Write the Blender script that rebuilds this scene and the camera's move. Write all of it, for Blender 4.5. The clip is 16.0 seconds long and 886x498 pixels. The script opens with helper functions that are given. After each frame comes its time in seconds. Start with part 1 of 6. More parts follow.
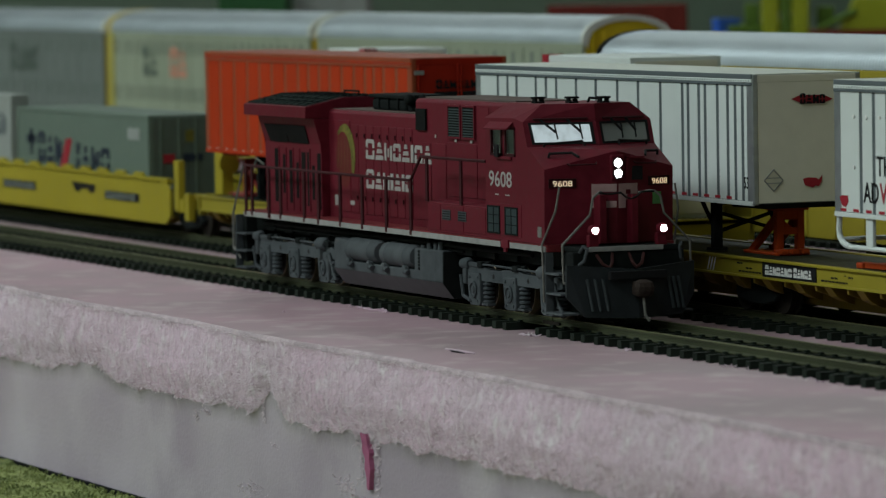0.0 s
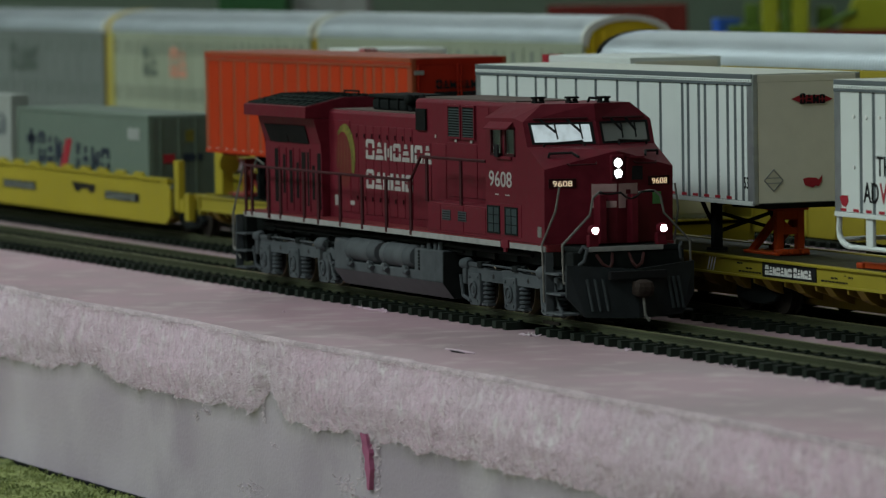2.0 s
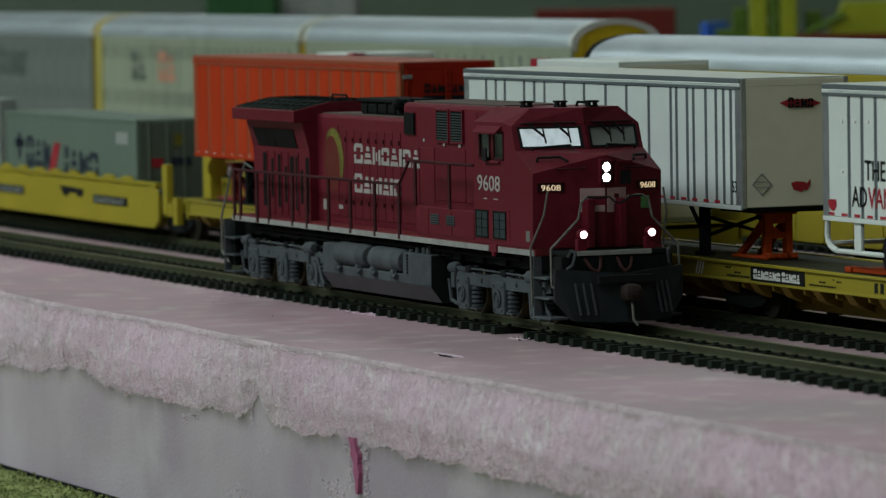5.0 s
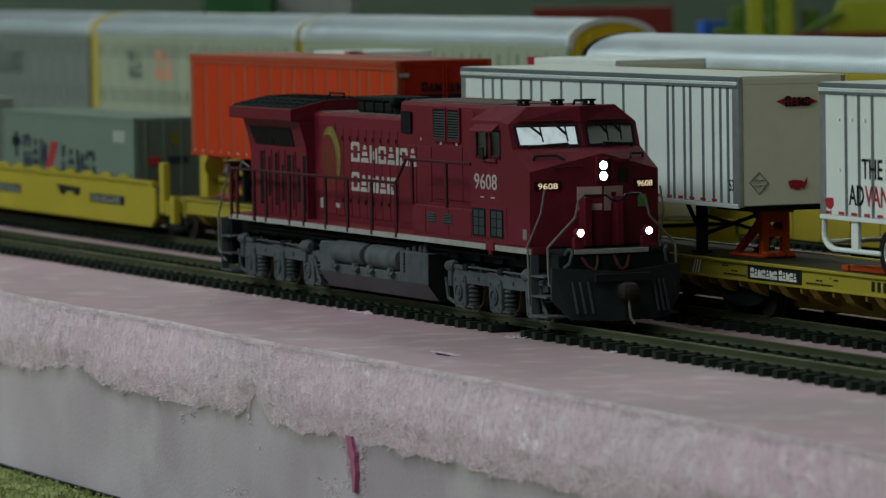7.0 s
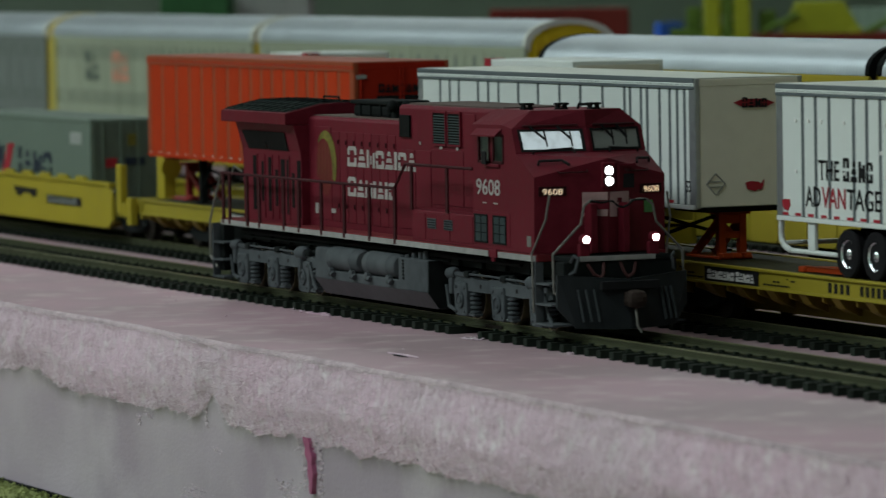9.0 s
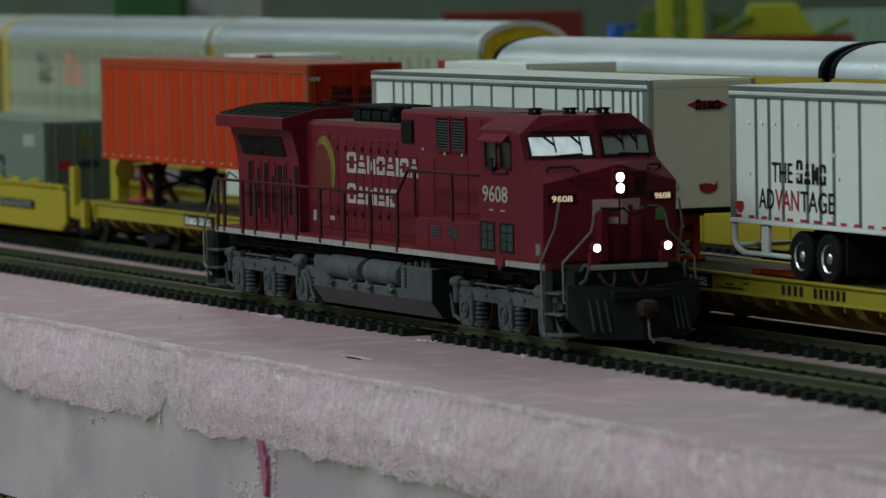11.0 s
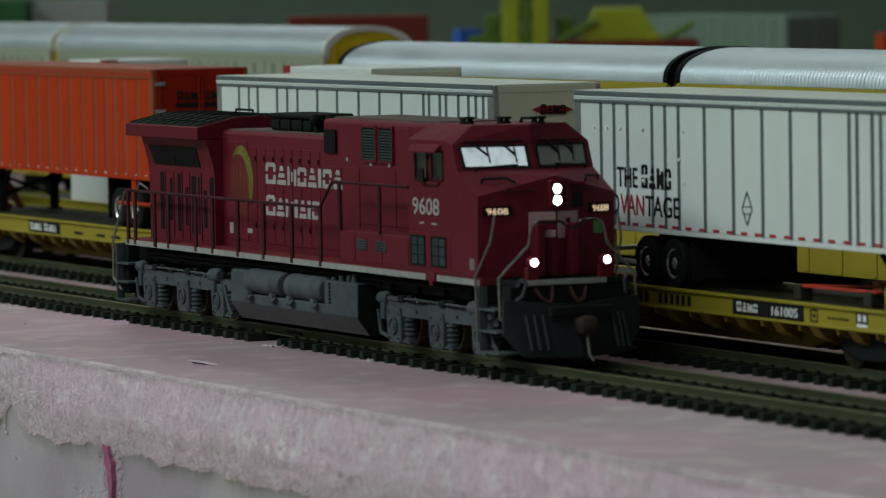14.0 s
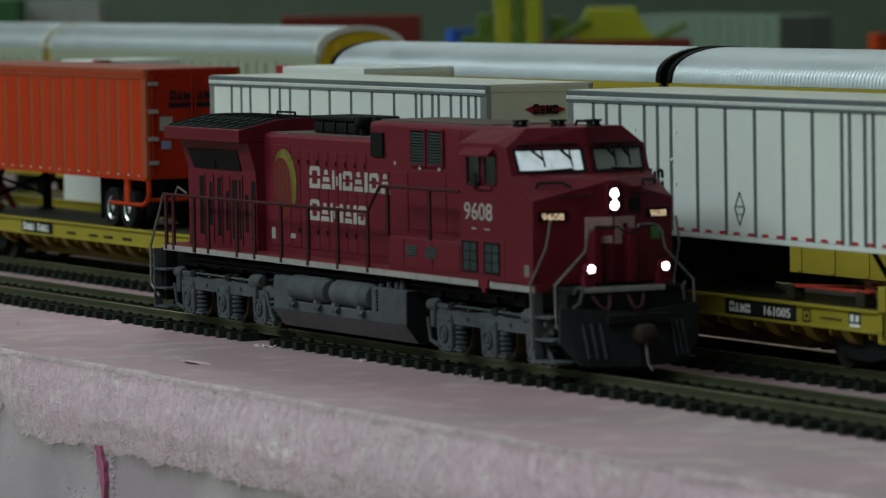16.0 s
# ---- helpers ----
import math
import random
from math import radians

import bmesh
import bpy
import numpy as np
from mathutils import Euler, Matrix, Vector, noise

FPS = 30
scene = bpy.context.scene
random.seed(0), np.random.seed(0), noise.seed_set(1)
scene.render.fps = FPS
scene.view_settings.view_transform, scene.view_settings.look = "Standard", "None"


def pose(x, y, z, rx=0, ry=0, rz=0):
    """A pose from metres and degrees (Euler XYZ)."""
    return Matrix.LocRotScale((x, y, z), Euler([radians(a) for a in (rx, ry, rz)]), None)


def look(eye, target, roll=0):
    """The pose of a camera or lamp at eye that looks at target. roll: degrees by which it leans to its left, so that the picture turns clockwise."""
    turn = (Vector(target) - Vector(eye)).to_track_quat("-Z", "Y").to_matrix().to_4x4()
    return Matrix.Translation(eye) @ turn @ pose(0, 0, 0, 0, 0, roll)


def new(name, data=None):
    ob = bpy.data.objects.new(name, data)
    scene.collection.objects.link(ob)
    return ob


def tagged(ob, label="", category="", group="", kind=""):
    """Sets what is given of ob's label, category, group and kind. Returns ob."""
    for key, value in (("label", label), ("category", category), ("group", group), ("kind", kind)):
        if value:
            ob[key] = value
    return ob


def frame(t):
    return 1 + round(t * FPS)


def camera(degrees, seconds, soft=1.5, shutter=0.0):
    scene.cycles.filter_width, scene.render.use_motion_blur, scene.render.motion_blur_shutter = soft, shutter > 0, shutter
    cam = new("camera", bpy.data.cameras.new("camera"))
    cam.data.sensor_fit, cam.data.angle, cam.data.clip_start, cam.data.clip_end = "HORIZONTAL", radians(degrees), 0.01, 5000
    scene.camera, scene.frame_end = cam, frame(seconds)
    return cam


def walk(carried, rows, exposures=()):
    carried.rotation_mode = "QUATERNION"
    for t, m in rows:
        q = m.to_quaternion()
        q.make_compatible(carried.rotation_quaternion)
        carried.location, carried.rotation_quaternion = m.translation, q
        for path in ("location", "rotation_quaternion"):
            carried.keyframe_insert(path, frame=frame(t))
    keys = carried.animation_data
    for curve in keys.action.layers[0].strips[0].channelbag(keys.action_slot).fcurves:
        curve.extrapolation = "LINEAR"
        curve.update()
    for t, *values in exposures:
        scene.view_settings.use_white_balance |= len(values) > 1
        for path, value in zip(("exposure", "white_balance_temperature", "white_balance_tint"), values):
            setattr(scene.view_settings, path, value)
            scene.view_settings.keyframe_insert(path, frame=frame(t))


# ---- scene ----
EYE = (1.1216, -0.5066, 0.0904)
ROLL = -0.907
cam = camera(10.194, 16.0, soft=1.25, shutter=0.5)
cam.data.dof.use_dof = True
cam.data.dof.focus_distance = 1.26
cam.data.dof.aperture_fstop = 43.0


def aim(azimuth, tilt):
    a, b = radians(azimuth), radians(tilt)
    way = Vector((math.cos(b) * math.cos(a), math.cos(b) * math.sin(a), -math.sin(b)))
    return look(EYE, Vector(EYE) + way, ROLL)


PAN = [(0.0, 157.517, 3.375), (1.0, 157.517, 3.375), (2.0, 157.517, 3.375), (3.0, 157.517, 3.375), (3.2, 157.515, 3.375),
       (4.2, 157.44, 3.352), (5.3, 157.33, 3.323), (5.5, 157.297, 3.321), (6.0, 157.355, 3.329), (6.5, 157.363, 3.343),
       (7.0, 157.347, 3.348), (7.5, 157.328, 3.337), (8.0, 157.262, 3.346), (8.5, 157.152, 3.337), (9.0, 156.851, 3.34),
       (9.2, 156.624, 3.345), (10.2, 156.45, 3.33), (11.3, 156.1, 3.312), (11.4, 155.79, 3.308), (11.5, 155.556, 3.304), (11.6, 155.553, 3.305), (11.8, 155.55, 3.307), (12.0, 155.508, 3.31),
       (12.2, 155.452, 3.309), (12.3, 155.446, 3.308), (12.4, 155.35, 3.306), (12.5, 154.796, 3.303), (12.6, 154.512, 3.293), (12.8, 154.532, 3.288), (13.0, 154.522, 3.287), (13.5, 154.536, 3.294), (14.0, 154.532, 3.295), (14.5, 154.549, 3.298),
       (15.0, 154.543, 3.301), (15.5, 154.502, 3.304), (16.0, 154.447, 3.298)]
walk(cam, [(t, aim(a, b)) for t, a, b in PAN], exposures=[(0.0, 0.0, 6500, 4.0), (16.0, 0.0, 6500, 4.0)])

# ---- helpers for shapes, in millimetres ----
MM = 0.001


def bm_new():
    return bmesh.new()


def solid(bm, verts, faces):
    vs = [bm.verts.new(v) for v in verts]
    for f in faces:
        try:
            bm.faces.new([vs[i] for i in f])
        except ValueError:
            pass
    return vs


def box(bm, x0, x1, y0, y1, z0, z1, bev=0.0):
    vs = solid(bm, [(x0, y0, z0), (x1, y0, z0), (x1, y1, z0), (x0, y1, z0), (x0, y0, z1), (x1, y0, z1), (x1, y1, z1), (x0, y1, z1)],
               [(0, 3, 2, 1), (4, 5, 6, 7), (0, 1, 5, 4), (1, 2, 6, 5), (2, 3, 7, 6), (3, 0, 4, 7)])
    if bev:
        es = {e for v in vs for e in v.link_edges}
        bmesh.ops.bevel(bm, geom=list(es), offset=bev, segments=2, affect="EDGES", profile=0.5)
    return bm


def prism(bm, pts, a0, a1, axis, bev=0.0):
    """A polygon drawn in the two other axes, drawn out along axis from a0 to a1."""
    def at(p, a):
        return {"x": (a, p[0], p[1]), "y": (p[0], a, p[1]), "z": (p[0], p[1], a)}[axis]
    n = len(pts)
    vs = solid(bm, [at(p, a0) for p in pts] + [at(p, a1) for p in pts],
               [tuple(range(n)), tuple(range(2 * n - 1, n - 1, -1))] + [(i, n + i, n + (i + 1) % n, (i + 1) % n) for i in range(n)])
    if bev:
        es = {e for v in vs for e in v.link_edges}
        bmesh.ops.bevel(bm, geom=list(es), offset=bev, segments=2, affect="EDGES", profile=0.5)
    return bm


def cyl(bm, p0, p1, r, seg=14, r2=None, caps=True):
    p0, p1 = Vector(p0), Vector(p1)
    d = (p1 - p0).normalized()
    u = d.orthogonal().normalized()
    w = d.cross(u)
    r2 = r if r2 is None else r2
    ring = [(math.cos(6.283185 * i / seg), math.sin(6.283185 * i / seg)) for i in range(seg)]
    verts = [p0 + (u * c + w * s) * r for c, s in ring] + [p1 + (u * c + w * s) * r2 for c, s in ring]
    faces = [(i, (i + 1) % seg, seg + (i + 1) % seg, seg + i) for i in range(seg)]
    if caps:
        faces += [tuple(range(seg - 1, -1, -1)), tuple(range(seg, 2 * seg))]
    solid(bm, verts, faces)
    return bm


def tube(bm, pts, r, seg=6):
    for a, b in zip(pts, pts[1:]):
        cyl(bm, a, b, r, seg)
    for p in pts[1:-1]:
        bmesh.ops.create_icosphere(bm, subdivisions=1, radius=r * 1.04, matrix=Matrix.Translation(p))
    return bm


def rev(bm, prof, c, axis="y", seg=20, caps=True):
    """A profile of (along, radius) turned about an axis through c."""
    rings = []
    for a, r in prof:
        row = []
        for i in range(seg):
            t = 6.283185 * i / seg
            q = {"y": (r * math.cos(t), a, r * math.sin(t)), "x": (a, r * math.cos(t), r * math.sin(t)), "z": (r * math.cos(t), r * math.sin(t), a)}[axis]
            row.append(bm.verts.new(Vector(c) + Vector(q)))
        rings.append(row)
    for a, b in zip(rings, rings[1:]):
        for i in range(seg):
            bm.faces.new((a[i], a[(i + 1) % seg], b[(i + 1) % seg], b[i]))
    if caps:
        bm.faces.new(rings[0][::-1])
        bm.faces.new(rings[-1])
    return bm


def mesh_of(name, bm, material, smooth=False):
    bmesh.ops.recalc_face_normals(bm, faces=bm.faces[:])
    for v in bm.verts:
        v.co *= MM
    me = bpy.data.meshes.new(name)
    bm.to_mesh(me)
    bm.free()
    me.materials.append(material)
    if smooth:
        for p in me.polygons:
            p.use_smooth = True
        me.set_sharp_from_angle(angle=radians(38))
    return me


def part(name, bm, material, parent=None, label="", smooth=False):
    ob = new(name, mesh_of(name, bm, material, smooth))
    if parent is not None:
        ob.parent = parent
    if label:
        ob["label"] = label
    return ob


def again(ob, dx=0.0, dy=0.0, dz=0.0, turn=0.0):
    """The same piece once more, shifted in millimetres, on the same mesh."""
    o = new(ob.name.split(".")[0], ob.data)
    o.parent = ob.parent
    o.location = (ob.location[0] + dx * MM, ob.location[1] + dy * MM, ob.location[2] + dz * MM)
    o.rotation_euler = (0, 0, turn)
    return o


def thing(name, label, category, x=0.0, y=0.0, z=0.0, group="", kind=""):
    ob = new(name)
    ob.empty_display_size = 0.01
    ob.location = (x * MM, y * MM, z * MM)
    return tagged(ob, label, category, group, kind)


def lettering(name, text, size, material, parent, m, width=1.0, bold=0.0, depth=0.05, span=0.0):
    """Words as a thin mesh. size: height of the capitals in mm; m: pose in mm."""
    cu = bpy.data.curves.new("letters", "FONT")
    cu.body, cu.size, cu.extrude, cu.offset, cu.resolution_u = text, size / 0.72, depth, bold, 3
    tmp = bpy.data.objects.new("letters", cu)
    scene.collection.objects.link(tmp)
    bpy.context.view_layer.update()
    me = bpy.data.meshes.new_from_object(tmp.evaluated_get(bpy.context.evaluated_depsgraph_get()))
    bpy.data.objects.remove(tmp)
    if span:
        xs = [v.co.x for v in me.vertices]
        me.transform(Matrix.Translation((-min(xs), 0, 0)))
        width = span / (max(xs) - min(xs))
    me.transform(Matrix.Diagonal((MM, MM, MM, 1)) @ m @ Matrix.Diagonal((width, 1, 1, 1)))
    me.name = name
    me.materials.clear()
    me.materials.append(material)
    ob = new(name, me)
    ob.parent = parent
    return ob


def on_side(x, y, z):
    """Pose in mm of writing on a face that looks to -y."""
    return Matrix.Translation((x, y, z)) @ Matrix.Rotation(radians(90), 4, "X")


def on_end(x, y, z, turn=0.0):
    """Pose in mm of writing on a face that looks to +x."""
    return Matrix.Translation((x, y, z)) @ Matrix.Rotation(radians(90 + turn), 4, "Z") @ Matrix.Rotation(radians(90), 4, "X")


def mark_row(name, material, parent, label, widths, h, gap, face, x, y, z, depth=0.12):
    """A row of plain marks (slit rings, stacked slabs, post pairs), for a name that is not lettered."""
    a = 0.0
    for k, w in enumerate(widths):
        hh = h * (1.14 if k == 0 else 1.0)
        t = min(w * 0.36, h * 0.30)
        q = t * 0.75
        if w < 0.45 * h:
            shapes = [[(0, 0), (w, 0), (w, hh), (0, hh)]]
        elif k % 3 == 0:
            # ring cut by a level slit
            m0, m1 = hh * 0.44, hh * 0.58
            shapes = [[(0, 0), (w, 0), (w, m0), (w - t, m0), (w - t, q), (t, q), (t, m0), (0, m0)], [(0, m1), (t, m1), (t, hh - q), (w - t, hh - q), (w - t, m1), (w, m1), (w, hh - q * 0.7), (w - q * 0.7, hh), (q * 0.7, hh), (0, hh - q * 0.7)]]
        elif k % 3 == 1:
            # pile of three narrowing slabs
            shapes = [[(0, 0), (w, 0), (w * 0.93, hh * 0.26), (w * 0.07, hh * 0.26)], [(w * 0.14, hh * 0.38), (w * 0.86, hh * 0.38), (w * 0.78, hh * 0.62), (w * 0.22, hh * 0.62)], [(w * 0.28, hh * 0.74), (w * 0.72, hh * 0.74), (w * 0.64, hh), (w * 0.36, hh)]]
        else:
            # two posts of unequal height
            shapes = [[(0, 0), (t, 0), (t, hh), (0, hh)], [(w - t, 0), (w, 0), (w, hh * 0.86), (w - t, hh * 0.86)], [(w * 0.5 - t * 0.3, hh * 0.2), (w * 0.5 + t * 0.3, hh * 0.2), (w * 0.5 + t * 0.3, hh * 0.7), (w * 0.5 - t * 0.3, hh * 0.7)]]
        bm = bm_new()
        for pts in shapes:
            if face == "side":
                prism(bm, [(x + a + u, z + v) for u, v in pts], y - depth, y + 0.05, "y")
            else:
                prism(bm, [(y + a + u, z + v) for u, v in pts], x - 0.05, x + depth, "x")
        part(name, bm, material, parent, label)
        a += w + gap


# ---- the room's light ----
world = bpy.data.worlds.new("room_air")
scene.world = world
world.use_nodes = True
world.node_tree.nodes["Background"].inputs["Color"].default_value = (0.80, 0.92, 0.86, 1)
world.node_tree.nodes["Background"].inputs["Strength"].default_value = 0.05


def ceiling_lamp(name, x, y, z, sx, sy, watts, colour):
    la = bpy.data.lights.new(name, "AREA")
    la.shape, la.size, la.size_y, la.energy, la.color = "RECTANGLE", sx, sy, watts, colour
    ob = new(name, la)
    ob.location = (x, y, z)
    return ob


COOL = (0.88, 0.97, 1.0)
# lamps out of view, placed by brightness; the +x one added to lift front faces
LAMPS = [(-1.85, -1.40, 1.35, 1.7, 0.60, 28.0), (-0.70, -1.65, 1.35, 1.7, 0.60, 21.0), (0.95, -1.35, 1.35, 1.7, 0.60, 16.5), (-0.75, -0.10, 1.35, 1.7, 0.60, 1.3), (-2.4, 1.0, 1.35, 1.7, 0.60, 6.0), (-0.55, 1.0, 1.35, 1.7, 0.60, 2.2)]
for lx, ly, lz, sx, sy, power in LAMPS:
    ceiling_lamp("tube_light", lx, ly, lz, sx, sy, power, COOL)

# ---- materials ----
MATS = {}


def mat(name, colour, rough=0.5, metal=0.0, var=0.25, scale=300.0, bump=0.0, fine=6.0, spec=0.16, stain=None, island=0.0):
    """Painted, moulded or metal surface: colour broken at two scales, fine relief, uneven gloss."""
    if name in MATS:
        return MATS[name]
    m = bpy.data.materials.new(name)
    m.use_nodes = True
    nt = m.node_tree
    p = nt.nodes["Principled BSDF"]
    n = nt.nodes.new
    tc = n("ShaderNodeTexCoord")
    n1, n2 = n("ShaderNodeTexNoise"), n("ShaderNodeTexNoise")
    for nn, s, d in ((n1, scale * 0.12, 4.0), (n2, scale * fine * 0.25, 3.0)):
        nn.inputs["Scale"].default_value, nn.inputs["Detail"].default_value = s, d
        nt.links.new(tc.outputs["Object"], nn.inputs["Vector"])
    mixf = n("ShaderNodeMix")
    mixf.data_type = "FLOAT"
    mixf.inputs[0].default_value = 0.4
    nt.links.new(n1.outputs["Fac"], mixf.inputs[2])
    nt.links.new(n2.outputs["Fac"], mixf.inputs[3])
    ramp = n("ShaderNodeValToRGB")
    ramp.color_ramp.elements[0].position, ramp.color_ramp.elements[1].position = 0.32, 0.68
    dark = tuple(c * (1 - var) for c in colour)
    lite = tuple(min(1.0, c * (1 + var * 0.6) + 0.012 * var) for c in colour) if stain is None else tuple(stain)
    ramp.color_ramp.elements[0].color, ramp.color_ramp.elements[1].color = (*dark, 1), (*lite, 1)
    nt.links.new(mixf.outputs[0], ramp.inputs["Fac"])
    out = ramp.outputs["Color"]
    if island:
        oi = n("ShaderNodeObjectInfo")
        hsv = n("ShaderNodeHueSaturation")
        mr = n("ShaderNodeMapRange")
        mr.inputs["To Min"].default_value, mr.inputs["To Max"].default_value = 1 - island, 1 + island
        nt.links.new(oi.outputs["Random"], mr.inputs["Value"])
        nt.links.new(mr.outputs["Result"], hsv.inputs["Value"])
        nt.links.new(out, hsv.inputs["Color"])
        out = hsv.outputs["Color"]
    nt.links.new(out, p.inputs["Base Color"])
    rr = n("ShaderNodeMapRange")
    rr.inputs["To Min"].default_value, rr.inputs["To Max"].default_value = max(0.03, rough - 0.12), min(1.0, rough + 0.12)
    nt.links.new(n2.outputs["Fac"], rr.inputs["Value"])
    nt.links.new(rr.outputs["Result"], p.inputs["Roughness"])
    p.inputs["Metallic"].default_value = metal
    p.inputs["Specular IOR Level"].default_value = spec
    if bump:
        b = n("ShaderNodeBump")
        b.inputs["Strength"].default_value, b.inputs["Distance"].default_value = min(1.0, bump), 0.0003
        nt.links.new(n2.outputs["Fac"], b.inputs["Height"])
        nt.links.new(b.outputs["Normal"], p.inputs["Normal"])
    MATS[name] = m
    return m


def glow(name, colour, strength, speck=0.0):
    m = bpy.data.materials.new(name)
    m.use_nodes = True
    p = m.node_tree.nodes["Principled BSDF"]
    p.inputs["Base Color"].default_value = (0.8, 0.8, 0.8, 1)
    p.inputs["Emission Color"].default_value = (*colour, 1)
    p.inputs["Emission Strength"].default_value = strength
    if speck:
        nt = m.node_tree
        no, ra, tc = nt.nodes.new("ShaderNodeTexNoise"), nt.nodes.new("ShaderNodeValToRGB"), nt.nodes.new("ShaderNodeTexCoord")
        no.inputs["Scale"].default_value, no.inputs["Detail"].default_value = 420.0, 6.0
        ra.color_ramp.elements[0].position, ra.color_ramp.elements[1].position = 0.28, 0.56
        ra.color_ramp.elements[0].color = (*[c * (1 - speck) for c in colour], 1)
        ra.color_ramp.elements[1].color = (*colour, 1)
        nt.links.new(tc.outputs["Object"], no.inputs["Vector"])
        nt.links.new(no.outputs["Fac"], ra.inputs["Fac"])
        nt.links.new(ra.outputs["Color"], p.inputs["Emission Color"])
    return m


def glass(name, tint=(0.75, 0.8, 0.78)):
    m = bpy.data.materials.new(name)
    m.use_nodes = True
    p = m.node_tree.nodes["Principled BSDF"]
    p.inputs["Base Color"].default_value = (*tint, 1)
    p.inputs["Roughness"].default_value = 0.04
    p.inputs["IOR"].default_value = 1.45
    p.inputs["Transmission Weight"].default_value = 1.0
    return m


RED = mat("dark_red_paint", (0.108, 0.0075, 0.0165), 0.55, var=0.26, scale=160, fine=10, bump=0.06, island=0.05, spec=0.11)
RED_TOP = mat("dusty_red_roof", (0.13, 0.016, 0.020), 0.7, var=0.3, scale=200, fine=10, bump=0.1, spec=0.11)
GRIME = mat("grimy_black_paint", (0.010, 0.012, 0.012), 0.7, var=0.35, scale=220, bump=0.1, spec=0.03)
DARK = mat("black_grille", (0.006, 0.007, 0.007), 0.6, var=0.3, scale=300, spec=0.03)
GREEN_DARK = mat("greenish_black_mesh", (0.012, 0.020, 0.017), 0.7, var=0.4, scale=500, bump=0.2, spec=0.03)
GREY = mat("dusty_grey_paint", (0.054, 0.063, 0.070), 0.75, var=0.35, scale=200, bump=0.15, stain=(0.082, 0.090, 0.096), spec=0.07)
GREY_WARM = mat("brownish_grey_tank_bottom", (0.085, 0.078, 0.086), 0.75, var=0.25, scale=200, bump=0.1, spec=0.07)
STRIPE = mat("dirty_white_stripe", (0.255, 0.255, 0.2465), 0.7, var=0.35, scale=260, bump=0.05)
LETTER = mat("off_white_lettering", (0.30, 0.285, 0.275), 0.6, var=0.25, scale=400)
CREST = mat("golden_crest_paint", (0.15, 0.030, 0.014), 0.6, var=0.5, scale=900, stain=(0.13, 0.012, 0.016))
CREST_PALE = mat("orange_tan_crest_paint", (0.20, 0.085, 0.03), 0.6, var=0.6, scale=900, stain=(0.13, 0.02, 0.016))
CREST_GREEN = mat("yellow_green_crest_paint", (0.135, 0.12, 0.020), 0.6, var=0.7, scale=800)
STEEL = mat("worn_wheel_steel", (0.24, 0.19, 0.13), 0.32, 0.9, var=0.3, scale=300)
AXLE = mat("dirty_brown_steel", (0.018, 0.015, 0.012), 0.75, 0.0, var=0.4, scale=300, spec=0.03)
RUST = mat("rusty_coupler", (0.022, 0.014, 0.011), 0.8, var=0.4, scale=500, bump=0.2)
RAILING = mat("grimy_red_railing", (0.04, 0.0088, 0.0112), 0.6, var=0.3, scale=300, spec=0.07)
GRAB = mat("worn_white_grab_iron", (0.1445, 0.1403, 0.1275), 0.6, var=0.4, scale=400)
HOSE = mat("pinkish_red_hose", (0.05, 0.016, 0.016), 0.6, var=0.3, scale=400)
CLEAR = glass("cab_glass")
MILKY = glass("dusty_cab_glass", (0.42, 0.44, 0.42))
MILKY.node_tree.nodes["Principled BSDF"].inputs["Transmission Weight"].default_value = 0.6
MILKY.node_tree.nodes["Principled BSDF"].inputs["Roughness"].default_value = 0.25
LAMP = glow("lit_headlamp", (1.0, 0.97, 0.98), 9.0)
LAMP_PINK = glow("lit_ditch_lamp", (1.0, 0.93, 0.97), 8.0)
# near windscreen: bright reflection put in as emission, no lamp in the cab
PANE_GLOW = glow("lit_cab_window", (0.80, 0.93, 1.0), 0.50, 0.30)
PANE_GLOW.node_tree.nodes["Principled BSDF"].inputs["Base Color"].default_value = (0.12, 0.13, 0.14, 1)
NUMBER = glow("lit_number", (1.0, 0.66, 0.36), 0.62)
# rail head brighter than the web: the highlight on top is painted in
RAIL = mat("olive_nickel_rail", (0.21, 0.205, 0.10), 0.42, 0.75, var=0.3, scale=260, bump=0.03)
RAIL_SIDE = mat("dull_rail_web", (0.052, 0.058, 0.030), 0.6, 0.4, var=0.35, scale=260)
TIE = mat("black_plastic_tie", (0.016, 0.0215, 0.0165), 0.55, var=0.3, scale=400, fine=10, bump=0.25, island=0.25, spec=0.03)
YELLOW = mat("yellow_flatcar_paint", (0.27, 0.222, 0.022), 0.5, var=0.14, scale=160, bump=0.04)
YELLOW_DIRTY = mat("brownish_yellow_underframe", (0.16, 0.1, 0.012), 0.6, var=0.3, scale=200, bump=0.08)
WELL = mat("bright_yellow_well_car", (0.31, 0.25, 0.020), 0.5, var=0.14, scale=150, bump=0.04)
# deck tone holds the olive shade under the trailers
DECK = mat("dark_deck", (0.022, 0.022, 0.012), 0.7, var=0.35, scale=300, bump=0.1)
ORANGE = mat("orange_red_plastic", (0.34, 0.045, 0.009), 0.5, var=0.15, scale=260, spec=0.07)
TRAIL = mat("white_trailer_panel", (0.58, 0.62, 0.60), 0.42, var=0.05, scale=120, island=0.02)
TRAIL_END = mat("warm_white_trailer_nose", (0.62, 0.60, 0.50), 0.5, var=0.08, scale=160)
TRAIL_ROOF = mat("dull_white_trailer_roof", (0.50, 0.52, 0.47), 0.55, var=0.10, scale=160)
SEAM = mat("grey_trailer_post", (0.10, 0.118, 0.125), 0.5, 0.0, var=0.2, scale=300)
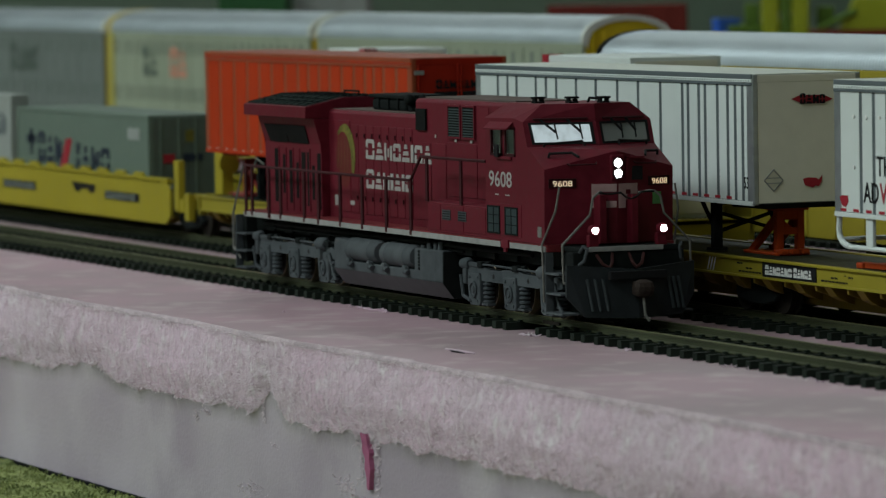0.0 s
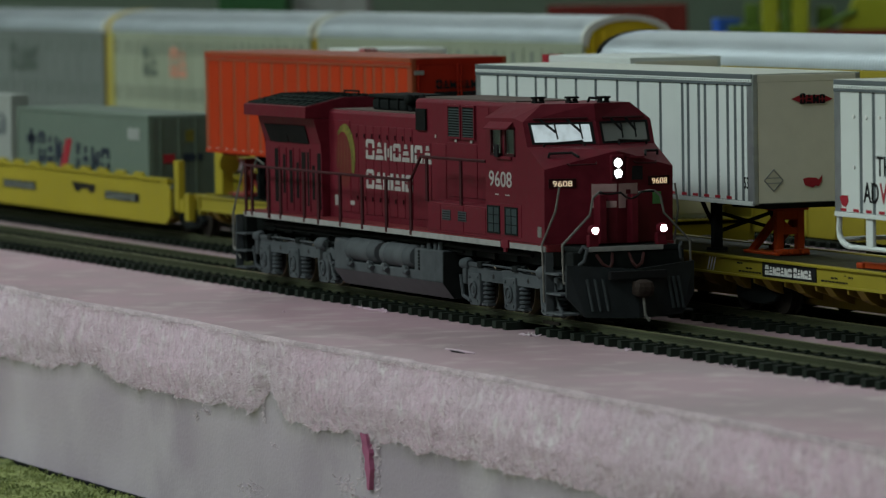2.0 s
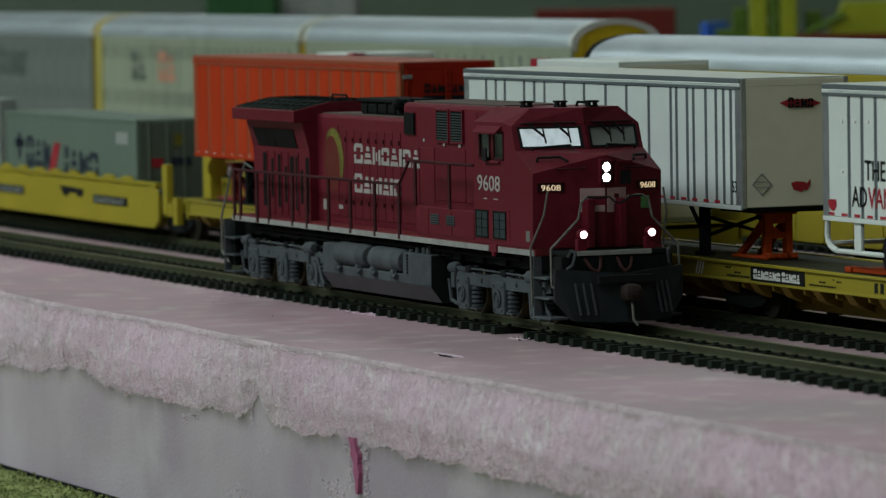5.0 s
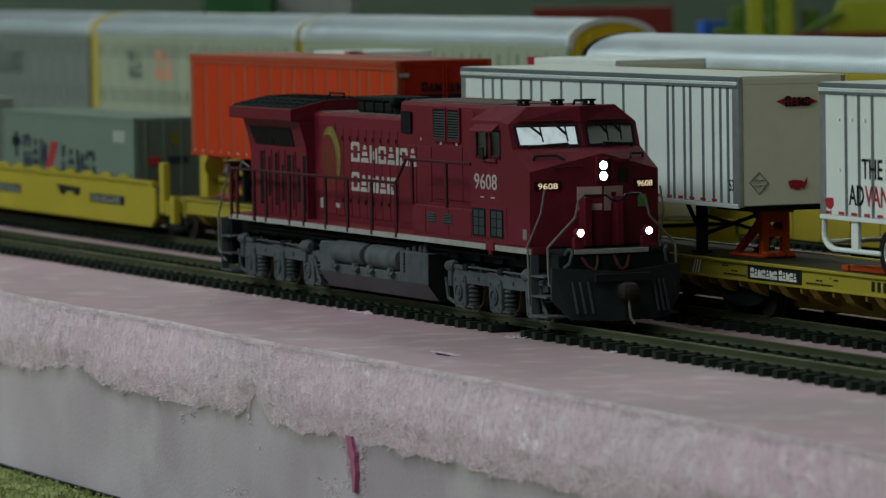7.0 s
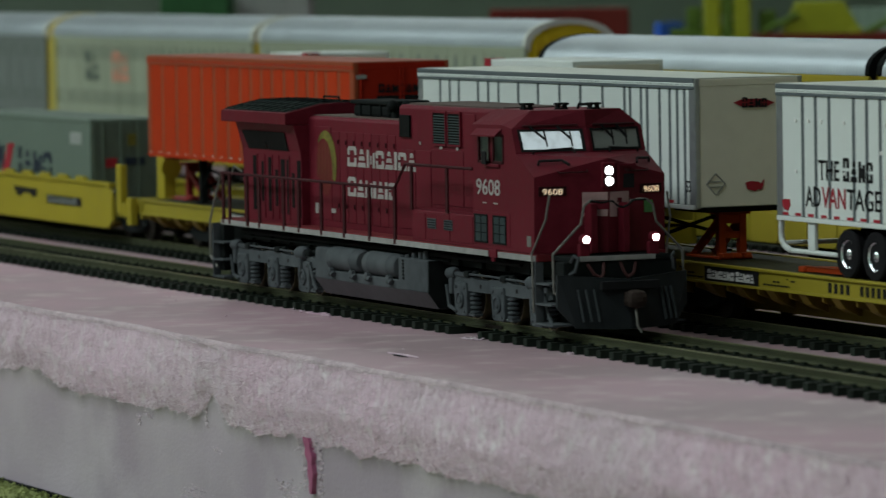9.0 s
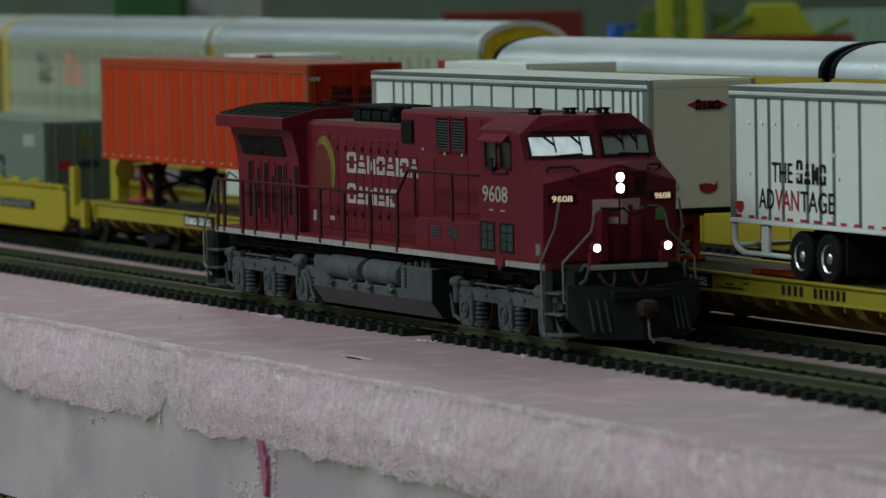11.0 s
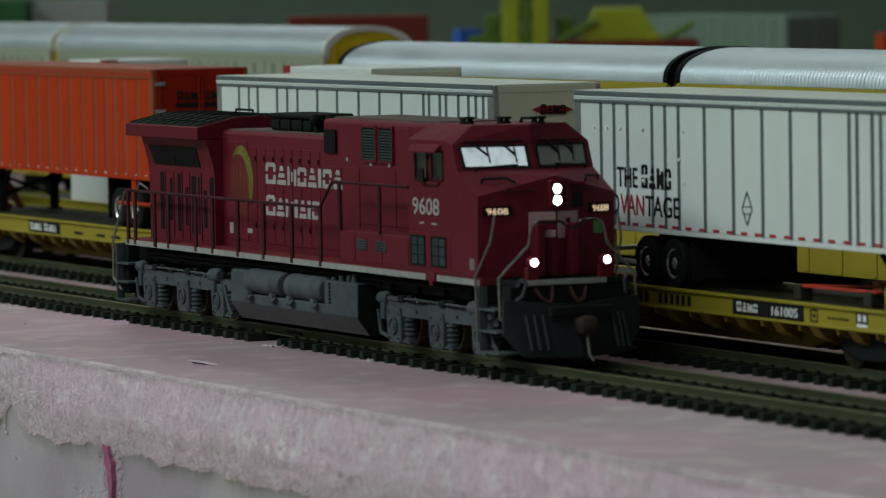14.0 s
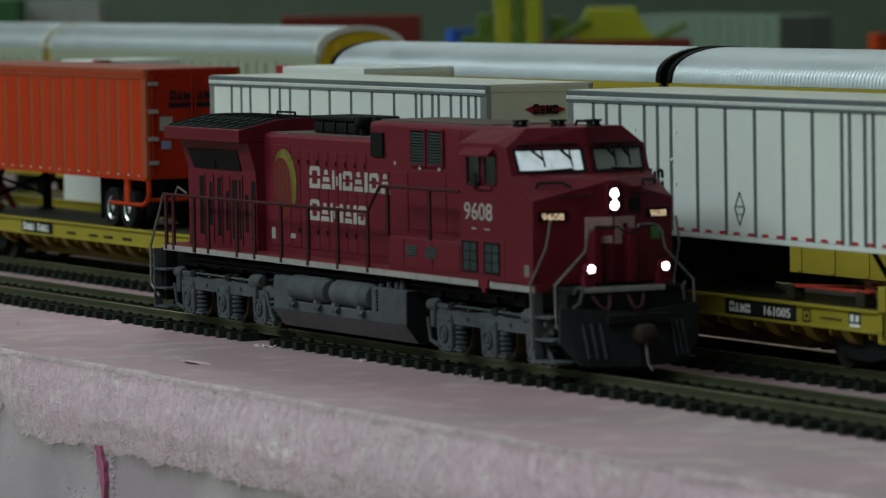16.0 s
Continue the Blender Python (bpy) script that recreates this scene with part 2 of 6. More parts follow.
ALU = mat("dull_aluminium_rail", (0.34, 0.36, 0.37), 0.38, 0.7, var=0.2, scale=260)
RED_BAR = mat("red_reflector_tape", (0.36, 0.02, 0.035), 0.4, var=0.1, scale=400)
BLACK = mat("black_print", (0.014, 0.014, 0.015), 0.5, var=0.2, scale=400, spec=0.03)
PRINT_RED = mat("red_print", (0.30, 0.018, 0.03), 0.5, var=0.2, scale=400)
WHITE = mat("white_print", (0.70, 0.70, 0.68), 0.5, var=0.15, scale=400)
TYRE = mat("black_rubber", (0.012, 0.012, 0.013), 0.7, var=0.2, scale=500, bump=0.2, spec=0.03)
CHROME = mat("bright_wheel_rim", (0.72, 0.75, 0.78), 0.25, 0.85, var=0.15, scale=300)
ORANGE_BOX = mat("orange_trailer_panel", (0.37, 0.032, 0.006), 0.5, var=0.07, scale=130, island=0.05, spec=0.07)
# redder end paint, darker than the sides: shade on the ends put into it
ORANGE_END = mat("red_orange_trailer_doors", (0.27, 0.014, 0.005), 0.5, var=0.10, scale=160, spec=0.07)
ORANGE_ROOF = mat("faded_orange_roof", (0.26, 0.085, 0.06), 0.6, var=0.12, scale=160)
ORANGE_POST = mat("brown_orange_post", (0.25, 0.055, 0.022), 0.5, var=0.12, scale=200)
SEA = mat("grey_green_container_paint", (0.1162, 0.1537, 0.1237), 0.5, var=0.10, scale=140, bump=0.03)
SEA_DARK = mat("darker_grey_green_container_paint", (0.088, 0.112, 0.092), 0.5, var=0.2, scale=150)
NAVY = mat("dark_blue_print", (0.014, 0.021, 0.036), 0.5, var=0.15, scale=400)
CREAM = mat("cream_autorack_side", (0.27, 0.30, 0.22), 0.5, var=0.08, scale=110)
PALE_GREY = mat("pale_grey_autorack_side", (0.145, 0.167, 0.152), 0.5, var=0.08, scale=110)
YELLOW_RACK = mat("yellow_autorack_side", (0.306, 0.2465, 0.0255), 0.5, var=0.12, scale=120)
HOOP = mat("white_end_hoop", (0.58, 0.60, 0.55), 0.5, var=0.12, scale=90)
RACK_END = mat("bright_yellow_rack_end", (0.60, 0.44, 0.02), 0.5, var=0.15, scale=90)
FAR_GREEN = mat("green_boxcar_paint", (0.03, 0.10, 0.035), 0.6, var=0.15, scale=80)
FAR_WHITE = mat("dull_white_boxcar_paint", (0.26, 0.28, 0.26), 0.6, var=0.15, scale=80)
FAR_RED = mat("dull_red_boxcar_paint", (0.12, 0.016, 0.010), 0.6, var=0.2, scale=80)
CRANE = mat("lime_yellow_crane_paint", (0.255, 0.289, 0.017), 0.5, var=0.15, scale=80)
CRANE_DARK = mat("olive_green_crane_steel", (0.085, 0.15, 0.02), 0.6, var=0.25, scale=60)
BLUE = mat("blue_plastic", (0.03, 0.10, 0.42), 0.5, var=0.15, scale=80)
FAR_BOX = mat("grey_green_far_container", (0.14, 0.20, 0.15), 0.6, var=0.10, scale=80)
FAR_BLUE = mat("bluish_grey_far_container", (0.176, 0.2035, 0.22), 0.6, var=0.10, scale=80)


def corrugated():
    m = mat("silver_corrugated_roof", (0.45, 0.50, 0.53), 0.50, 0.92, var=0.10, scale=60)
    nt = m.node_tree
    tc, wv, b = nt.nodes.new("ShaderNodeTexCoord"), nt.nodes.new("ShaderNodeTexWave"), nt.nodes.new("ShaderNodeBump")
    wv.bands_direction = "X"
    wv.inputs["Scale"].default_value = 165.0
    b.inputs["Strength"].default_value, b.inputs["Distance"].default_value = 0.12, 0.0006
    nt.links.new(tc.outputs["Object"], wv.inputs["Vector"])
    nt.links.new(wv.outputs["Fac"], b.inputs["Height"])
    nt.links.new(b.outputs["Normal"], nt.nodes["Principled BSDF"].inputs["Normal"])
    return m


SILVER = corrugated()


def foam(name, rough_side):
    """Pink foam board: skin on top, torn beads on the broken side, greyish weathered cut below."""
    m = bpy.data.materials.new(name)
    m.use_nodes = True
    nt = m.node_tree
    p, n = nt.nodes["Principled BSDF"], nt.nodes.new
    tc = n("ShaderNodeTexCoord")
    big, mid, small = n("ShaderNodeTexNoise"), n("ShaderNodeTexNoise"), n("ShaderNodeTexNoise")
    for k, s, d in ((big, 14, 4), (mid, {"torn": 200, "top": 90, "cut": 36}[rough_side], 5), (small, 900 if rough_side else 500, 4)):
        k.inputs["Scale"].default_value, k.inputs["Detail"].default_value = s, d
        nt.links.new(tc.outputs["Object"], k.inputs["Vector"])
    a, b = n("ShaderNodeMix"), n("ShaderNodeMix")
    a.data_type = b.data_type = "RGBA"
    c1, c2, c3 = {"top": ((0.385, 0.247, 0.292), (0.31, 0.226, 0.246), (0.46, 0.365, 0.385)),
                  "torn": ((0.60, 0.43, 0.53), (0.56, 0.45, 0.515), (0.70, 0.655, 0.67)),
                  "cut": ((0.335, 0.272, 0.335), (0.455, 0.39, 0.45), (0.47, 0.41, 0.46))}[rough_side or "top"]
    r1, r2 = n("ShaderNodeValToRGB"), n("ShaderNodeValToRGB")
    r1.color_ramp.elements[0].position, r1.color_ramp.elements[1].position = 0.38, 0.62
    r2.color_ramp.elements[0].position, r2.color_ramp.elements[1].position = 0.52, 0.78
    nt.links.new(big.outputs["Fac"], r1.inputs["Fac"])
    nt.links.new(mid.outputs["Fac"], r2.inputs["Fac"])
    a.inputs[6].default_value, a.inputs[7].default_value = (*c1, 1), (*c2, 1)
    nt.links.new(r1.outputs["Color"], a.inputs[0])
    nt.links.new(a.outputs[2], b.inputs[6])
    b.inputs[7].default_value = (*c3, 1)
    nt.links.new(r2.outputs["Color"], b.inputs[0])
    base = b.outputs[2]
    if rough_side == "torn":
        # darker pink speckle paints the shade of small crevices into the colour
        mp, crevice_tone, gr, mx = n("ShaderNodeMapping"), n("ShaderNodeTexNoise"), n("ShaderNodeValToRGB"), n("ShaderNodeMix")
        mp.inputs["Scale"].default_value = (1.0, 1.0, 0.75)
        crevice_tone.inputs["Scale"].default_value, crevice_tone.inputs["Detail"].default_value = 620.0, 3.0
        gr.color_ramp.elements[0].position, gr.color_ramp.elements[1].position = 0.30, 0.56
        mx.data_type = "RGBA"
        mx.inputs[6].default_value = (0.47, 0.34, 0.41, 1)
        nt.links.new(tc.outputs["Object"], mp.inputs["Vector"])
        nt.links.new(mp.outputs["Vector"], crevice_tone.inputs["Vector"])
        nt.links.new(crevice_tone.outputs["Fac"], gr.inputs["Fac"])
        nt.links.new(gr.outputs["Color"], mx.inputs[0])
        nt.links.new(base, mx.inputs[7])
        base = mx.outputs[2]
    nt.links.new(base, p.inputs["Base Color"])
    p.inputs["Roughness"].default_value = {"top": 0.55, "torn": 0.9, "cut": 0.36}[rough_side or "top"]
    p.inputs["Specular IOR Level"].default_value = 0.35
    bp = n("ShaderNodeBump")
    bp.inputs["Strength"].default_value, bp.inputs["Distance"].default_value = {"top": 0.12, "torn": 0.8, "cut": 0.22}[rough_side or "top"], 0.0006
    nt.links.new(small.outputs["Fac"], bp.inputs["Height"])
    nt.links.new(bp.outputs["Normal"], p.inputs["Normal"])
    return m


FOAM_TOP, FOAM_TORN, FOAM_CUT = foam("pink_foam_skin", "top"), foam("torn_pink_foam", "torn"), foam("weathered_foam_cut", "cut")
FOAM_RIM = mat("whitish_foam_rim", (0.45, 0.36, 0.39), 0.95, var=0.4, scale=240, bump=0.8)
FOAM_FIBRE = mat("pale_torn_foam_fibre", (0.66, 0.565, 0.62), 0.9, var=0.12, scale=200)
PITCH_PINK = mat("fresh_magenta_foam", (0.34, 0.10, 0.19), 0.7, var=0.25, scale=500, bump=0.3)
MOSS = mat("mossy_green_ground_cover", (0.13, 0.17, 0.045), 0.95, var=0.6, scale=700, fine=4, bump=1.0, stain=(0.33, 0.37, 0.14))
WALL = mat("grey_room_wall", (0.34, 0.42, 0.33), 0.9, var=0.15, scale=10)
FLOOR = mat("grey_concrete_floor", (0.22, 0.22, 0.20), 0.8, var=0.2, scale=12)
CEIL = mat("white_ceiling", (0.55, 0.56, 0.53), 0.9, var=0.06, scale=10)
LAMP_CASE = mat("white_lamp_case", (0.6, 0.6, 0.58), 0.5, var=0.06, scale=20)
TUBE_GLOW = glow("glowing_tube", (0.92, 1.0, 0.93), 3.0)
PLYWOOD = mat("plywood_edge", (0.30, 0.21, 0.12), 0.7, var=0.3, scale=60)

# ---- the room ----
def slab(name, x0, x1, y0, y1, z0, z1, material, label, cat):
    return tagged(part(name, box(bm_new(), x0, x1, y0, y1, z0, z1), material), label, cat, kind="structure")


slab("floor", -5200, 3200, -2600, 4200, -1000, -950, FLOOR, "grey concrete floor of the hobby room", "floor")
slab("ceiling", -5200, 3200, -2600, 4200, 1500, 1550, CEIL, "plain white ceiling of the hobby room", "ceiling")
slab("wall_west", -5250, -5200, -2600, 4200, -950, 1500, WALL, "plain grey painted wall far behind the layout", "wall")
slab("wall_east", 3200, 3250, -2600, 4200, -950, 1500, WALL, "plain grey painted wall behind the viewer", "wall")
slab("wall_north", -5200, 3200, 4200, 4250, -950, 1500, WALL, "plain grey painted wall beyond the rail yard", "wall")
slab("wall_south", -5200, 3200, -2650, -2600, -950, 1500, WALL, "plain grey painted wall", "wall")
# added fixtures, unseen, one at each area light
for lx, ly, lz, sx, sy, power in LAMPS:
    lamp = thing("ceiling_lamp", "unseen white fluorescent lamp added on the ceiling", "lamp", lx * 1000, ly * 1000, 1500, "ceiling lamps")
    part("case", box(bm_new(), -sx * 500, sx * 500, -sy * 500, sy * 500, -70, 0, 6), LAMP_CASE, lamp)
    for k in (-1, 1):
        part("tube", cyl(bm_new(), (-sx * 480, k * 60, -88), (sx * 480, k * 60, -88), 13, 12), TUBE_GLOW, lamp)

# ---- layout: foam board, ground cover, table ----
TOP = -4.0


def wob(x, s, k=0.0):
    return noise.noise(Vector((x * s, k, 3.1)))


def edge_y(x):
    return -70.4 + 2.0 * wob(x, 0.012, 1.0) + 1.1 * wob(x, 0.06, 2.0) + 0.5 * wob(x, 0.3, 4.0)


def lip_z(x):
    bend = 3.0 * math.exp(-((x + 190) / 22) ** 2) + 6.5 * math.exp(-((x + 48) / 7) ** 2)
    return -25.2 + bend + 1.5 * wob(x, 0.022, 7.0) + 1.5 * wob(x, 0.09, 8.0) + 0.9 * wob(x, 0.35, 9.0)


def foam_board():
    xs = list(np.arange(-2600, -360, 80.0)) + list(np.arange(-360, 340, 1.25)) + list(np.arange(340, 640, 30.0))
    board = thing("ground", "pink foam board with tracks laid on top", "foam board", kind="structure")
    rows_top, rows_rim, rows_torn, rows_cut = [], [], [], []
    for x in xs:
        e, zl = edge_y(x), lip_z(x)
        rows_top.append([(x, 1500.0, TOP), (x, 300.0, TOP), (x, 20.0, TOP), (x, -30.0, TOP - 0.05), (x, -55.0, TOP - 0.1 + 0.25 * wob(x, 0.03, 5.0)), (x, e + 0.55 + max(0.0, -0.2 + 4.2 * wob(x, 0.02, 11.0) + 1.4 * wob(x, 0.11, 15.0) + 1.2 * wob(x, 0.45, 12.0)), TOP - 0.2)])
        rows_rim.append([rows_top[-1][-1], (x, e + 0.5, TOP - 0.3 + 0.25 * wob(x, 0.6, 13.0)), (x, e, TOP - 0.8 + 0.5 * wob(x, 0.2, 6.0)), (x, e - 0.25, TOP - 1.5 + 0.5 * wob(x, 0.5, 14.0))])
        torn = [rows_rim[-1][-1]]
        for k in range(1, 19):
            f = k / 18
            z = TOP - 1.5 + (zl - TOP + 1.5) * f
            amp = 1.0 if k < 18 else 0.4
            n1 = noise.noise(Vector((x * 0.11, z * 0.11, 1.0))) + 0.8 * noise.noise(Vector((x * 0.38, z * 0.36, 2.0))) + 0.30 * noise.noise(Vector((x * 0.9, z * 0.9, 5.0)))
            y = e + (-71.2 - e) * min(1.0, f * 1.6) - 0.55 * amp * n1 - 0.5 * math.sin(f * 3.1) + 1.0 * max(0.0, f - 0.6) / 0.4
            torn.append((x, y, z))
        rows_torn.append(torn)
        cut = [torn[-1], (x, -69.9, zl - 0.5)]
        for k in range(1, 9):
            f = k / 8
            z = zl - 0.5 + (-54.8 - zl + 0.5) * f
            cut.append((x, -69.7 + 0.35 * noise.noise(Vector((x * 0.03, z * 0.08, 4.0))) - 0.8 * f, z))
        rows_cut.append(cut)
    for name, rows, material, label in (("foam_top", rows_top, FOAM_TOP, "smooth dusty pink foam skin"), ("foam_rim", rows_rim, FOAM_RIM, "whitish ragged rim of the foam skin"), ("torn_edge", rows_torn, FOAM_TORN, "torn fuzzy pale pink foam edge"), ("cut_face", rows_cut, FOAM_CUT, "smooth greyish cut foam face")):
        n = len(rows[0])
        verts = [tuple(c * MM for c in v) for r in rows for v in r]
        faces = [(i * n + j, i * n + j + 1, (i + 1) * n + j + 1, (i + 1) * n + j) for i in range(len(rows) - 1) for j in range(n - 1)]
        me = bpy.data.meshes.new(name)
        me.from_pydata(verts, [], faces)
        me.materials.append(material)
        for p in me.polygons:
            p.use_smooth = True
        ob = new(name, me)
        ob.parent = board
        ob["label"] = label
    # loose torn fibres
    rnd = random.Random(4)
    verts, faces = [], []
    for _ in range(64000):
        x = rnd.uniform(-345, 335)
        i = min(len(xs) - 2, max(0, int(round((x + 360) / 1.25)) + len(np.arange(-2600, -360, 80.0))))
        r = rows_torn[i]
        f = (rnd.random() ** 0.8 if rnd.random() < 0.82 else rnd.random() * 0.03) * 17.99
        k = int(f)
        a, b = Vector(r[k]), Vector(r[k + 1])
        c = a.lerp(b, f - k) + Vector((rnd.uniform(-0.6, 0.6), 0, 0)) + (Vector((0, 0.5, 0.9)) * rnd.random() if f < 0.6 else Vector((0, 0, 0)))
        ln = rnd.uniform(0.3, 1.0) * (1.5 if k > 15 else 1.0)
        d = Vector((rnd.uniform(-0.8, 0.8), -0.3 - 0.5 * rnd.random(), rnd.uniform(-0.9, 0.5) + (0.8 * rnd.random() if f < 0.6 else 0.0))).normalized() * ln
        w = rnd.uniform(0.05, 0.12)
        s = len(verts)
        verts += [tuple((c + Vector(o)) * MM) for o in ((-w, 0.1, 0), (w, 0.1, 0), (0, 0.1, w))] + [tuple((c + d) * MM)]
        faces += [(s, s + 1, s + 3), (s + 1, s + 2, s + 3), (s + 2, s, s + 3)]
    me = bpy.data.meshes.new("foam_fibre")
    me.from_pydata(verts, [], faces)
    me.materials.append(FOAM_FIBRE)
    fib = new("foam_fibre", me)
    fib.parent = board
    tagged(fib, "fine torn foam fibres", kind="stuff")
    # gouges in the cut face
    for x, z0, z1, w, lean in ((17.5, -23.6, -37.0, 2.7, 2.5),):
        bm = bm_new()
        n = 19
        left, right = [], []
        for k in range(n):
            f = k / (n - 1)
            wd = w * (0.25 + 0.75 * math.sin(1.1 + 1.9 * f)) * (1 + 0.5 * wob(k, 0.31, x))
            left.append((x - wd + lean * (f + 0.5 * math.sin(3.1 * f)), -71.0 + 0.05 * f, z0 + (z1 - z0) * f))
            right.append((x + wd * 0.6 + lean * (f + 0.5 * math.sin(3.1 * f)), -71.2, z0 + (z1 - z0) * f))
        vs = [bm.verts.new(v) for v in left + right]
        back = [bm.verts.new((v[0], -69.0, v[2])) for v in left + right]
        for k in range(n - 1):
            bm.faces.new((vs[k], vs[k + 1], vs[n + k + 1], vs[n + k]))
            bm.faces.new((back[k], vs[k], vs[k + 1], back[k + 1]))
            bm.faces.new((back[n + k], vs[n + k], vs[n + k + 1], back[n + k + 1]))
        part("gouge", bm, PITCH_PINK, board, "fresh magenta gouge in the foam")
    def tuft(x, z, k, sx, sz, ln):
        bm = bm_new()
        for _ in range(k):
            p = Vector((x + rnd.gauss(0, sx), -70.0, z + rnd.gauss(0, sz)))
            q = p + Vector((rnd.uniform(-1, 1), rnd.uniform(-0.9, -0.3), rnd.uniform(-1, 0.8))) * ln
            cyl(bm, p, q, rnd.uniform(0.10, 0.20), 4, 0.04)
        part("foam_tuft", bm, FOAM_FIBRE, board, "pale torn foam tuft")
    for t in ((24.5, -30.0, 110, 0.9, 4.5, 1.0), (14.0, -30.0, 60, 0.5, 3.5, 0.9), (12.0, -24.5, 50, 1.6, 0.8, 1.2), (20.0, -25.0, 60, 3.0, 0.8, 1.3), (4.0, -37.5, 70, 3.0, 1.2, 1.1), (15.0, -40.5, 70, 4.0, 1.0, 1.1), (-62.0, -44.8, 70, 6.5, 1.0, 1.0), (-104.0, -28.6, 14, 0.8, 0.8, 0.9), (-97.0, -27.2, 22, 3.0, 0.5, 0.6), (-53.0, -23.0, 30, 0.7, 2.4, 0.8), (-46.0, -32.0, 12, 1.8, 0.3, 0.5)):
        tuft(*t)
    return board


BOARD = foam_board()
# flakes and nicks on the skin
slit = part("slit", prism(bm_new(), [(25.0, -51.4), (29.0, -52.6), (35.5, -51.9), (30.0, -51.2)], TOP - 0.02, TOP + 0.14, "z"), DARK, BOARD, "short dark slit in the foam skin")
part("foam_flake", prism(bm_new(), [(21.0, -51.0), (26.0, -51.3), (32.0, -51.0), (38.0, -50.2), (31.0, -49.6), (24.0, -50.0)], TOP - 0.02, TOP + 0.30, "z"), FOAM_TORN, BOARD, "pale lifted foam flake")


def crumbs():
    """Shreds of foam along the ties and crumbs on the skin."""
    rnd = random.Random(8)
    bm = bm_new()
    spots = [(-6.0, -17.0, 22, 2.6), (-119.0, -16.6, 12, 3.5), (-107.0, -16.2, 12, 3.0), (49.0, -15.8, 5, 0.8), (105.0, -16.4, 8, 5.0), (150.0, -16.5, 8, 6.0), (-200.0, -17.0, 6, 4.0)]
    for x, y, k, sp in spots:
        for _ in range(k):
            p = Vector((x + rnd.gauss(0, sp), y + rnd.gauss(0, 0.5), TOP))
            q = p + Vector((rnd.uniform(-3.2, 3.2), rnd.uniform(-0.9, 0.9), rnd.uniform(0.1, 0.8)))
            cyl(bm, p, q, rnd.uniform(0.15, 0.4), 5, 0.08)
    for _ in range(10):
        p = Vector((rnd.uniform(-300, 220), rnd.uniform(-62, -17), TOP + 0.02))
        cyl(bm, p, p + Vector((rnd.uniform(-0.9, 0.9), rnd.uniform(-0.4, 0.4), 0.16)), rnd.uniform(0.06, 0.2), 5)
    ob = part("foam_crumb", bm, FOAM_TORN)
    return tagged(ob, "pale foam shreds and crumbs beside the track", "foam crumbs", kind="stuff")


crumbs()


def ground_cover():
    bm = bm_new()
    rnd = random.Random(3)
    xs, ys = np.arange(-420, 260, 4.0), np.arange(-170, -70.6, 2.0)
    grid = [[bm.verts.new((x, y, -55.3 + 0.9 * noise.noise(Vector((x * 0.09, y * 0.09, 0))) + 0.8 * noise.noise(Vector((x * 0.35, y * 0.35, 2))))) for y in ys] for x in xs]
    for a, b in zip(grid, grid[1:]):
        for i in range(len(ys) - 1):
            bm.faces.new((a[i], a[i + 1], b[i + 1], b[i]))
    for _ in range(5200):
        x, y = rnd.uniform(-330, 40), rnd.uniform(-132, -71.2)
        r = rnd.uniform(0.25, 0.8)
        bmesh.ops.create_icosphere(bm, subdivisions=0 + 1, radius=r, matrix=Matrix.Translation((x, y, -54.9)) @ Matrix.Diagonal((1.3, 1, 0.7, 1))) if rnd.random() < 0.25 else cyl(bm, (x, y, -55.6), (x + rnd.uniform(-.6, .6), y + rnd.uniform(-.6, .6), -55.0 + r), r * 0.6, 4, r * 0.3)
    return tagged(part("ground_cover", bm, MOSS), "mossy yellow-green ground cover below the foam", "ground cover", kind="stuff")


ground_cover()
slab("table", -2600, 640, -420, 1500, -75, -58.5, PLYWOOD, "plywood table top under the foam board", "table")
# thin dark strip along the bottom edge of the foam face
part("dark_edge", box(bm_new(), -2600, 640, -71.6, -70.3, -57.5, -54.6), DARK, BOARD, "thin dark line under the foam")
for tx, ty in ((-2500, -350), (560, -350), (-2500, 1400), (560, 1400)):
    slab("trim", tx, tx + 90, ty, ty + 90, -950, -75, PLYWOOD, "wooden post under the layout table", "table leg")


# ---- tracks ----
def rail_profile(y):
    return [(y - 1.15, -2.12), (y + 1.15, -2.12), (y + 1.15, -1.85), (y + 0.3, -1.55), (y + 0.3, -0.75), (y + 0.5, -0.6), (y + 0.5, -0.08), (y + 0.38, 0.0), (y - 0.38, 0.0), (y - 0.5, -0.08), (y - 0.5, -0.6), (y - 0.3, -0.75), (y - 0.3, -1.55), (y - 1.15, -1.85)]


def tie_mesh():
    bm = bm_new()
    prism(bm, [(-1.2, -4.05), (1.2, -4.05), (1.1, -2.1), (-1.1, -2.1)], -15.0, 15.0, "y")
    for y in (-8.75, 8.75):
        for k in (-1.75, 1.75):
            box(bm, -0.6, 0.6, y + k - 0.5, y + k + 0.5, -2.1, -1.55)
    return mesh_of("tie", bm, TIE)


TIE_MESH = tie_mesh()


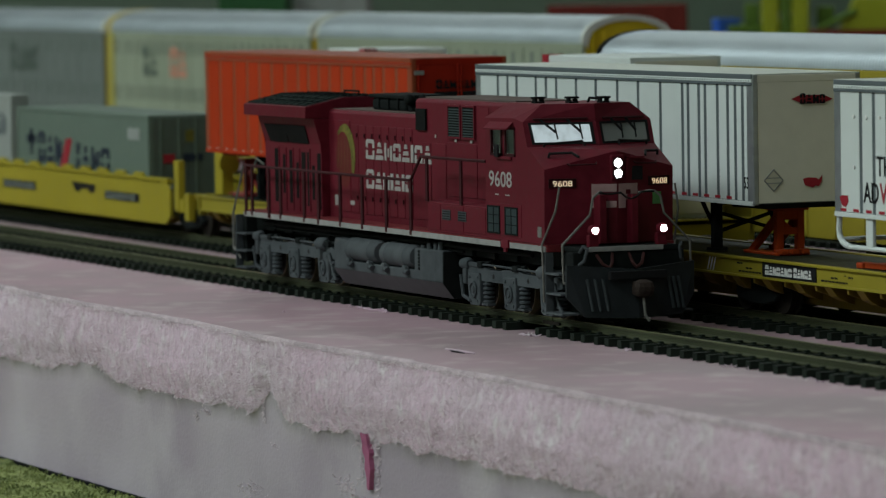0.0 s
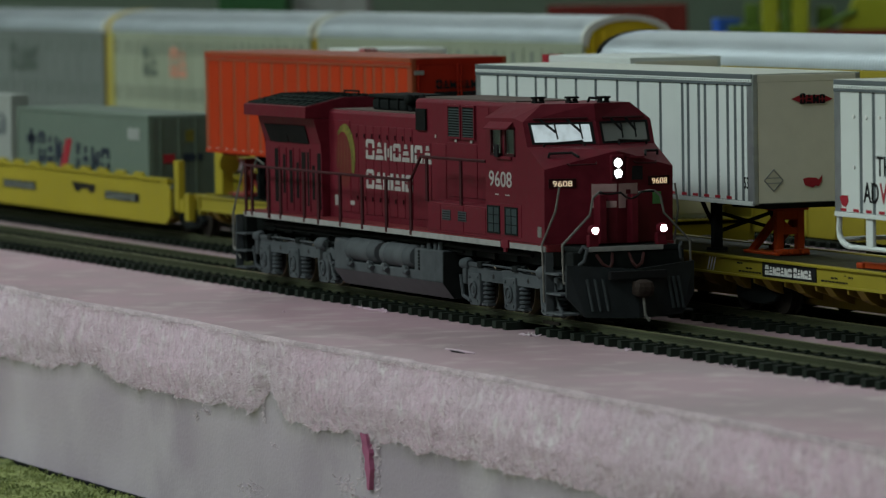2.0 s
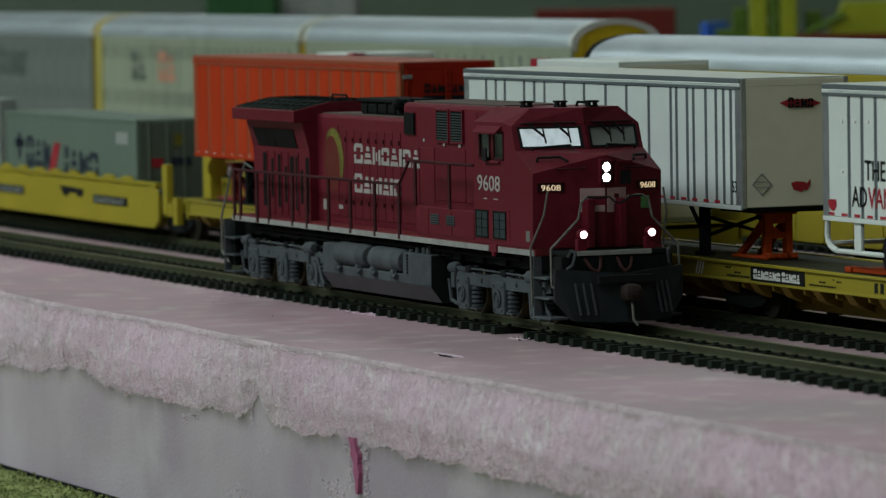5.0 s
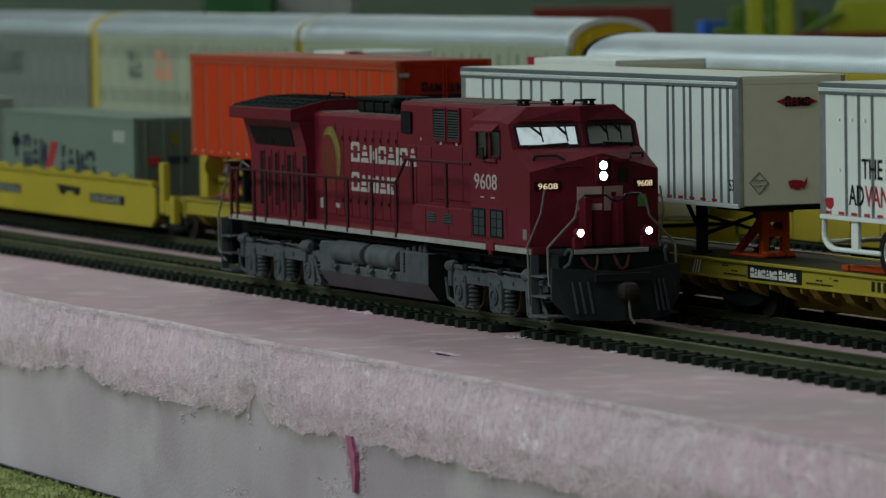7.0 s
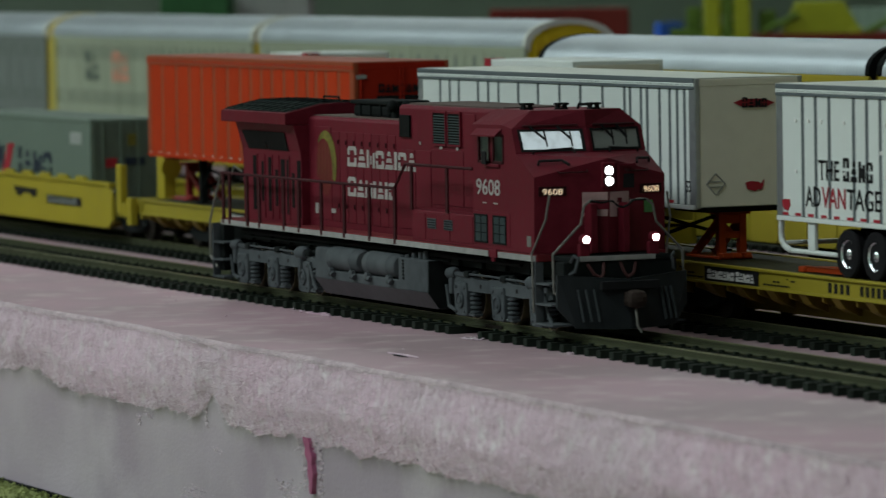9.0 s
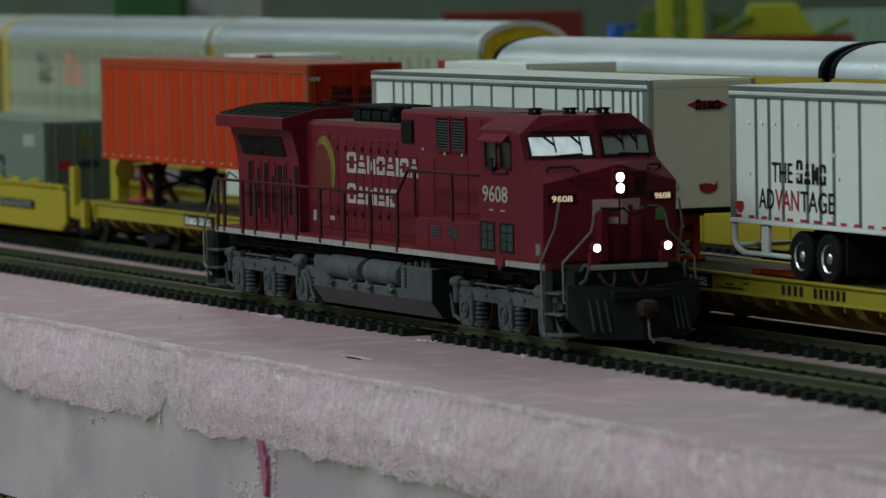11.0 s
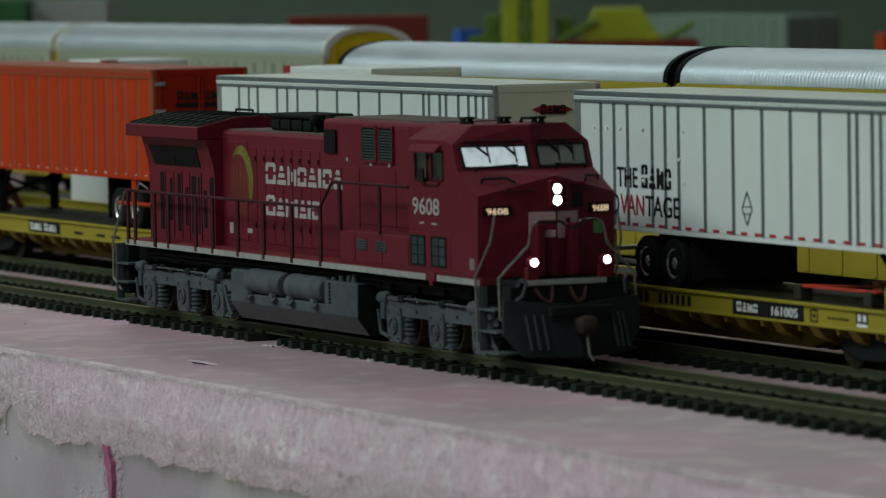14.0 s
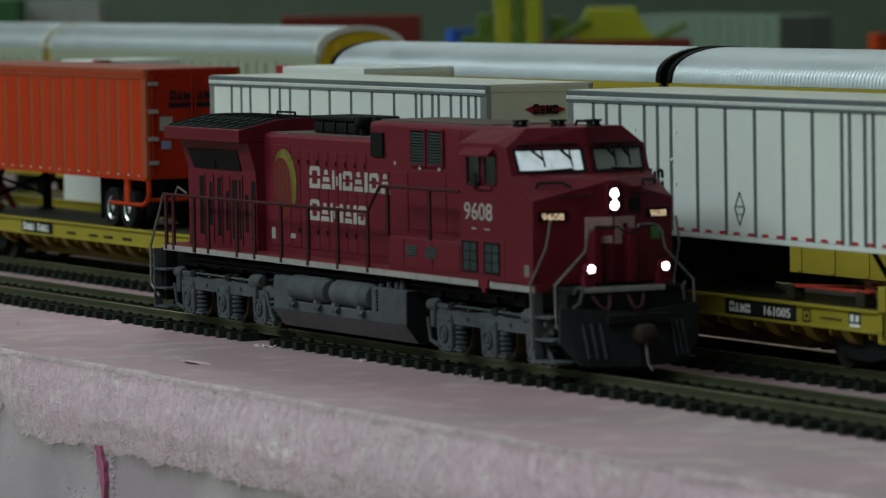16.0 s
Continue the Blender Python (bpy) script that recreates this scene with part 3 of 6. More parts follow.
def track(y, x0, x1, label, singles=None, joints=()):
    t = thing("track", label, "railway track", 0, y, 0, "yard tracks", kind="structure")
    cuts = [x0, *joints, x1]
    for k in (-1, 1):
        for a, b in zip(cuts, cuts[1:]):
            part("rail", prism(bm_new(), rail_profile(k * 8.75), a + 0.25, b - 0.25, "x"), RAIL_SIDE, t, "dull olive rail web")
            part("rail_head", box(bm_new(), a + 0.25, b - 0.25, k * 8.75 - 0.44, k * 8.75 + 0.44, -0.16, 0.03), RAIL, t, "rail head, highlight put into its brighter colour")
        for j in joints:
            bm = bm_new()
            for s in (-1, 1):
                box(bm, j - 5, j + 5, k * 8.75 + s * 0.75 - 0.18, k * 8.75 + s * 0.75 + 0.18, -1.9, -0.9)
            part("rail_joiner", bm, AXLE, t)
    rnd = random.Random(int(y) + 5)
    rest = bm_new()
    x = x0 + 3
    while x < x1:
        skip = any(-13 < x - j < 1 for j in joints)
        if singles and singles[0] < x < singles[1] and not skip:
            o = new("tie", TIE_MESH)
            o.parent = t
            o.location = ((x + rnd.uniform(-0.25, 0.25)) * MM, rnd.uniform(-0.25, 0.25) * MM, 0)
            o.rotation_euler = (0, 0, rnd.uniform(-0.012, 0.012))
        elif not skip:
            prism(rest, [(x - 1.35, -4.05), (x + 1.35, -4.05), (x + 1.25, -2.1), (x - 1.25, -2.1)], -15.0, 15.0, "y")
        x += 7.0
    if len(rest.verts):
        tagged(part("far_ties", rest, TIE, t), "black plastic ties", kind="stuff")
    else:
        rest.free()
    return t


track(0.0, -1500, 520, "model railway track with black ties and olive rails on pink foam", (-640, 330), (-9.5,))
track(52.8, -1500, 520, "model railway track under the flat cars", (-460, 260))
track(105.0, -1500, 520, "model railway track in the yard")
track(150.0, -1500, 520, "model railway track under the silver-roofed autoracks")
track(220.0, -1900, 520, "model railway track under the pale autoracks")


# ---- the locomotive ----
def v_front(y):
    return 5.4 * (1 - abs(y) / 17.4)


def cab_x(y, z):
    return -7.5 + (49.0 - z) / 6.1 * 2.5 + v_front(y)


def nose_x(y, z):
    return 4.9 + (z - 19.2) / 18.4 * 0.5 + 4.9 * (1 - abs(y) / 17.4)


LOCO = thing("diesel_locomotive", "dark red six-axle model diesel locomotive with lit headlights", "model locomotive")


def locomotive_body():
    L = LOCO
    # frame, walkway, white stripe
    part("underframe", box(bm_new(), -207, 15.5, -12.5, 12.5, 13.2, 17.2, 0.4), GRIME, L)
    bm = box(bm_new(), -209, 6.0, -17.3, 17.3, 17.3, 19.1, 0.25)
    part("walkway", bm, RED_TOP, L, "dusty red walkway")
    for y in (-17.45, 17.45):
        bm = bm_new()
        for a, b in ((-208.5, -187.5), (-186.3, -22.5), (-16.5, 5.6)):
            box(bm, a, b, y - 0.12, y + 0.12, 17.35, 18.75)
        part("side_stripe", bm, STRIPE, L, "dirty white stripe along the sill")
        bm = box(bm_new(), -21.5, -17.2, y - 0.3, y + 0.3, 17.2, 19.3, 0.15)
        box(bm, -20.2, -18.6, y - 0.3, y + 0.3, 16.2, 17.3, 0.15)
        part("jacking_pad", bm, RED, L)
    bm = bm_new()
    for x in np.arange(-200, -5, 14.5):
        box(bm, x, x + 5, -13.6, -12.4, 13.4, 16.4, 0.2)
    cyl(bm, (-200, -14.2, 15.6), (-10, -14.2, 15.6), 0.5, 6)
    cyl(bm, (-200, -13.8, 14.4), (-55, -13.8, 14.4), 0.35, 6)
    part("pipe_run", bm, GRIME, L)
    # engine hood
    def hood_pts(w, z1, r):
        return [(-w, 19.0), (w, 19.0), (w, z1 - r), (w - r * 0.35, z1 - r * 0.35), (w - r, z1), (-w + r, z1), (-w + r * 0.35, z1 - r * 0.35), (-w, z1 - r)]
    part("engine_hood", prism(bm_new(), hood_pts(10.9, 48.7, 0.9), -158, -93, "x", 0.2), RED, L)
    part("equipment_hood", prism(bm_new(), hood_pts(10.9, 53.0, 0.9), -93.5, -31, "x", 0.2), RED, L)
    part("hood_roof", box(bm_new(), -157, -95, -9.4, 9.4, 48.6, 48.95), mat("brown_grey_roof_walk", (0.095, 0.070, 0.062), 0.8, var=0.3, scale=300, bump=0.2), L, "brownish weathered roof walk")
    part("hood_roof", box(bm_new(), -92, -32, -8.6, 8.6, 52.95, 53.45), MATS["brown_grey_roof_walk"], L, "brownish weathered roof walk")
    # hood doors
    for s in (-1, 1):
        door = None
        for k in range(8):
            x = -137.5 + k * 5.55
            bm = box(bm_new(), -2.62, 2.62, -0.14, 0.14, 20.8, 44.9, 0.12)
            if door is None:
                door = part("hood_door", bm, RED, L)
                door.location = (x * MM, s * 10.95 * MM, 0)
            else:
                bm.free()
                door2 = again(door)
                door2.location = (x * MM, s * 10.95 * MM, 0)
            for z in (24.5, 41.5):
                part("door_latch", box(bm_new(), 1.7, 2.2, s * 0.25 - 0.2, s * 0.25 + 0.2, z, z + 1.2, 0.05), RAILING, door2 if k else door)
        part("hood_door", box(bm_new(), -153.0, -141.0, s * 10.95 - 0.14, s * 10.95 + 0.14, 21.0, 46.0, 0.12), RED, L)
        for a, b in ((-92.5, -83.2), (-82.6, -72.8)):
            part("hood_door", box(bm_new(), a, b, s * 10.95 - 0.14, s * 10.95 + 0.14, 21.0, 41.5, 0.12), RED, L)
        part("hood_door", box(bm_new(), -71.6, -52.0, s * 10.95 - 0.14, s * 10.95 + 0.14, 28.0, 42.0, 0.12), RED, L)
        part("hood_door", box(bm_new(), -51.5, -44.0, s * 10.95 - 0.14, s * 10.95 + 0.14, 28.0, 51.5, 0.12), RED, L)
        # grilles
        part("intake_grille", box(bm_new(), -92.3, -85.6, s * 11.3 - 0.25, s * 11.3 + 0.25, 44.7, 50.4, 0.1), DARK, L, "black square intake grille")
        for a, b in ((-70.2, -62.6), (-60.6, -53.2)):
            part("louvre_backing", box(bm_new(), a, b, s * 11.15 - 0.1, s * 11.15 + 0.1, 43.6, 51.4), DARK, L)
            fr = bm_new()
            for u0, u1, z0, z1 in ((a - 0.5, a, 43.1, 51.9), (b, b + 0.5, 43.1, 51.9), (a, b, 43.1, 43.6), (a, b, 51.4, 51.9)):
                box(fr, u0, u1, s * 11.2 - 0.3, s * 11.2 + 0.3, z0, z1)
            part("louvre_frame", fr, RED, L)
            for k in range(11):
                z = 43.9 + k * 0.68
                part("slat", prism(bm_new(), [(s * 11.2, z), (s * 11.45, z - 0.2), (s * 11.5, z - 0.08), (s * 11.2, z + 0.2)], a, b, "x"), mat("teal_grey_slat", (0.032, 0.046, 0.046), 0.6, var=0.3, scale=400, spec=0.05), L)
        # crest, plain shapes: faded oval, bright arc, drooping plumes
        bm = bm_new()
        pts = [(-144.6 + 7.0 * math.cos(t) * (0.72 if math.sin(t) < -0.3 else 0.95), 36.0 + 8.6 * math.sin(t)) for t in np.linspace(0, 6.283, 23)[:-1]]
        prism(bm, pts, s * 11.08, s * 11.14, "y")
        part("crest", bm, CREST, L, "faded golden oval crest")
        bm = bm_new()
        turns = np.linspace(-0.55, 2.35, 15)
        ring = [(-144.6 + 7.6 * math.cos(t), 36.0 + 9.0 * math.sin(t)) for t in turns]
        inner = [(-145.2 + (7.3 - 2.6 * math.sin(0.4 + 0.8 * (t + 0.55))) * math.cos(t), 36.0 + (8.8 - 2.4 * math.sin(0.4 + 0.8 * (t + 0.55))) * math.sin(t)) for t in turns[::-1]]
        prism(bm, ring + inner, s * 11.12, s * 11.2, "y")
        part("crest_band", bm, CREST_GREEN, L, "yellow-green arc of the crest")
        for k in range(5):
            u = -149.6 + k * 2.3
            tip = u - 2.2 + k * 0.5
            bm = prism(bm_new(), [(u, 42.4 - abs(k - 3) * 0.5), (u + 0.8, 42.8 - abs(k - 3) * 0.5), (u + 0.6, 35.0), (tip + 0.8, 29.6 + abs(k - 2) * 1.3), (u - 0.3, 35.4)], s * 11.11, s * 11.17, "y")
            part("crest_plume", bm, CREST_PALE, L, "faded plume of the crest")
        # railway's name as plain blocks
        w1, w2 = [6.2, 5.6, 5.4, 5.4, 5.4, 1.8, 5.4, 5.4], [5.6, 5.0, 4.6, 2.0, 4.4, 1.8, 4.8]
        mark_row("name_block", LETTER, L, "off-white block marks of the railway's name", w1, 4.7, 0.85, "side", -128.9, s * 11.12, 35.9)
        mark_row("name_block", LETTER, L, "off-white block marks of the railway's name", w2, 4.5, 0.8, "side", -128.9, s * 11.12, 28.0)
        for x, z, w, h in ((-152.5, 22.5, 2.2, 2.8), (-141.0, 23.0, 3.0, 1.2), (-66.5, 42.2, 1.3, 0.8), (-56.0, 42.2, 1.3, 0.8), (-80.0, 43.0, 1.0, 0.8)):
            part("data_plate", box(bm_new(), x, x + w, s * 11.13 - 0.05, s * 11.13 + 0.05, z, z + h), LETTER, L, "small off-white data mark")
        # battery and equipment boxes beside the hood
        part("battery_box", box(bm_new(), -71.0, -31.6, min(s * 10.9, s * 17.2), max(s * 10.9, s * 17.2), 19.1, 27.0, 0.25), RED, L)
        for a, b in ((-70.4, -62.2), (-61.6, -46.8), (-46.2, -32.2)):
            part("box_door", box(bm_new(), a, b, s * 17.25 - 0.1, s * 17.25 + 0.1, 19.9, 26.4, 0.08), RED, L)
        for a in (-60.5, -50.0):
            part("small_louvre", box(bm_new(), a, a + 5.4, s * 17.42 - 0.08, s * 17.42 + 0.08, 22.6, 25.2), GREY, L)
            for k in range(4):
                part("slat", box(bm_new(), a + 0.3, a + 5.1, s * 17.52 - 0.05, s * 17.52 + 0.05, 22.8 + k * 0.62, 23.05 + k * 0.62), GRIME, L)
    # radiator cabinet with overhanging wings
    part("radiator_cabinet", prism(bm_new(), [(-13.3, 19.0), (13.3, 19.0), (13.3, 36.0), (13.3, 39.0), (15.6, 46.2), (-15.6, 46.2), (-13.3, 39.0), (-13.3, 36.0)], -201.0, -157.0, "x", 0.2), RED, L)
    part("radiator_wing", prism(bm_new(), [(-17.9, 46.3), (17.9, 46.3), (17.9, 49.4), (7.0, 51.8), (0.0, 52.0), (-7.0, 51.8), (-17.9, 49.4)], -206.0, -157.0, "x", 0.15), RED, L, "dark red overhanging radiator hood")
    for s in (-1, 1):
        bm = bm_new()
        solid(bm, [(-205.2, s * 16.9, 49.9), (-158.0, s * 16.9, 49.9), (-158.0, s * 7.0, 52.0), (-205.2, s * 7.0, 52.0), (-205.2, s * 0.05, 52.2), (-158.0, s * 0.05, 52.2), (-205.2, s * 16.9, 49.3), (-158.0, s * 16.9, 49.3)],
              [(0, 1, 2, 3), (3, 2, 5, 4), (0, 6, 7, 1)])
        part("radiator_screen", bm, GREEN_DARK, L, "greenish black radiator screen")
        for x in np.arange(-204, -158, 5.5):
            part("screen_bar", tube(bm_new(), [(x, s * 16.9, 50.0), (x, s * 7.0, 52.1), (x, s * 0.3, 52.3)], 0.22, 4), GRIME, L)
        for y, z in ((13.5, 50.75), (10.0, 51.45), (6.0, 52.15), (2.0, 52.25)):
            part("screen_bar", cyl(bm_new(), (-205, s * y, z), (-158.2, s * y, z), 0.2, 4), GRIME, L)
    part("lifting_lug", tube(bm_new(), [(-178, 2, 52.0), (-178, 2, 53.2), (-167, 2, 53.2), (-167, 2, 52.0)], 0.3), GRIME, L)
    for s in (-1, 1):
        for a, b in ((-196.2, -181.8), (-180.6, -166.0)):
            bm = bm_new()
            solid(bm, [(a, s * 13.55, 38.9), (b, s * 13.55, 38.9), (b + 1.0, s * 15.15, 44.0), (a - 1.2, s * 15.15, 44.0), (a, s * 13.0, 38.9), (b, s * 13.0, 38.9), (b, s * 14.0, 44.0), (a, s * 14.0, 44.0)],
                  [(0, 1, 2, 3), (4, 7, 6, 5), (0, 4, 5, 1), (1, 5, 6, 2), (2, 6, 7, 3), (3, 7, 4, 0)])
            part("radiator_intake", bm, DARK, L, "black sloping radiator intake")
        for x, w, z0, z1 in ((-193.5, 2.6, 22.0, 37.0), (-187.0, 2.0, 24.5, 35.5), (-181.8, 2.2, 22.0, 36.8), (-176.5, 2.0, 23.5, 33.5), (-172.3, 3.0, 21.5, 36.5), (-168.0, 2.4, 21.5, 36.5), (-164.2, 2.0, 23.5, 33.0), (-160.2, 2.6, 21.0, 36.5)):
            part("cabinet_slot", box(bm_new(), x, x + w, s * 13.33 - 0.06, s * 13.33 + 0.06, z0, z1, 0.05), DARK, L, "black vertical grille slot")
        for x in (-190.2, -184.6, -179.0, -174.0, -166.0):
            part("cabinet_rib", box(bm_new(), x, x + 0.5, s * 13.4 - 0.15, s * 13.4 + 0.15, 20.0, 37.5), RED, L)
    # exhaust, roof fittings
    bm = box(bm_new(), -138.0, -113.5, -5.6, 5.6, 48.8, 52.3, 0.9)
    box(bm, -139.0, -113.0, -6.2, 6.2, 52.2, 53.3, 0.4)
    box(bm, -143.5, -138.0, -3.4, 3.4, 48.8, 51.6, 0.7)
    for x in (-133.0, -126.0, -119.0):
        box(bm, x, x + 0.8, -6.0, 6.0, 49.2, 52.4, 0.1)
    part("exhaust_pipe", bm, GRIME, L, "sooty black exhaust stack")
    bm = bm_new()
    cyl(bm, (-109.5, -5, 48.8), (-109.5, -5, 52.3), 1.3, 12)
    bmesh.ops.create_icosphere(bm, subdivisions=2, radius=1.6, matrix=Matrix.Translation((-108.5, -6.5, 52.2)))
    bmesh.ops.create_icosphere(bm, subdivisions=2, radius=1.2, matrix=Matrix.Translation((-105.0, -4.0, 52.6)))
    cyl(bm, (-105.0, -4.0, 48.8), (-105.0, -4.0, 52.4), 0.7, 10)
    part("roof_valve", bm, GRIME, L, "", True)
    for x, y in ((-17.0, -9.0), (-12.0, -2.0), (-7.5, 4.6)):
        bm = box(bm_new(), x - 1.5, x + 1.5, y - 1.2, y + 1.2, 53.2, 53.7, 0.1)
        for k in (-0.9, 0.9):
            box(bm, x - 0.8, x + 0.8, y + k - 0.3, y + k + 0.3, 53.7, 54.4)
        box(bm, x - 1.4, x + 1.4, y - 1.5, y + 1.5, 54.4, 54.9, 0.15)
        part("roof_antenna", bm, GRIME, L, "small black roof antenna")
    part("roof_grab_iron", tube(bm_new(), [(-14.5, 3.5, 53.2), (-13.5, 3.5, 54.4), (-9.0, 3.8, 54.4), (-8.0, 3.8, 53.2)], 0.35), GRIME, L)


def cab():
    L = LOCO
    bm = bm_new()
    for s in (-1, 1):
        y = s * 17.4
        solid(bm, [(-31.5, y, 19.2), (4.9, y, 19.2), (5.4, y, 37.6), (0.1, y, 40.3), (-31.5, y, 40.3)], [(0, 1, 2, 3, 4)])
        solid(bm, [(-31.5, y, 40.3), (-27.9, y, 40.3), (-27.9, y, 47.5), (-31.5, y, 47.5)], [(0, 1, 2, 3)])
        solid(bm, [(-12.3, y, 40.3), (0.1, y, 40.3), (-5.0, y, 42.9), (-6.9, y, 47.5), (-12.3, y, 47.5)], [(0, 1, 2, 3, 4)])
        solid(bm, [(-31.5, y, 47.5), (-12.3, y, 47.5), (-6.9, y, 47.5), (-7.5, y, 49.0), (-13.5, y, 49.8), (-31.5, y, 49.6)], [(0, 1, 2, 3, 4, 5)])
        # window posts
        solid(bm, [(-20.4, y, 40.3), (-19.2, y, 40.3), (-19.2, y, 47.5), (-20.4, y, 47.5)], [(0, 1, 2, 3)])
        # roof slope, fascia
        solid(bm, [(-31.5, y, 49.6), (-13.5, y, 49.8), (-8.0, s * 12, 53.3), (-31.5, s * 11, 53.2)], [(0, 1, 2, 3)])
        solid(bm, [(-13.5, y, 49.8), (-7.5, y, 49.0), (-2.1, 0, 49.2), (-3.0, 0, 53.3), (-8.0, s * 12, 53.3)], [(0, 1, 2, 3, 4)])
        # windscreen wall as a frame round its opening
        o = [(cab_x(q, z), q, z) for q, z in ((y, 49.0), (0, 49.1), (0, 43.1), (y, 42.9))]
        w = [(cab_x(q, z), q, z) for q, z in ((s * 15.9, 48.5), (s * 1.3, 48.5), (s * 1.3, 43.7), (s * 15.7, 43.7))]
        solid(bm, o + w, [(i, (i + 1) % 4, 4 + (i + 1) % 4, 4 + i) for i in range(4)])
        # nose
        solid(bm, [(-5.0, y, 42.9), (5.4, y, 37.6), (10.3, 0, 42.0), (0.4, 0, 43.1)], [(0, 1, 2, 3)])
        solid(bm, [(5.4, y, 37.6), (4.9, y, 19.2), (9.8, 0, 19.2), (10.3, 0, 42.0)], [(0, 1, 2, 3)])
    solid(bm, [(-31.5, -11, 53.2), (-8, -12, 53.3), (-3, 0, 53.3), (-8, 12, 53.3), (-31.5, 11, 53.2)], [(0, 1, 2, 3, 4)])
    solid(bm, [(-31.5, -17.4, 19.2), (-31.5, -17.4, 49.6), (-31.5, -11, 53.2), (-31.5, 11, 53.2), (-31.5, 17.4, 49.6), (-31.5, 17.4, 19.2)], [(0, 1, 2, 3, 4, 5)])
    bmesh.ops.remove_doubles(bm, verts=bm.verts[:], dist=0.001)
    body = part("cab", bm, RED, L)
    body.data.materials[0] = RED
    sol = body.modifiers.new("thickness", "SOLIDIFY")
    sol.thickness, sol.offset = 0.0007, -1.0
    # glass, gaskets
    for s in (-1, 1):
        q = [(s * 15.75, 48.35), (s * 1.45, 48.35), (s * 1.45, 43.85), (s * 15.55, 43.85)]
        bm = bm_new()
        solid(bm, [(cab_x(a, b) - 0.15, a, b) for a, b in q] + [(cab_x(a, b) - 0.45, a, b) for a, b in q], [(0, 1, 2, 3), (7, 6, 5, 4)] + [(i, (i + 1) % 4, 4 + (i + 1) % 4, 4 + i) for i in range(4)])
        # the near pane glows in place of a reflection
        if s < 0:
            p = part("windscreen", bm, PANE_GLOW, L, "windscreen with a white reflection put in as glow")
        else:
            p = part("windscreen", bm, MILKY, L, "dusty clear windscreen")
            p.visible_shadow = False
        screen = p
        bm = bm_new()
        o = [(s * 16.3, 48.8), (s * 0.9, 48.8), (s * 0.9, 43.4), (s * 16.1, 43.4)]
        i4 = [(s * 15.6, 48.25), (s * 1.6, 48.25), (s * 1.6, 43.95), (s * 15.4, 43.95)]
        vs = [(cab_x(a, b) + 0.12, a, b) for a, b in o] + [(cab_x(a, b) + 0.12, a, b) for a, b in i4] + [(cab_x(a, b) - 0.2, a, b) for a, b in o] + [(cab_x(a, b) - 0.2, a, b) for a, b in i4]
        solid(bm, vs, [(i, (i + 1) % 4, 4 + (i + 1) % 4, 4 + i) for i in range(4)] + [(4 + i, 4 + (i + 1) % 4, 12 + (i + 1) % 4, 12 + i) for i in range(4)])
        part("gasket", bm, BLACK, screen, "black rubber window gasket")
        # wipers
        for y0, y1 in ((7.0, 4.2), (13.4, 10.2)) if s < 0 else ((4.5, 7.5), (9.2, 11.8)):
            bm = tube(bm_new(), [(cab_x(s * y0, 49.4) + 0.5, s * y0, 49.5), (cab_x(s * y1, 46.4) + 0.7, s * y1, 46.4)], 0.33, 5)
            tube(bm, [(cab_x(s * y1, 48.6) + 0.6, s * y1, 48.4), (cab_x(s * y1, 44.6) + 0.6, s * y1 * 0.98, 44.7)], 0.22, 5)
            part("wiper", bm, BLACK, screen, "black windscreen wiper")
        part("gutter", tube(bm_new(), [(cab_x(s * 15, 49.4) + 0.3, s * 15, 49.6), (cab_x(s * 2, 49.4) + 0.3, s * 2, 49.7)], 0.3, 5), RAILING, L)
        # side window: awning, frame, mirror
        bm = bm_new()
        y = s * 17.4
        solid(bm, [(-28.6, y, 48.7), (-13.6, y, 48.9), (-13.6, y + s * 1.8, 47.3), (-28.6, y + s * 1.8, 47.1), (-28.6, y, 48.3), (-13.6, y, 48.5), (-13.6, y + s * 1.7, 46.9), (-28.6, y + s * 1.7, 46.7)],
              [(0, 1, 2, 3), (7, 6, 5, 4), (0, 3, 7, 4), (1, 5, 6, 2), (2, 6, 7, 3), (0, 4, 5, 1)])
        part("awning", bm, RED, L, "dark red window awning")
        p = part("side_window", box(bm_new(), -27.8, -12.4, y - s * 0.35 - 0.1, y - s * 0.35 + 0.1, 40.4, 47.4), CLEAR, L, "clear cab side window")
        p.visible_shadow = False
        for a, b in ((-27.9, -20.8), (-19.0, -12.3)):
            fr = bm_new()
            for u0, u1, z0, z1 in ((a, a + 0.6, 40.3, 47.5), (b - 0.6, b, 40.3, 47.5), (a, b, 40.3, 40.9), (a, b, 46.9, 47.5)):
                box(fr, u0, u1, y - 0.2, y + 0.2, z0, z1)
            part("window_frame", fr, RAILING, L)
        part("arm_rest", box(bm_new(), -24, -14.5, y - 0.6, y + 0.6, 39.4, 40.2, 0.2), RED, L)
        bm = box(bm_new(), -23.0, -20.4, y + s * 1.2 - 0.25, y + s * 1.2 + 0.25, 40.0, 43.2, 0.2)
        cyl(bm, (-21.7, y, 40.4), (-21.7, y + s * 1.2, 40.4), 0.25, 6)
        part("mirror", bm, BLACK, L, "small black wing mirror")
        # vents low on the cab
        part("cab_door_panel", box(bm_new(), -31.2, -9.0, y - 0.12, y + 0.12, 20.2, 28.3, 0.08), RED, L)
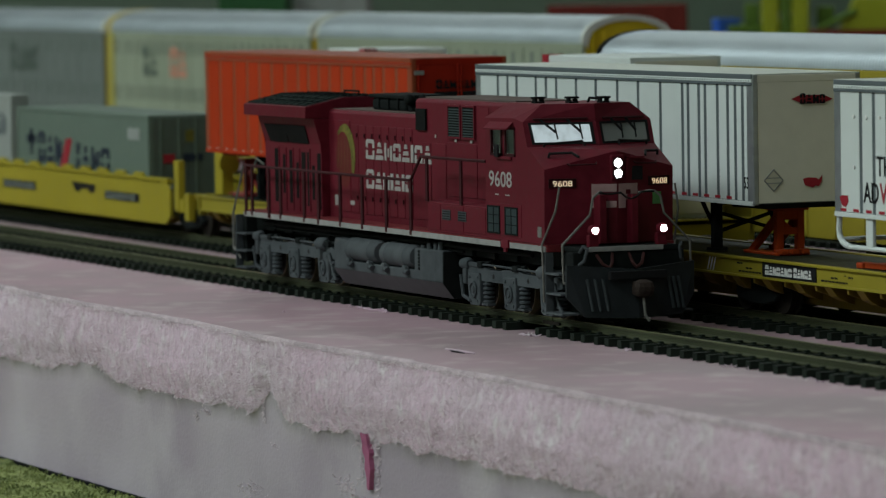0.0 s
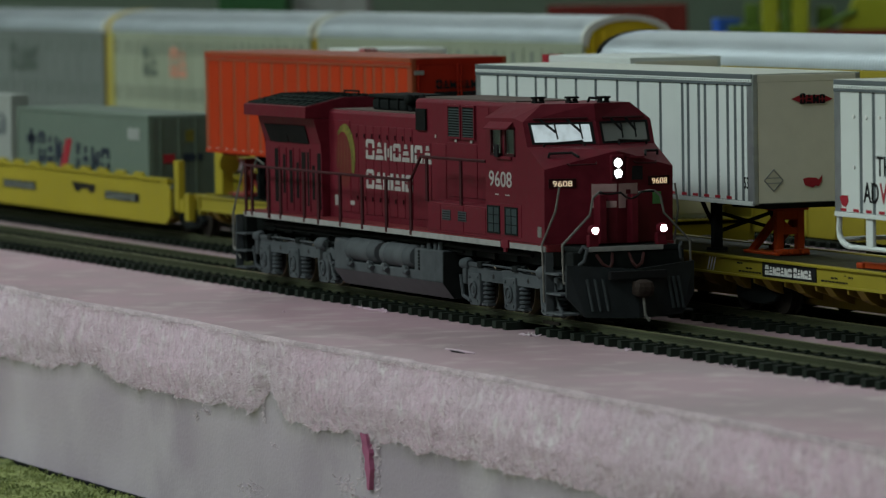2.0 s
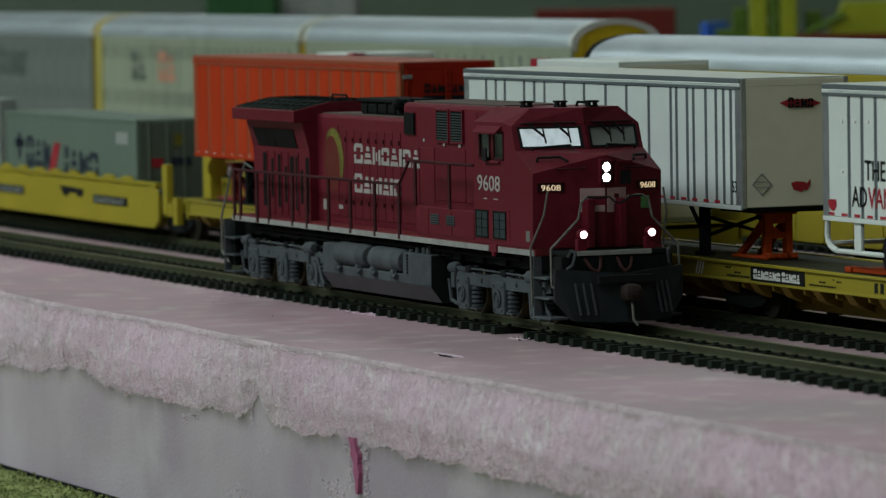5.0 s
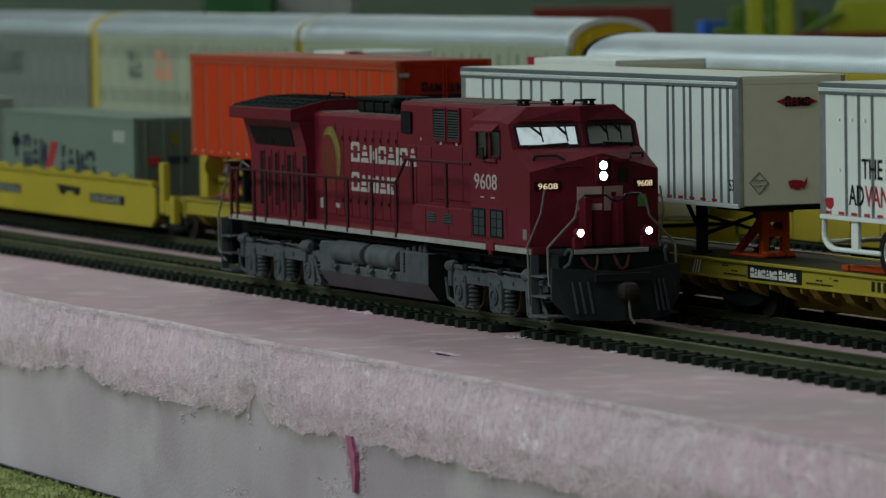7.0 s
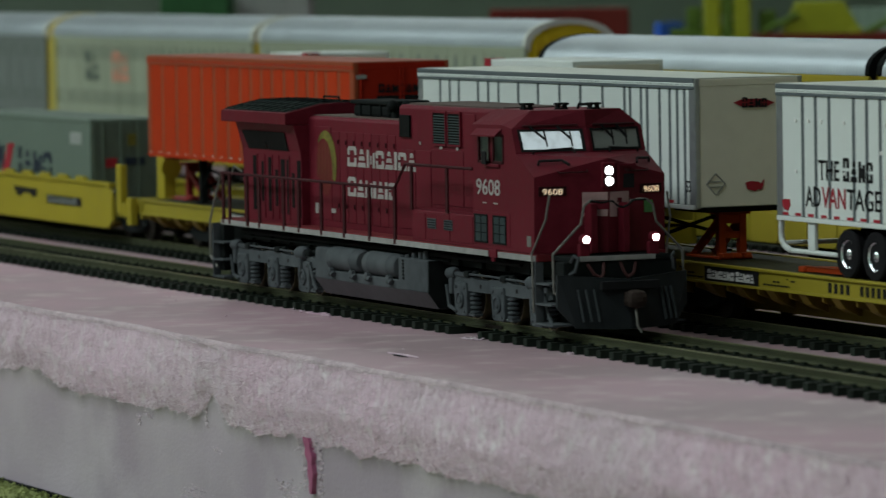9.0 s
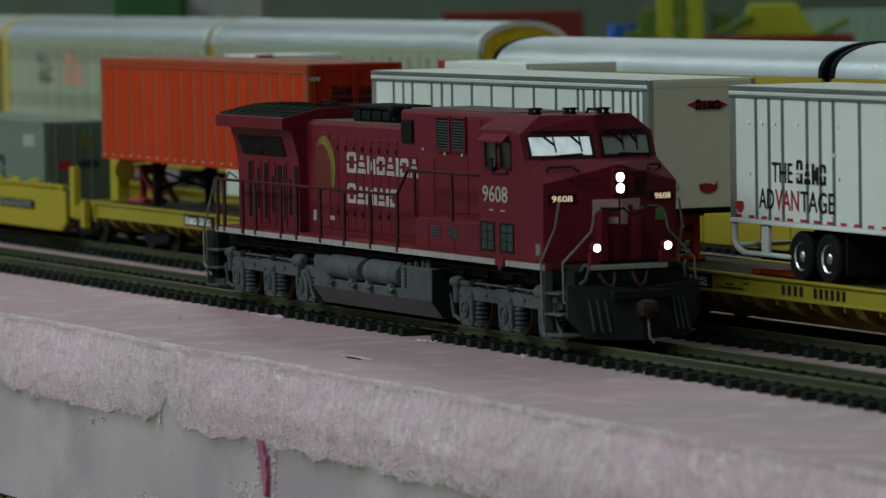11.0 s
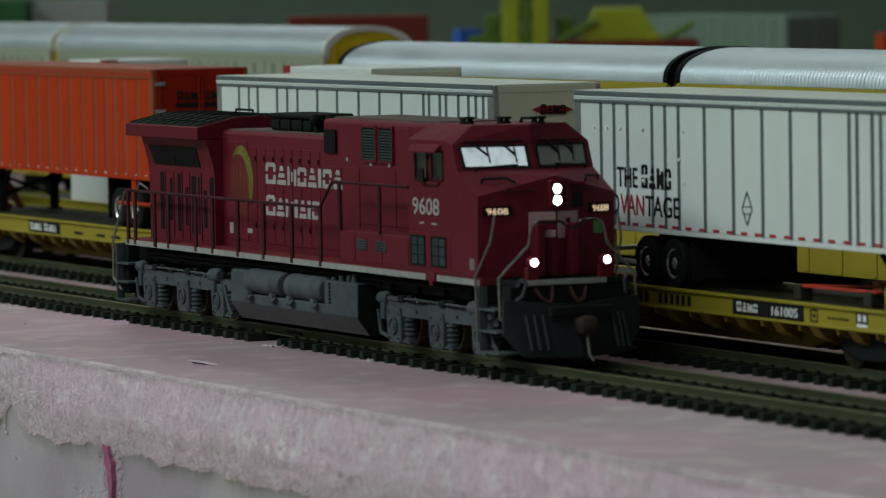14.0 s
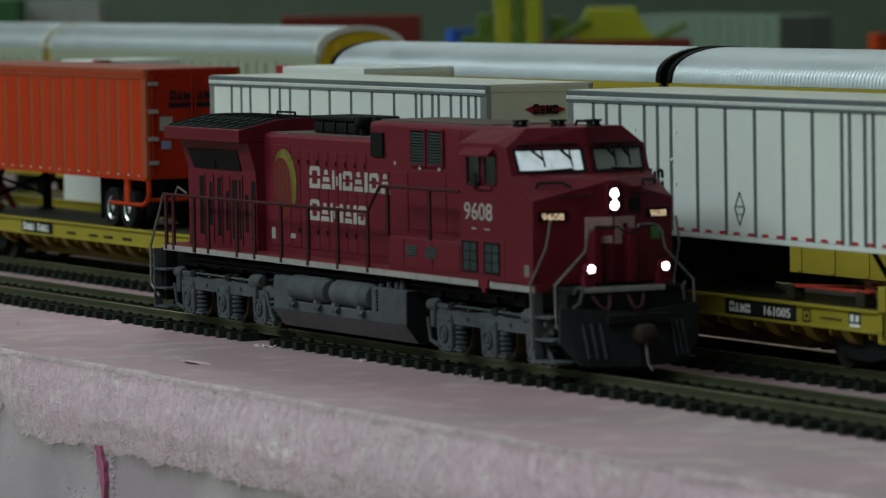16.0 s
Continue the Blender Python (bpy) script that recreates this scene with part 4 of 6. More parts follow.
        for a in (-29.8, -18.6):
            part("cab_grille", box(bm_new(), a, a + 7.0, y + s * 0.16 - 0.08, y + s * 0.16 + 0.08, 21.0, 27.2, 0.05), mat("green_grey_mesh", (0.020, 0.033, 0.036), 0.6, var=0.4, scale=900, bump=0.3), L, "grey-green mesh grille")
            gr = bm_new()
            for z in (23.0, 25.2):
                box(gr, a, a + 7.0, y + s * 0.26 - 0.06, y + s * 0.26 + 0.06, z, z + 0.22)
            box(gr, a + 3.3, a + 3.65, y + s * 0.26 - 0.06, y + s * 0.26 + 0.06, 21.0, 27.2)
            for u0, u1, v0, v1 in ((a - 0.5, a, 20.6, 27.6), (a + 7.0, a + 7.5, 20.6, 27.6), (a, a + 7.0, 27.2, 27.6), (a, a + 7.0, 20.6, 21.0)):
                box(gr, u0, u1, y + s * 0.26 - 0.1, y + s * 0.26 + 0.1, v0, v1)
            part("grille_bar", gr, GRIME, L)
        part("cab_data_plate", box(bm_new(), 0.9, 3.4, y - 0.1, y + 0.1, 20.8, 23.4), GRAB, L)
        # number boards on the nose
        yb, zb = s * 13.0, 34.2
        turn = -s * 15.75
        m = Matrix.Translation((nose_x(yb, zb), yb, zb)) @ Matrix.Rotation(radians(s * 15.75), 4, "Z")
        bm = box(bm_new(), -0.1, 0.35, -3.5, 3.3, -1.15, 1.15, 0.1)
        bm.transform(m)
        part("number_board", bm, mat("maroon_black_board", (0.022, 0.005, 0.006), 0.5, var=0.3, scale=300, spec=0.05), L, "dark maroon number board")
        lettering("number", "9608", 1.5, NUMBER, L, m @ Matrix.Translation((0.42, -2.55, -0.80)) @ on_end(0, 0, 0), bold=0.0, span=4.9)
    lettering("road_number", "9608", 3.95, LETTER, L, on_side(-29.2, -17.46, 32.5), bold=0.05, span=14.4)
    bm = bm_new()
    for x, w in ((-25.5, 3.2), (-19.0, 3.8)):
        box(bm, x, x + w * 0.7, -17.5, -17.4, 30.3, 30.65)
    part("data_mark", bm, LETTER, L)
    # cab interior: rear wall and seats
    part("cab_interior", box(bm_new(), -30.5, -29.5, -16.2, 16.2, 28, 48), mat("dull_cab_lining", (0.672, 0.704, 0.64), 0.8, var=0.2, scale=200), L)
    part("cab_floor", box(bm_new(), -30.0, -1.0, -16.2, 16.2, 33, 34), GRIME, L)
    for y in (-9, 9):
        bm = box(bm_new(), -21, -14, y - 3.5, y + 3.5, 37, 39, 0.5)
        box(bm, -22, -20.5, y - 3.2, y + 3.2, 39, 44.5, 0.5)
        part("cab_seat", bm, GRIME, L)
    # headlamps and nose door
    bm = box(bm_new(), 9.6, 10.75, -1.75, 1.75, 34.7, 41.0, 0.4)
    part("headlamp_housing", bm, RED, L)
    for z in (39.0, 36.4):
        part("headlamp", rev(bm_new(), [(10.7, 1.08), (10.95, 1.08), (11.25, 0.7), (11.3, 0.05)], (0, 0.0, z), "x", 18), LAMP, L, "glowing white headlamp", True)
        part("headlamp_ring", rev(bm_new(), [(10.6, 1.42), (11.1, 1.42), (11.1, 1.1), (10.7, 1.1)], (0, 0, z), "x", 18), BLACK, L)
    bm = bm_new()
    for y0, y1, z0, z1 in ((2.6, 3.2, 35.0, 40.4), (2.6, 7.6, 40.0, 40.5), (7.0, 7.6, 35.0, 40.4)):
        box(bm, nose_x(5, 38) - 0.3, nose_x(y0, 38) + 0.35, y0, y1, z0, z1)
    part("nose_door_frame", bm, RED, L)
    part("nose_door_window", box(bm_new(), nose_x(6.5, 37) - 0.2, nose_x(6.5, 37) + 0.45, 4.5, 7.6, 34.6, 38.0, 0.1), BLACK, L, "small black nose door window")
    for y in (-4.4, 4.2):
        part("nose_post", prism(bm_new(), [(nose_x(y, 30) - 0.5, y - 1.3), (nose_x(y, 30) + 2.6, y - 0.9), (nose_x(y, 30) + 2.6, y + 0.9), (nose_x(y, 30) - 0.5, y + 1.3)], 19.2, 31.2, "z", 0.2), RED, L)
    # railway's nose mark as plain shapes
    mark = [(-6.1, -0.2, 31.9, 33.8), (-6.1, -3.9, 28.0, 31.9), (-3.9, -0.2, 28.0, 29.6), (0.5, 6.2, 32.3, 33.8), (0.5, 2.6, 27.8, 32.3), (4.2, 6.2, 31.2, 32.3), (2.6, 6.2, 29.9, 31.2)]
    for y0, y1, z0, z1 in mark:
        xa = min(nose_x(y0, z0), nose_x(y1, z0))
        xb = max(nose_x(y0, z0), nose_x(y1, z0))
        s0, s1 = nose_x(y0, z0), nose_x(y1, z0)
        bm = bm_new()
        solid(bm, [(s0 + 0.14, y0, z0), (s1 + 0.14, y1, z0), (s1 + 0.34, y1, z1), (s0 + 0.34, y0, z1), (s0 - 0.2, y0, z0), (s1 - 0.2, y1, z0), (s1 - 0.2, y1, z1), (s0 - 0.2, y0, z1)],
              [(0, 1, 2, 3), (7, 6, 5, 4), (0, 4, 5, 1), (1, 5, 6, 2), (2, 6, 7, 3), (3, 7, 4, 0)])
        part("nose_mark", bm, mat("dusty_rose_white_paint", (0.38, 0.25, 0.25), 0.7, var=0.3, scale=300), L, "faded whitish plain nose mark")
    part("nose_sticker", box(bm_new(), nose_x(11.5, 29) + 0.1, nose_x(11.5, 29) + 0.5, 11.0, 13.2, 28.4, 31.4), mat("green_sticker", (0.06, 0.16, 0.05), 0.6, var=0.4, scale=600), L, "small green sticker")
    # grab irons over the nose
    for s in (-1, 1):
        part("nose_grab_iron", tube(bm_new(), [(2.0, s * 14.8, 40.4), (2.4, s * 14.6, 41.4), (5.5, s * 10.0, 41.6), (7.5, s * 9.0, 40.6)], 0.34), BLACK, L, "thin black grab iron")
        part("nose_grab_iron", tube(bm_new(), [(-2.6, s * 14.0, 43.0), (-2.0, s * 13.8, 43.6), (0.6, s * 5.0, 44.2), (1.6, s * 4.6, 43.2)], 0.3), BLACK, L, "thin black grab iron")
        part("nose_lip", tube(bm_new(), [(nose_x(s * 12, 36.6) + 0.2, s * 12, 39.0), (nose_x(s * 12, 36.6) + 0.9, s * 11.6, 38.6), (nose_x(s * 5, 36.6) + 0.9, s * 5.4, 38.8), (nose_x(s * 5, 36.6) + 0.2, s * 5, 39.2)], 0.22), RAILING, L)


def ends():
    L = LOCO
    # front platform and pilot
    part("front_platform", box(bm_new(), 4.6, 17.0, -13.4, 13.4, 17.6, 18.8, 0.2), GRIME, L)
    part("platform_stripe", box(bm_new(), 16.95, 17.35, -11.0, 9.0, 17.7, 18.9, 0.1), STRIPE, L, "dirty white stripe across the pilot")
    part("pilot_plate", box(bm_new(), 12.0, 16.6, -15.0, 15.0, 8.0, 17.6, 0.3), GRIME, L)
    # snow plough: two wings in a shallow V
    for s in (-1, 1):
        bm = bm_new()
        pts = [(s * 0.0, 13.4), (s * 17.2, 14.7), (s * 17.2, 6.8), (s * 13.0, 1.9), (s * 3.0, 1.5), (0.0, 1.5)]
        fx = [21.6, 17.6, 17.4, 19.4, 22.2, 22.4]
        vs = [(fx[i], y, z) for i, (y, z) in enumerate(pts)] + [(fx[i] - 0.9, y, z) for i, (y, z) in enumerate(pts)]
        n = len(pts)
        solid(bm, vs, [tuple(range(n)), tuple(range(2 * n - 1, n - 1, -1))] + [(i, n + i, n + (i + 1) % n, (i + 1) % n) for i in range(n)])
        part("snow_plough", bm, mat("dark_slate_paint", (0.013, 0.016, 0.018), 0.6, var=0.3, scale=250, bump=0.1), L, "dark slate snow plough blade")
        for k in range(3):
            y0 = s * 12.4 - s * k * 1.9 if s < 0 else 9.0 + k * 1.5
            xs = 17.6 + (1 - abs(y0) / 17.2) * 4.0
            part("plough_rib", tube(bm_new(), [(xs + 0.3, y0, 11.2), (xs + 1.4, y0 + (1.0 if s < 0 else 1.0), 3.4)], 0.42, 6), mat("slate_rib", (0.033, 0.0396, 0.0432), 0.6, var=0.25, scale=300), L)
        # ditch lamps
        case = part("ditch_lamp_case", rev(bm_new(), [(15.4, 1.3), (16.8, 1.35), (17.2, 1.25)], (0, s * 9.2, 22.9), "x", 18), RED, L)
        part("ditch_lamp", rev(bm_new(), [(16.9, 0.9), (17.3, 0.9), (17.55, 0.5), (17.6, 0.05)], (0, s * 9.2, 22.9), "x", 18), LAMP_PINK, case, "glowing white ditch lamp", True)
        part("ditch_lamp_foot", box(bm_new(), 14.6, 16.4, s * 9.2 - 1.3, s * 9.2 + 1.3, 18.8, 21.8, 0.2), RED, L)
        # front steps
        for sx, x0 in ((1, 4.5), (-1, -209.0)):
            w = 11.0 if sx > 0 else -0.0
            a, b = (5.0, 15.6) if sx > 0 else (-215.5, -207.0)
            ya, yb = sorted((s * 17.6, s * 12.0))
            part("step_side", box(bm_new(), a, a + 0.7, *sorted((s * 17.6, s * 15.4)), 2.0, 17.4, 0.1), GREY, L, "grey step side plate")
            part("step_back", box(bm_new(), a, b, s * 12.0 - 0.3, s * 12.0 + 0.3, 2.4, 17.4), GRIME, L)
            for k, z in enumerate((2.2, 7.0, 11.9)):
                part("step_tread", box(bm_new(), a + 0.7, b - 1.0 * k * (sx > 0), ya, yb, z, z + 0.5, 0.08), GREY, L, "grey step tread")
        # grab irons at the front steps
        part("step_grab_iron", tube(bm_new(), [(5.2, s * 17.9, 5.0), (5.2, s * 18.1, 16.2), (4.6, s * 18.0, 19.2), (10.0, s * 16.6, 27.5), (10.3, s * 15.6, 33.5)], 0.28), GRAB, L, "worn pale grab iron")
        part("step_grab_iron", tube(bm_new(), [(16.6, s * 16.2, 9.5), (15.6, s * 17.2, 10.4), (15.2, s * 17.2, 19.5), (15.8, s * 10.0, 26.6), (15.8, s * 9.1, 30.8), (15.7, s * 7.6, 32.0), (14.6, s * 6.4, 32.1), (11.6, s * 5.2, 31.6)], 0.3), GRAB, L, "worn pale grab iron")
        # air hoses on the pilot
        part("uncoupling_hose", tube(bm_new(), [(17.0, s * 13.4, 17.6), (18.6, s * 13.2, 19.2), (19.4, s * 12.4, 18.6), (18.8, s * 13.0, 15.6), (17.6, s * 14.0, 14.6)], 0.4), GREY, L, "grey air hose")
        part("red_hose", tube(bm_new(), [(16.6, s * 2.2 - 2.5 + 0.2, 17.2), (18.2, s * 2.8 - 2.5, 14.8), (18.6, s * 3.6 - 2.5, 13.7), (18.2, s * 4.4 - 2.5 + s * 0.8, 14.6), (16.8, s * 5.0 - 2.5 + s * 1.4, 17.0)], 0.42), HOSE, L, "dull red brake hose")
    part("safety_chain", tube(bm_new(), [(15.7, -7.6, 32.0), (15.8, -4.4, 31.6), (15.8, -1.6, 31.9), (15.9, -0.2, 30.7), (15.9, 1.2, 30.3), (15.8, 2.6, 30.8), (15.8, 4.0, 32.0), (15.7, 7.6, 32.0)], 0.26), GRIME, L, "dark safety chain across the nose")
    bm = box(bm_new(), 18.0, 25.0, -1.6, 1.6, 7.0, 10.4, 0.5)
    box(bm, 22.5, 27.5, -2.6, 2.4, 6.6, 11.0, 1.7)
    part("coupler", bm, RUST, L, "rusty brown knuckle coupler")
    part("coupler_pin", tube(bm_new(), [(25.5, -0.3, 6.8), (26.2, -0.2, 2.4), (26.8, 0.6, 0.9)], 0.34), GRAB, L, "bent pale metal coupler pin")
    part("coupler_pocket", box(bm_new(), 20.6, 22.4, -7.6, 7.6, 11.0, 13.0, 0.2), BLACK, L)
    part("rear_platform", box(bm_new(), -214.5, -201.5, -13.0, 13.0, 17.6, 18.8, 0.2), GRIME, L)
    part("rear_pilot", box(bm_new(), -215.0, -212.0, -15.5, 15.5, 4.0, 17.6, 0.3), GRIME, L)
    bm = box(bm_new(), -224, -214, -1.6, 1.6, 7.0, 10.4, 0.5)
    box(bm, -227, -222, -2.4, 2.4, 6.6, 11.0, 0.9)
    part("coupler", bm, RUST, L, "rusty brown knuckle coupler")
    for s in (-1, 1):
        part("rear_grab_iron", tube(bm_new(), [(-213.5, s * 16.8, 5.0), (-218.6, s * 17.0, 8.0), (-218.6, s * 17.0, 17.8), (-213.0, s * 17.2, 25.2), (-209.0, s * 17.2, 31.4)], 0.34), GRAB, L, "worn pale grab iron")
        part("sand_hose", tube(bm_new(), [(-203.0, s * 13.0, 32.0), (-206.0, s * 14.2, 33.6), (-207.0, s * 15.0, 30.6), (-206.0, s * 15.6, 26.6)], 0.28), GRAB, L)
    # handrails
    for s in (-1, 1):
        y = s * 17.4
        part("handrail", tube(bm_new(), [(-208.2, y, 31.8), (-82.0, y, 31.9), (-74.6, y, 38.4), (-31.4, y, 38.5)], 0.42), RAILING, L, "thin grimy handrail")
        for x in (-206.5, -201.5, -188.0, -178.6, -160.2, -149.2, -132.8, -116.6, -99.2, -82.0):
            bm = prism(bm_new(), [(x - 0.75, y - 0.28), (x + 0.75, y - 0.28), (x + 0.75, y + 0.28), (x - 0.75, y + 0.28)], 17.6, 31.9, "z", 0.1)
            part("stanchion", bm, RAILING, L)
        for x in (-70.6, -47.8):
            part("stanchion", box(bm_new(), x - 0.7, x + 0.7, y - 0.28, y + 0.28, 26.9, 38.4, 0.1), RAILING, L)
    # fuel tank and air reservoirs
    part("fuel_tank", prism(bm_new(), [(-10.2, 14.2), (-10.2, 1.75), (10.2, 1.75), (10.2, 14.2)], -140.5, -63.4, "x", 0.3), GRIME, L)
    # tank end in black: the shade on this face is put into the colour
    part("tank_front", prism(bm_new(), [(-16.3, 14.0), (-16.4, 5.8), (-13.4, 1.8), (13.4, 1.8), (16.4, 5.8), (16.3, 14.0)], -63.4, -62.9, "x", 0.1), GRIME, L, "black tank end plate, shade put into its colour")
    for s in (-1, 1):
        yy = s * 16.4
        a0, a1 = sorted((s * 10.0, yy))
        part("tank_end_box", prism(bm_new(), [(-140.6, 5.8), (-130.2, 5.8), (-130.2, 14.2), (-139.6, 14.2), (-140.6, 13.0)], a0, a1, "y", 0.4), GREY, L, "dusty grey tank box")
        part("tank_end_box", box(bm_new(), -82.8, -63.3, a0, a1, 5.8, 14.2, 0.4), GREY, L, "dusty grey tank box")
        part("tank_shelf", box(bm_new(), -131.0, -82.2, a0, a1, 5.8, 8.4, 0.3), GREY, L)
        part("tank_back", box(bm_new(), -131.0, -82.2, s * 10.6 - 0.4, s * 10.6 + 0.4, 8.0, 14.0), GRIME, L)
        bm = bm_new()
        solid(bm, [(-140.6, yy, 5.9), (-63.3, yy, 5.9), (-63.3, s * 13.4, 1.7), (-140.6, s * 13.4, 1.7), (-140.6, s * 9.5, 5.9), (-63.3, s * 9.5, 5.9), (-63.3, s * 9.0, 1.7), (-140.6, s * 9.0, 1.7)],
              [(0, 1, 2, 3), (7, 6, 5, 4), (0, 4, 5, 1), (1, 5, 6, 2), (2, 6, 7, 3), (3, 7, 4, 0)])
        part("tank_skirt", bm, GREY_WARM, L, "brownish grey sloping tank bottom")
        for a, b in ((-131.0, -108.8), (-105.6, -83.6)):
            part("air_reservoir", rev(bm_new(), [(a, 0.4), (a + 0.3, 2.6), (a + 1.2, 3.1), (a + 4.0, 3.15), (a + 4.2, 3.3), (a + 4.8, 3.3), (a + 5.0, 3.15), (b - 5.0, 3.15), (b - 4.8, 3.3), (b - 4.2, 3.3), (b - 4.0, 3.15), (b - 1.2, 3.1), (b - 0.3, 2.6), (b, 0.4)], (0, s * 14.6, 11.6), "x", 22), GREY, L, "dusty grey air reservoir", True)
            for x in (a + 3.5, b - 4.0):
                bm = rev(bm_new(), [(s * 16.4, 1.25), (s * 17.6, 1.25), (s * 17.9, 0.7)], (x, 0, 8.2), "y", 10)
                cyl(bm, (x, s * 17.0, 8.2), (x + 1.8, s * 17.0, 7.4), 0.8, 8)
                part("drain_valve", bm, GREY, L)
        bm = bm_new()
        for x, h in ((-79.5, 15.0), (-75.0, 15.6), (-70.5, 16.0), (-67.5, 16.4)):
            cyl(bm, (x, s * 15.0, 13.5), (x, s * 15.0, h), 1.0, 10, 0.75)
        part("filler_pipe", bm, GREY, L)
        bm = bm_new()
        for k in range(6):
            box(bm, -79.8, -78.9, s * 16.45 - 0.12, s * 16.45 + 0.12, 8.6 + k * 0.9, 9.2 + k * 0.9)
        part("sight_gauge", bm, DARK, L, "dark slotted fuel gauge")


def truck(x0, flip):
    L = LOCO
    bolster = part("truck_bolster", box(bm_new(), x0 - 30, x0 + 30, -7.0, 7.0, 7.0, 12.5, 0.5), GRIME, L)
    for s in (-1, 1):
        y = s * 13.6
        bm = bm_new()
        # main beam with dropped pedestals, the gaps between them open to the wheels
        prof = [(-31, 7.6), (-30, 10.2), (-26, 11.0), (-18, 11.2), (-15, 10.7), (-7, 10.7), (-4, 11.2), (5, 11.2), (8, 10.7), (16, 10.7), (19, 11.2), (28, 11.0), (32, 10.0), (32, 8.2), (28.5, 7.7), (20, 7.9), (16.5, 7.6), (7, 7.6), (-6.5, 7.6), (-16, 7.6), (-27, 7.6)]
        prism(bm, [(x0 + a * flip, z) for a, z in prof], y - 1.0, y + 1.0, "y", 0.25)
        part("side_frame", bm, GREY, L, "dusty grey truck side frame")
        for a in (-23.03, 0.0, 23.03):
            bm = prism(bm_new(), [(x0 + a - 3.4, 9.6), (x0 + a - 3.6, 7.2), (x0 + a - 2.9, 1.8), (x0 + a - 1.6, 1.2), (x0 + a + 3.6, 1.2), (x0 + a + 4.6, 2.0), (x0 + a + 4.4, 7.2), (x0 + a + 3.8, 9.6)], y - 0.9 + s * 0.7, y + 0.9 + s * 0.7, "y", 0.3)
            part("axle_box", bm, GREY, L, "grey axle pedestal")
            rim = rev(bm_new(), [(y + s * 1.4, 2.15), (y + s * 2.0, 2.15), (y + s * 2.15, 1.7), (y + s * 1.8, 1.5), (y + s * 1.75, 0.9), (y + s * 2.05, 0.75), (y + s * 2.05, 0.1)], (x0 + a + 0.6, 0, 5.3), "y", 18)
            part("axle_cap", rim, GREY, L, "round grey axle cap", True)
            bm = bm_new()
            for u, z in ((-2.0, 8.4), (3.2, 8.4), (-1.6, 2.4), (3.0, 2.4)):
                cyl(bm, (x0 + a + u, y + s * 1.5, z), (x0 + a + u, y + s * 1.85, z), 0.35, 6)
            part("axle_box_bolt", bm, GREY, L)
            bm = bm_new()
            for q in range(5):
                rev(bm, [(2.0 + q * 1.12, 0.9), (2.25 + q * 1.12, 1.5), (2.65 + q * 1.12, 1.5), (2.95 + q * 1.12, 0.9)], (x0 + a + 6.8, y, 0), "z", 12)
            part("coil_spring", bm, mat("spring_grey", (0.055, 0.063, 0.070), 0.6, var=0.3, scale=300), L, "grey coil spring")
            part("spring_seat", box(bm_new(), x0 + a + 4.2, x0 + a + 8.4, y - 1.2, y + 1.2, 1.4, 2.1, 0.2), GREY, L)
        for a in (-11.0, 11.0):
            part("frame_hole", rev(bm_new(), [(y + s * 0.8, 0.62), (y + s * 1.04, 0.62)], (x0 + a, 0, 9.1), "y", 10), BLACK, L, "black hole in the side frame")
        for a in (-19.0, 3.5, 26.0):
            bm = box(bm_new(), x0 + a - 1.6, x0 + a + 1.6, y - 1.6, y + 0.4, 11.0, 12.6, 0.3)
            cyl(bm, (x0 + a, y, 12.0), (x0 + a + 4, y, 12.4), 0.5, 8)
            part("brake_lever", bm, GRIME, L)
        part("brake_rod", tube(bm_new(), [(x0 - 27, s * 14.6, 11.8), (x0 - 8, s * 14.7, 11.9), (x0 + 20, s * 14.6, 11.7)], 0.3), GREY, L)
        bm = rev(bm_new(), [(-31.5, 1.3), (-28.5, 1.75), (-26.8, 1.2)], (x0, s * 14.2, 11.5), "x", 12)
        cyl(bm, (x0 - 27, s * 14.2, 11.5), (x0 - 20, s * 14.2, 11.3), 0.7, 10)
        box(bm, x0 - 29.8, x0 - 27.4, s * 14.6 - 0.8, s * 14.6 + 0.8, 6.4, 11.4, 0.5)
        part("brake_cylinder", bm, GREY, L, "dusty grey brake cylinder", True)
        bm = rev(bm_new(), [(18.0, 1.1), (20.0, 1.8), (23.5, 1.9), (25.0, 1.3)], (x0, s * 14.6, 11.7), "x", 12)
        box(bm, x0 + 21.4, x0 + 23.4, s * 15.2 - 0.8, s * 15.2 + 0.8, 7.2, 11.4, 0.5)
        part("brake_cylinder", bm, GREY, L, "dusty grey brake cylinder", True)
        bm = tube(bm_new(), [(x0 - 31, s * 15.2, 8.6), (x0 - 29, s * 15.4, 3.4), (x0 - 25, s * 15.2, 2.4)], 0.5)
        part("sand_pipe", bm, GREY, L)
        bm = tube(bm_new(), [(x0 + 28, s * 15.0, 9.4), (x0 + 31, s * 15.0, 4.0), (x0 + 33, s * 15.0, 2.2)], 0.5)
        part("sand_pipe", bm, GREY, L)
    wheels = []
    for a in (-23.03, 0.0, 23.03):
        bm = bm_new()
        for s in (-1, 1):
            prof = [(s * 10.5, 0.9), (s * 10.5, 1.6), (s * 9.9, 2.0), (s * 9.7, 4.6), (s * 10.4, 5.0), (s * 10.5, 6.0), (s * 8.1, 6.15), (s * 7.8, 6.7), (s * 7.4, 6.7), (s * 7.4, 5.0), (s * 8.2, 4.6), (s * 8.2, 1.4)]
            rev(bm, prof, (0, 0, 0), "y", 28)
            for k in range(6):
                t = k * 1.0472
                cyl(bm, (3.2 * math.cos(t), s * 9.6, 3.2 * math.sin(t)), (3.2 * math.cos(t), s * 10.0, 3.2 * math.sin(t)), 0.5, 6)
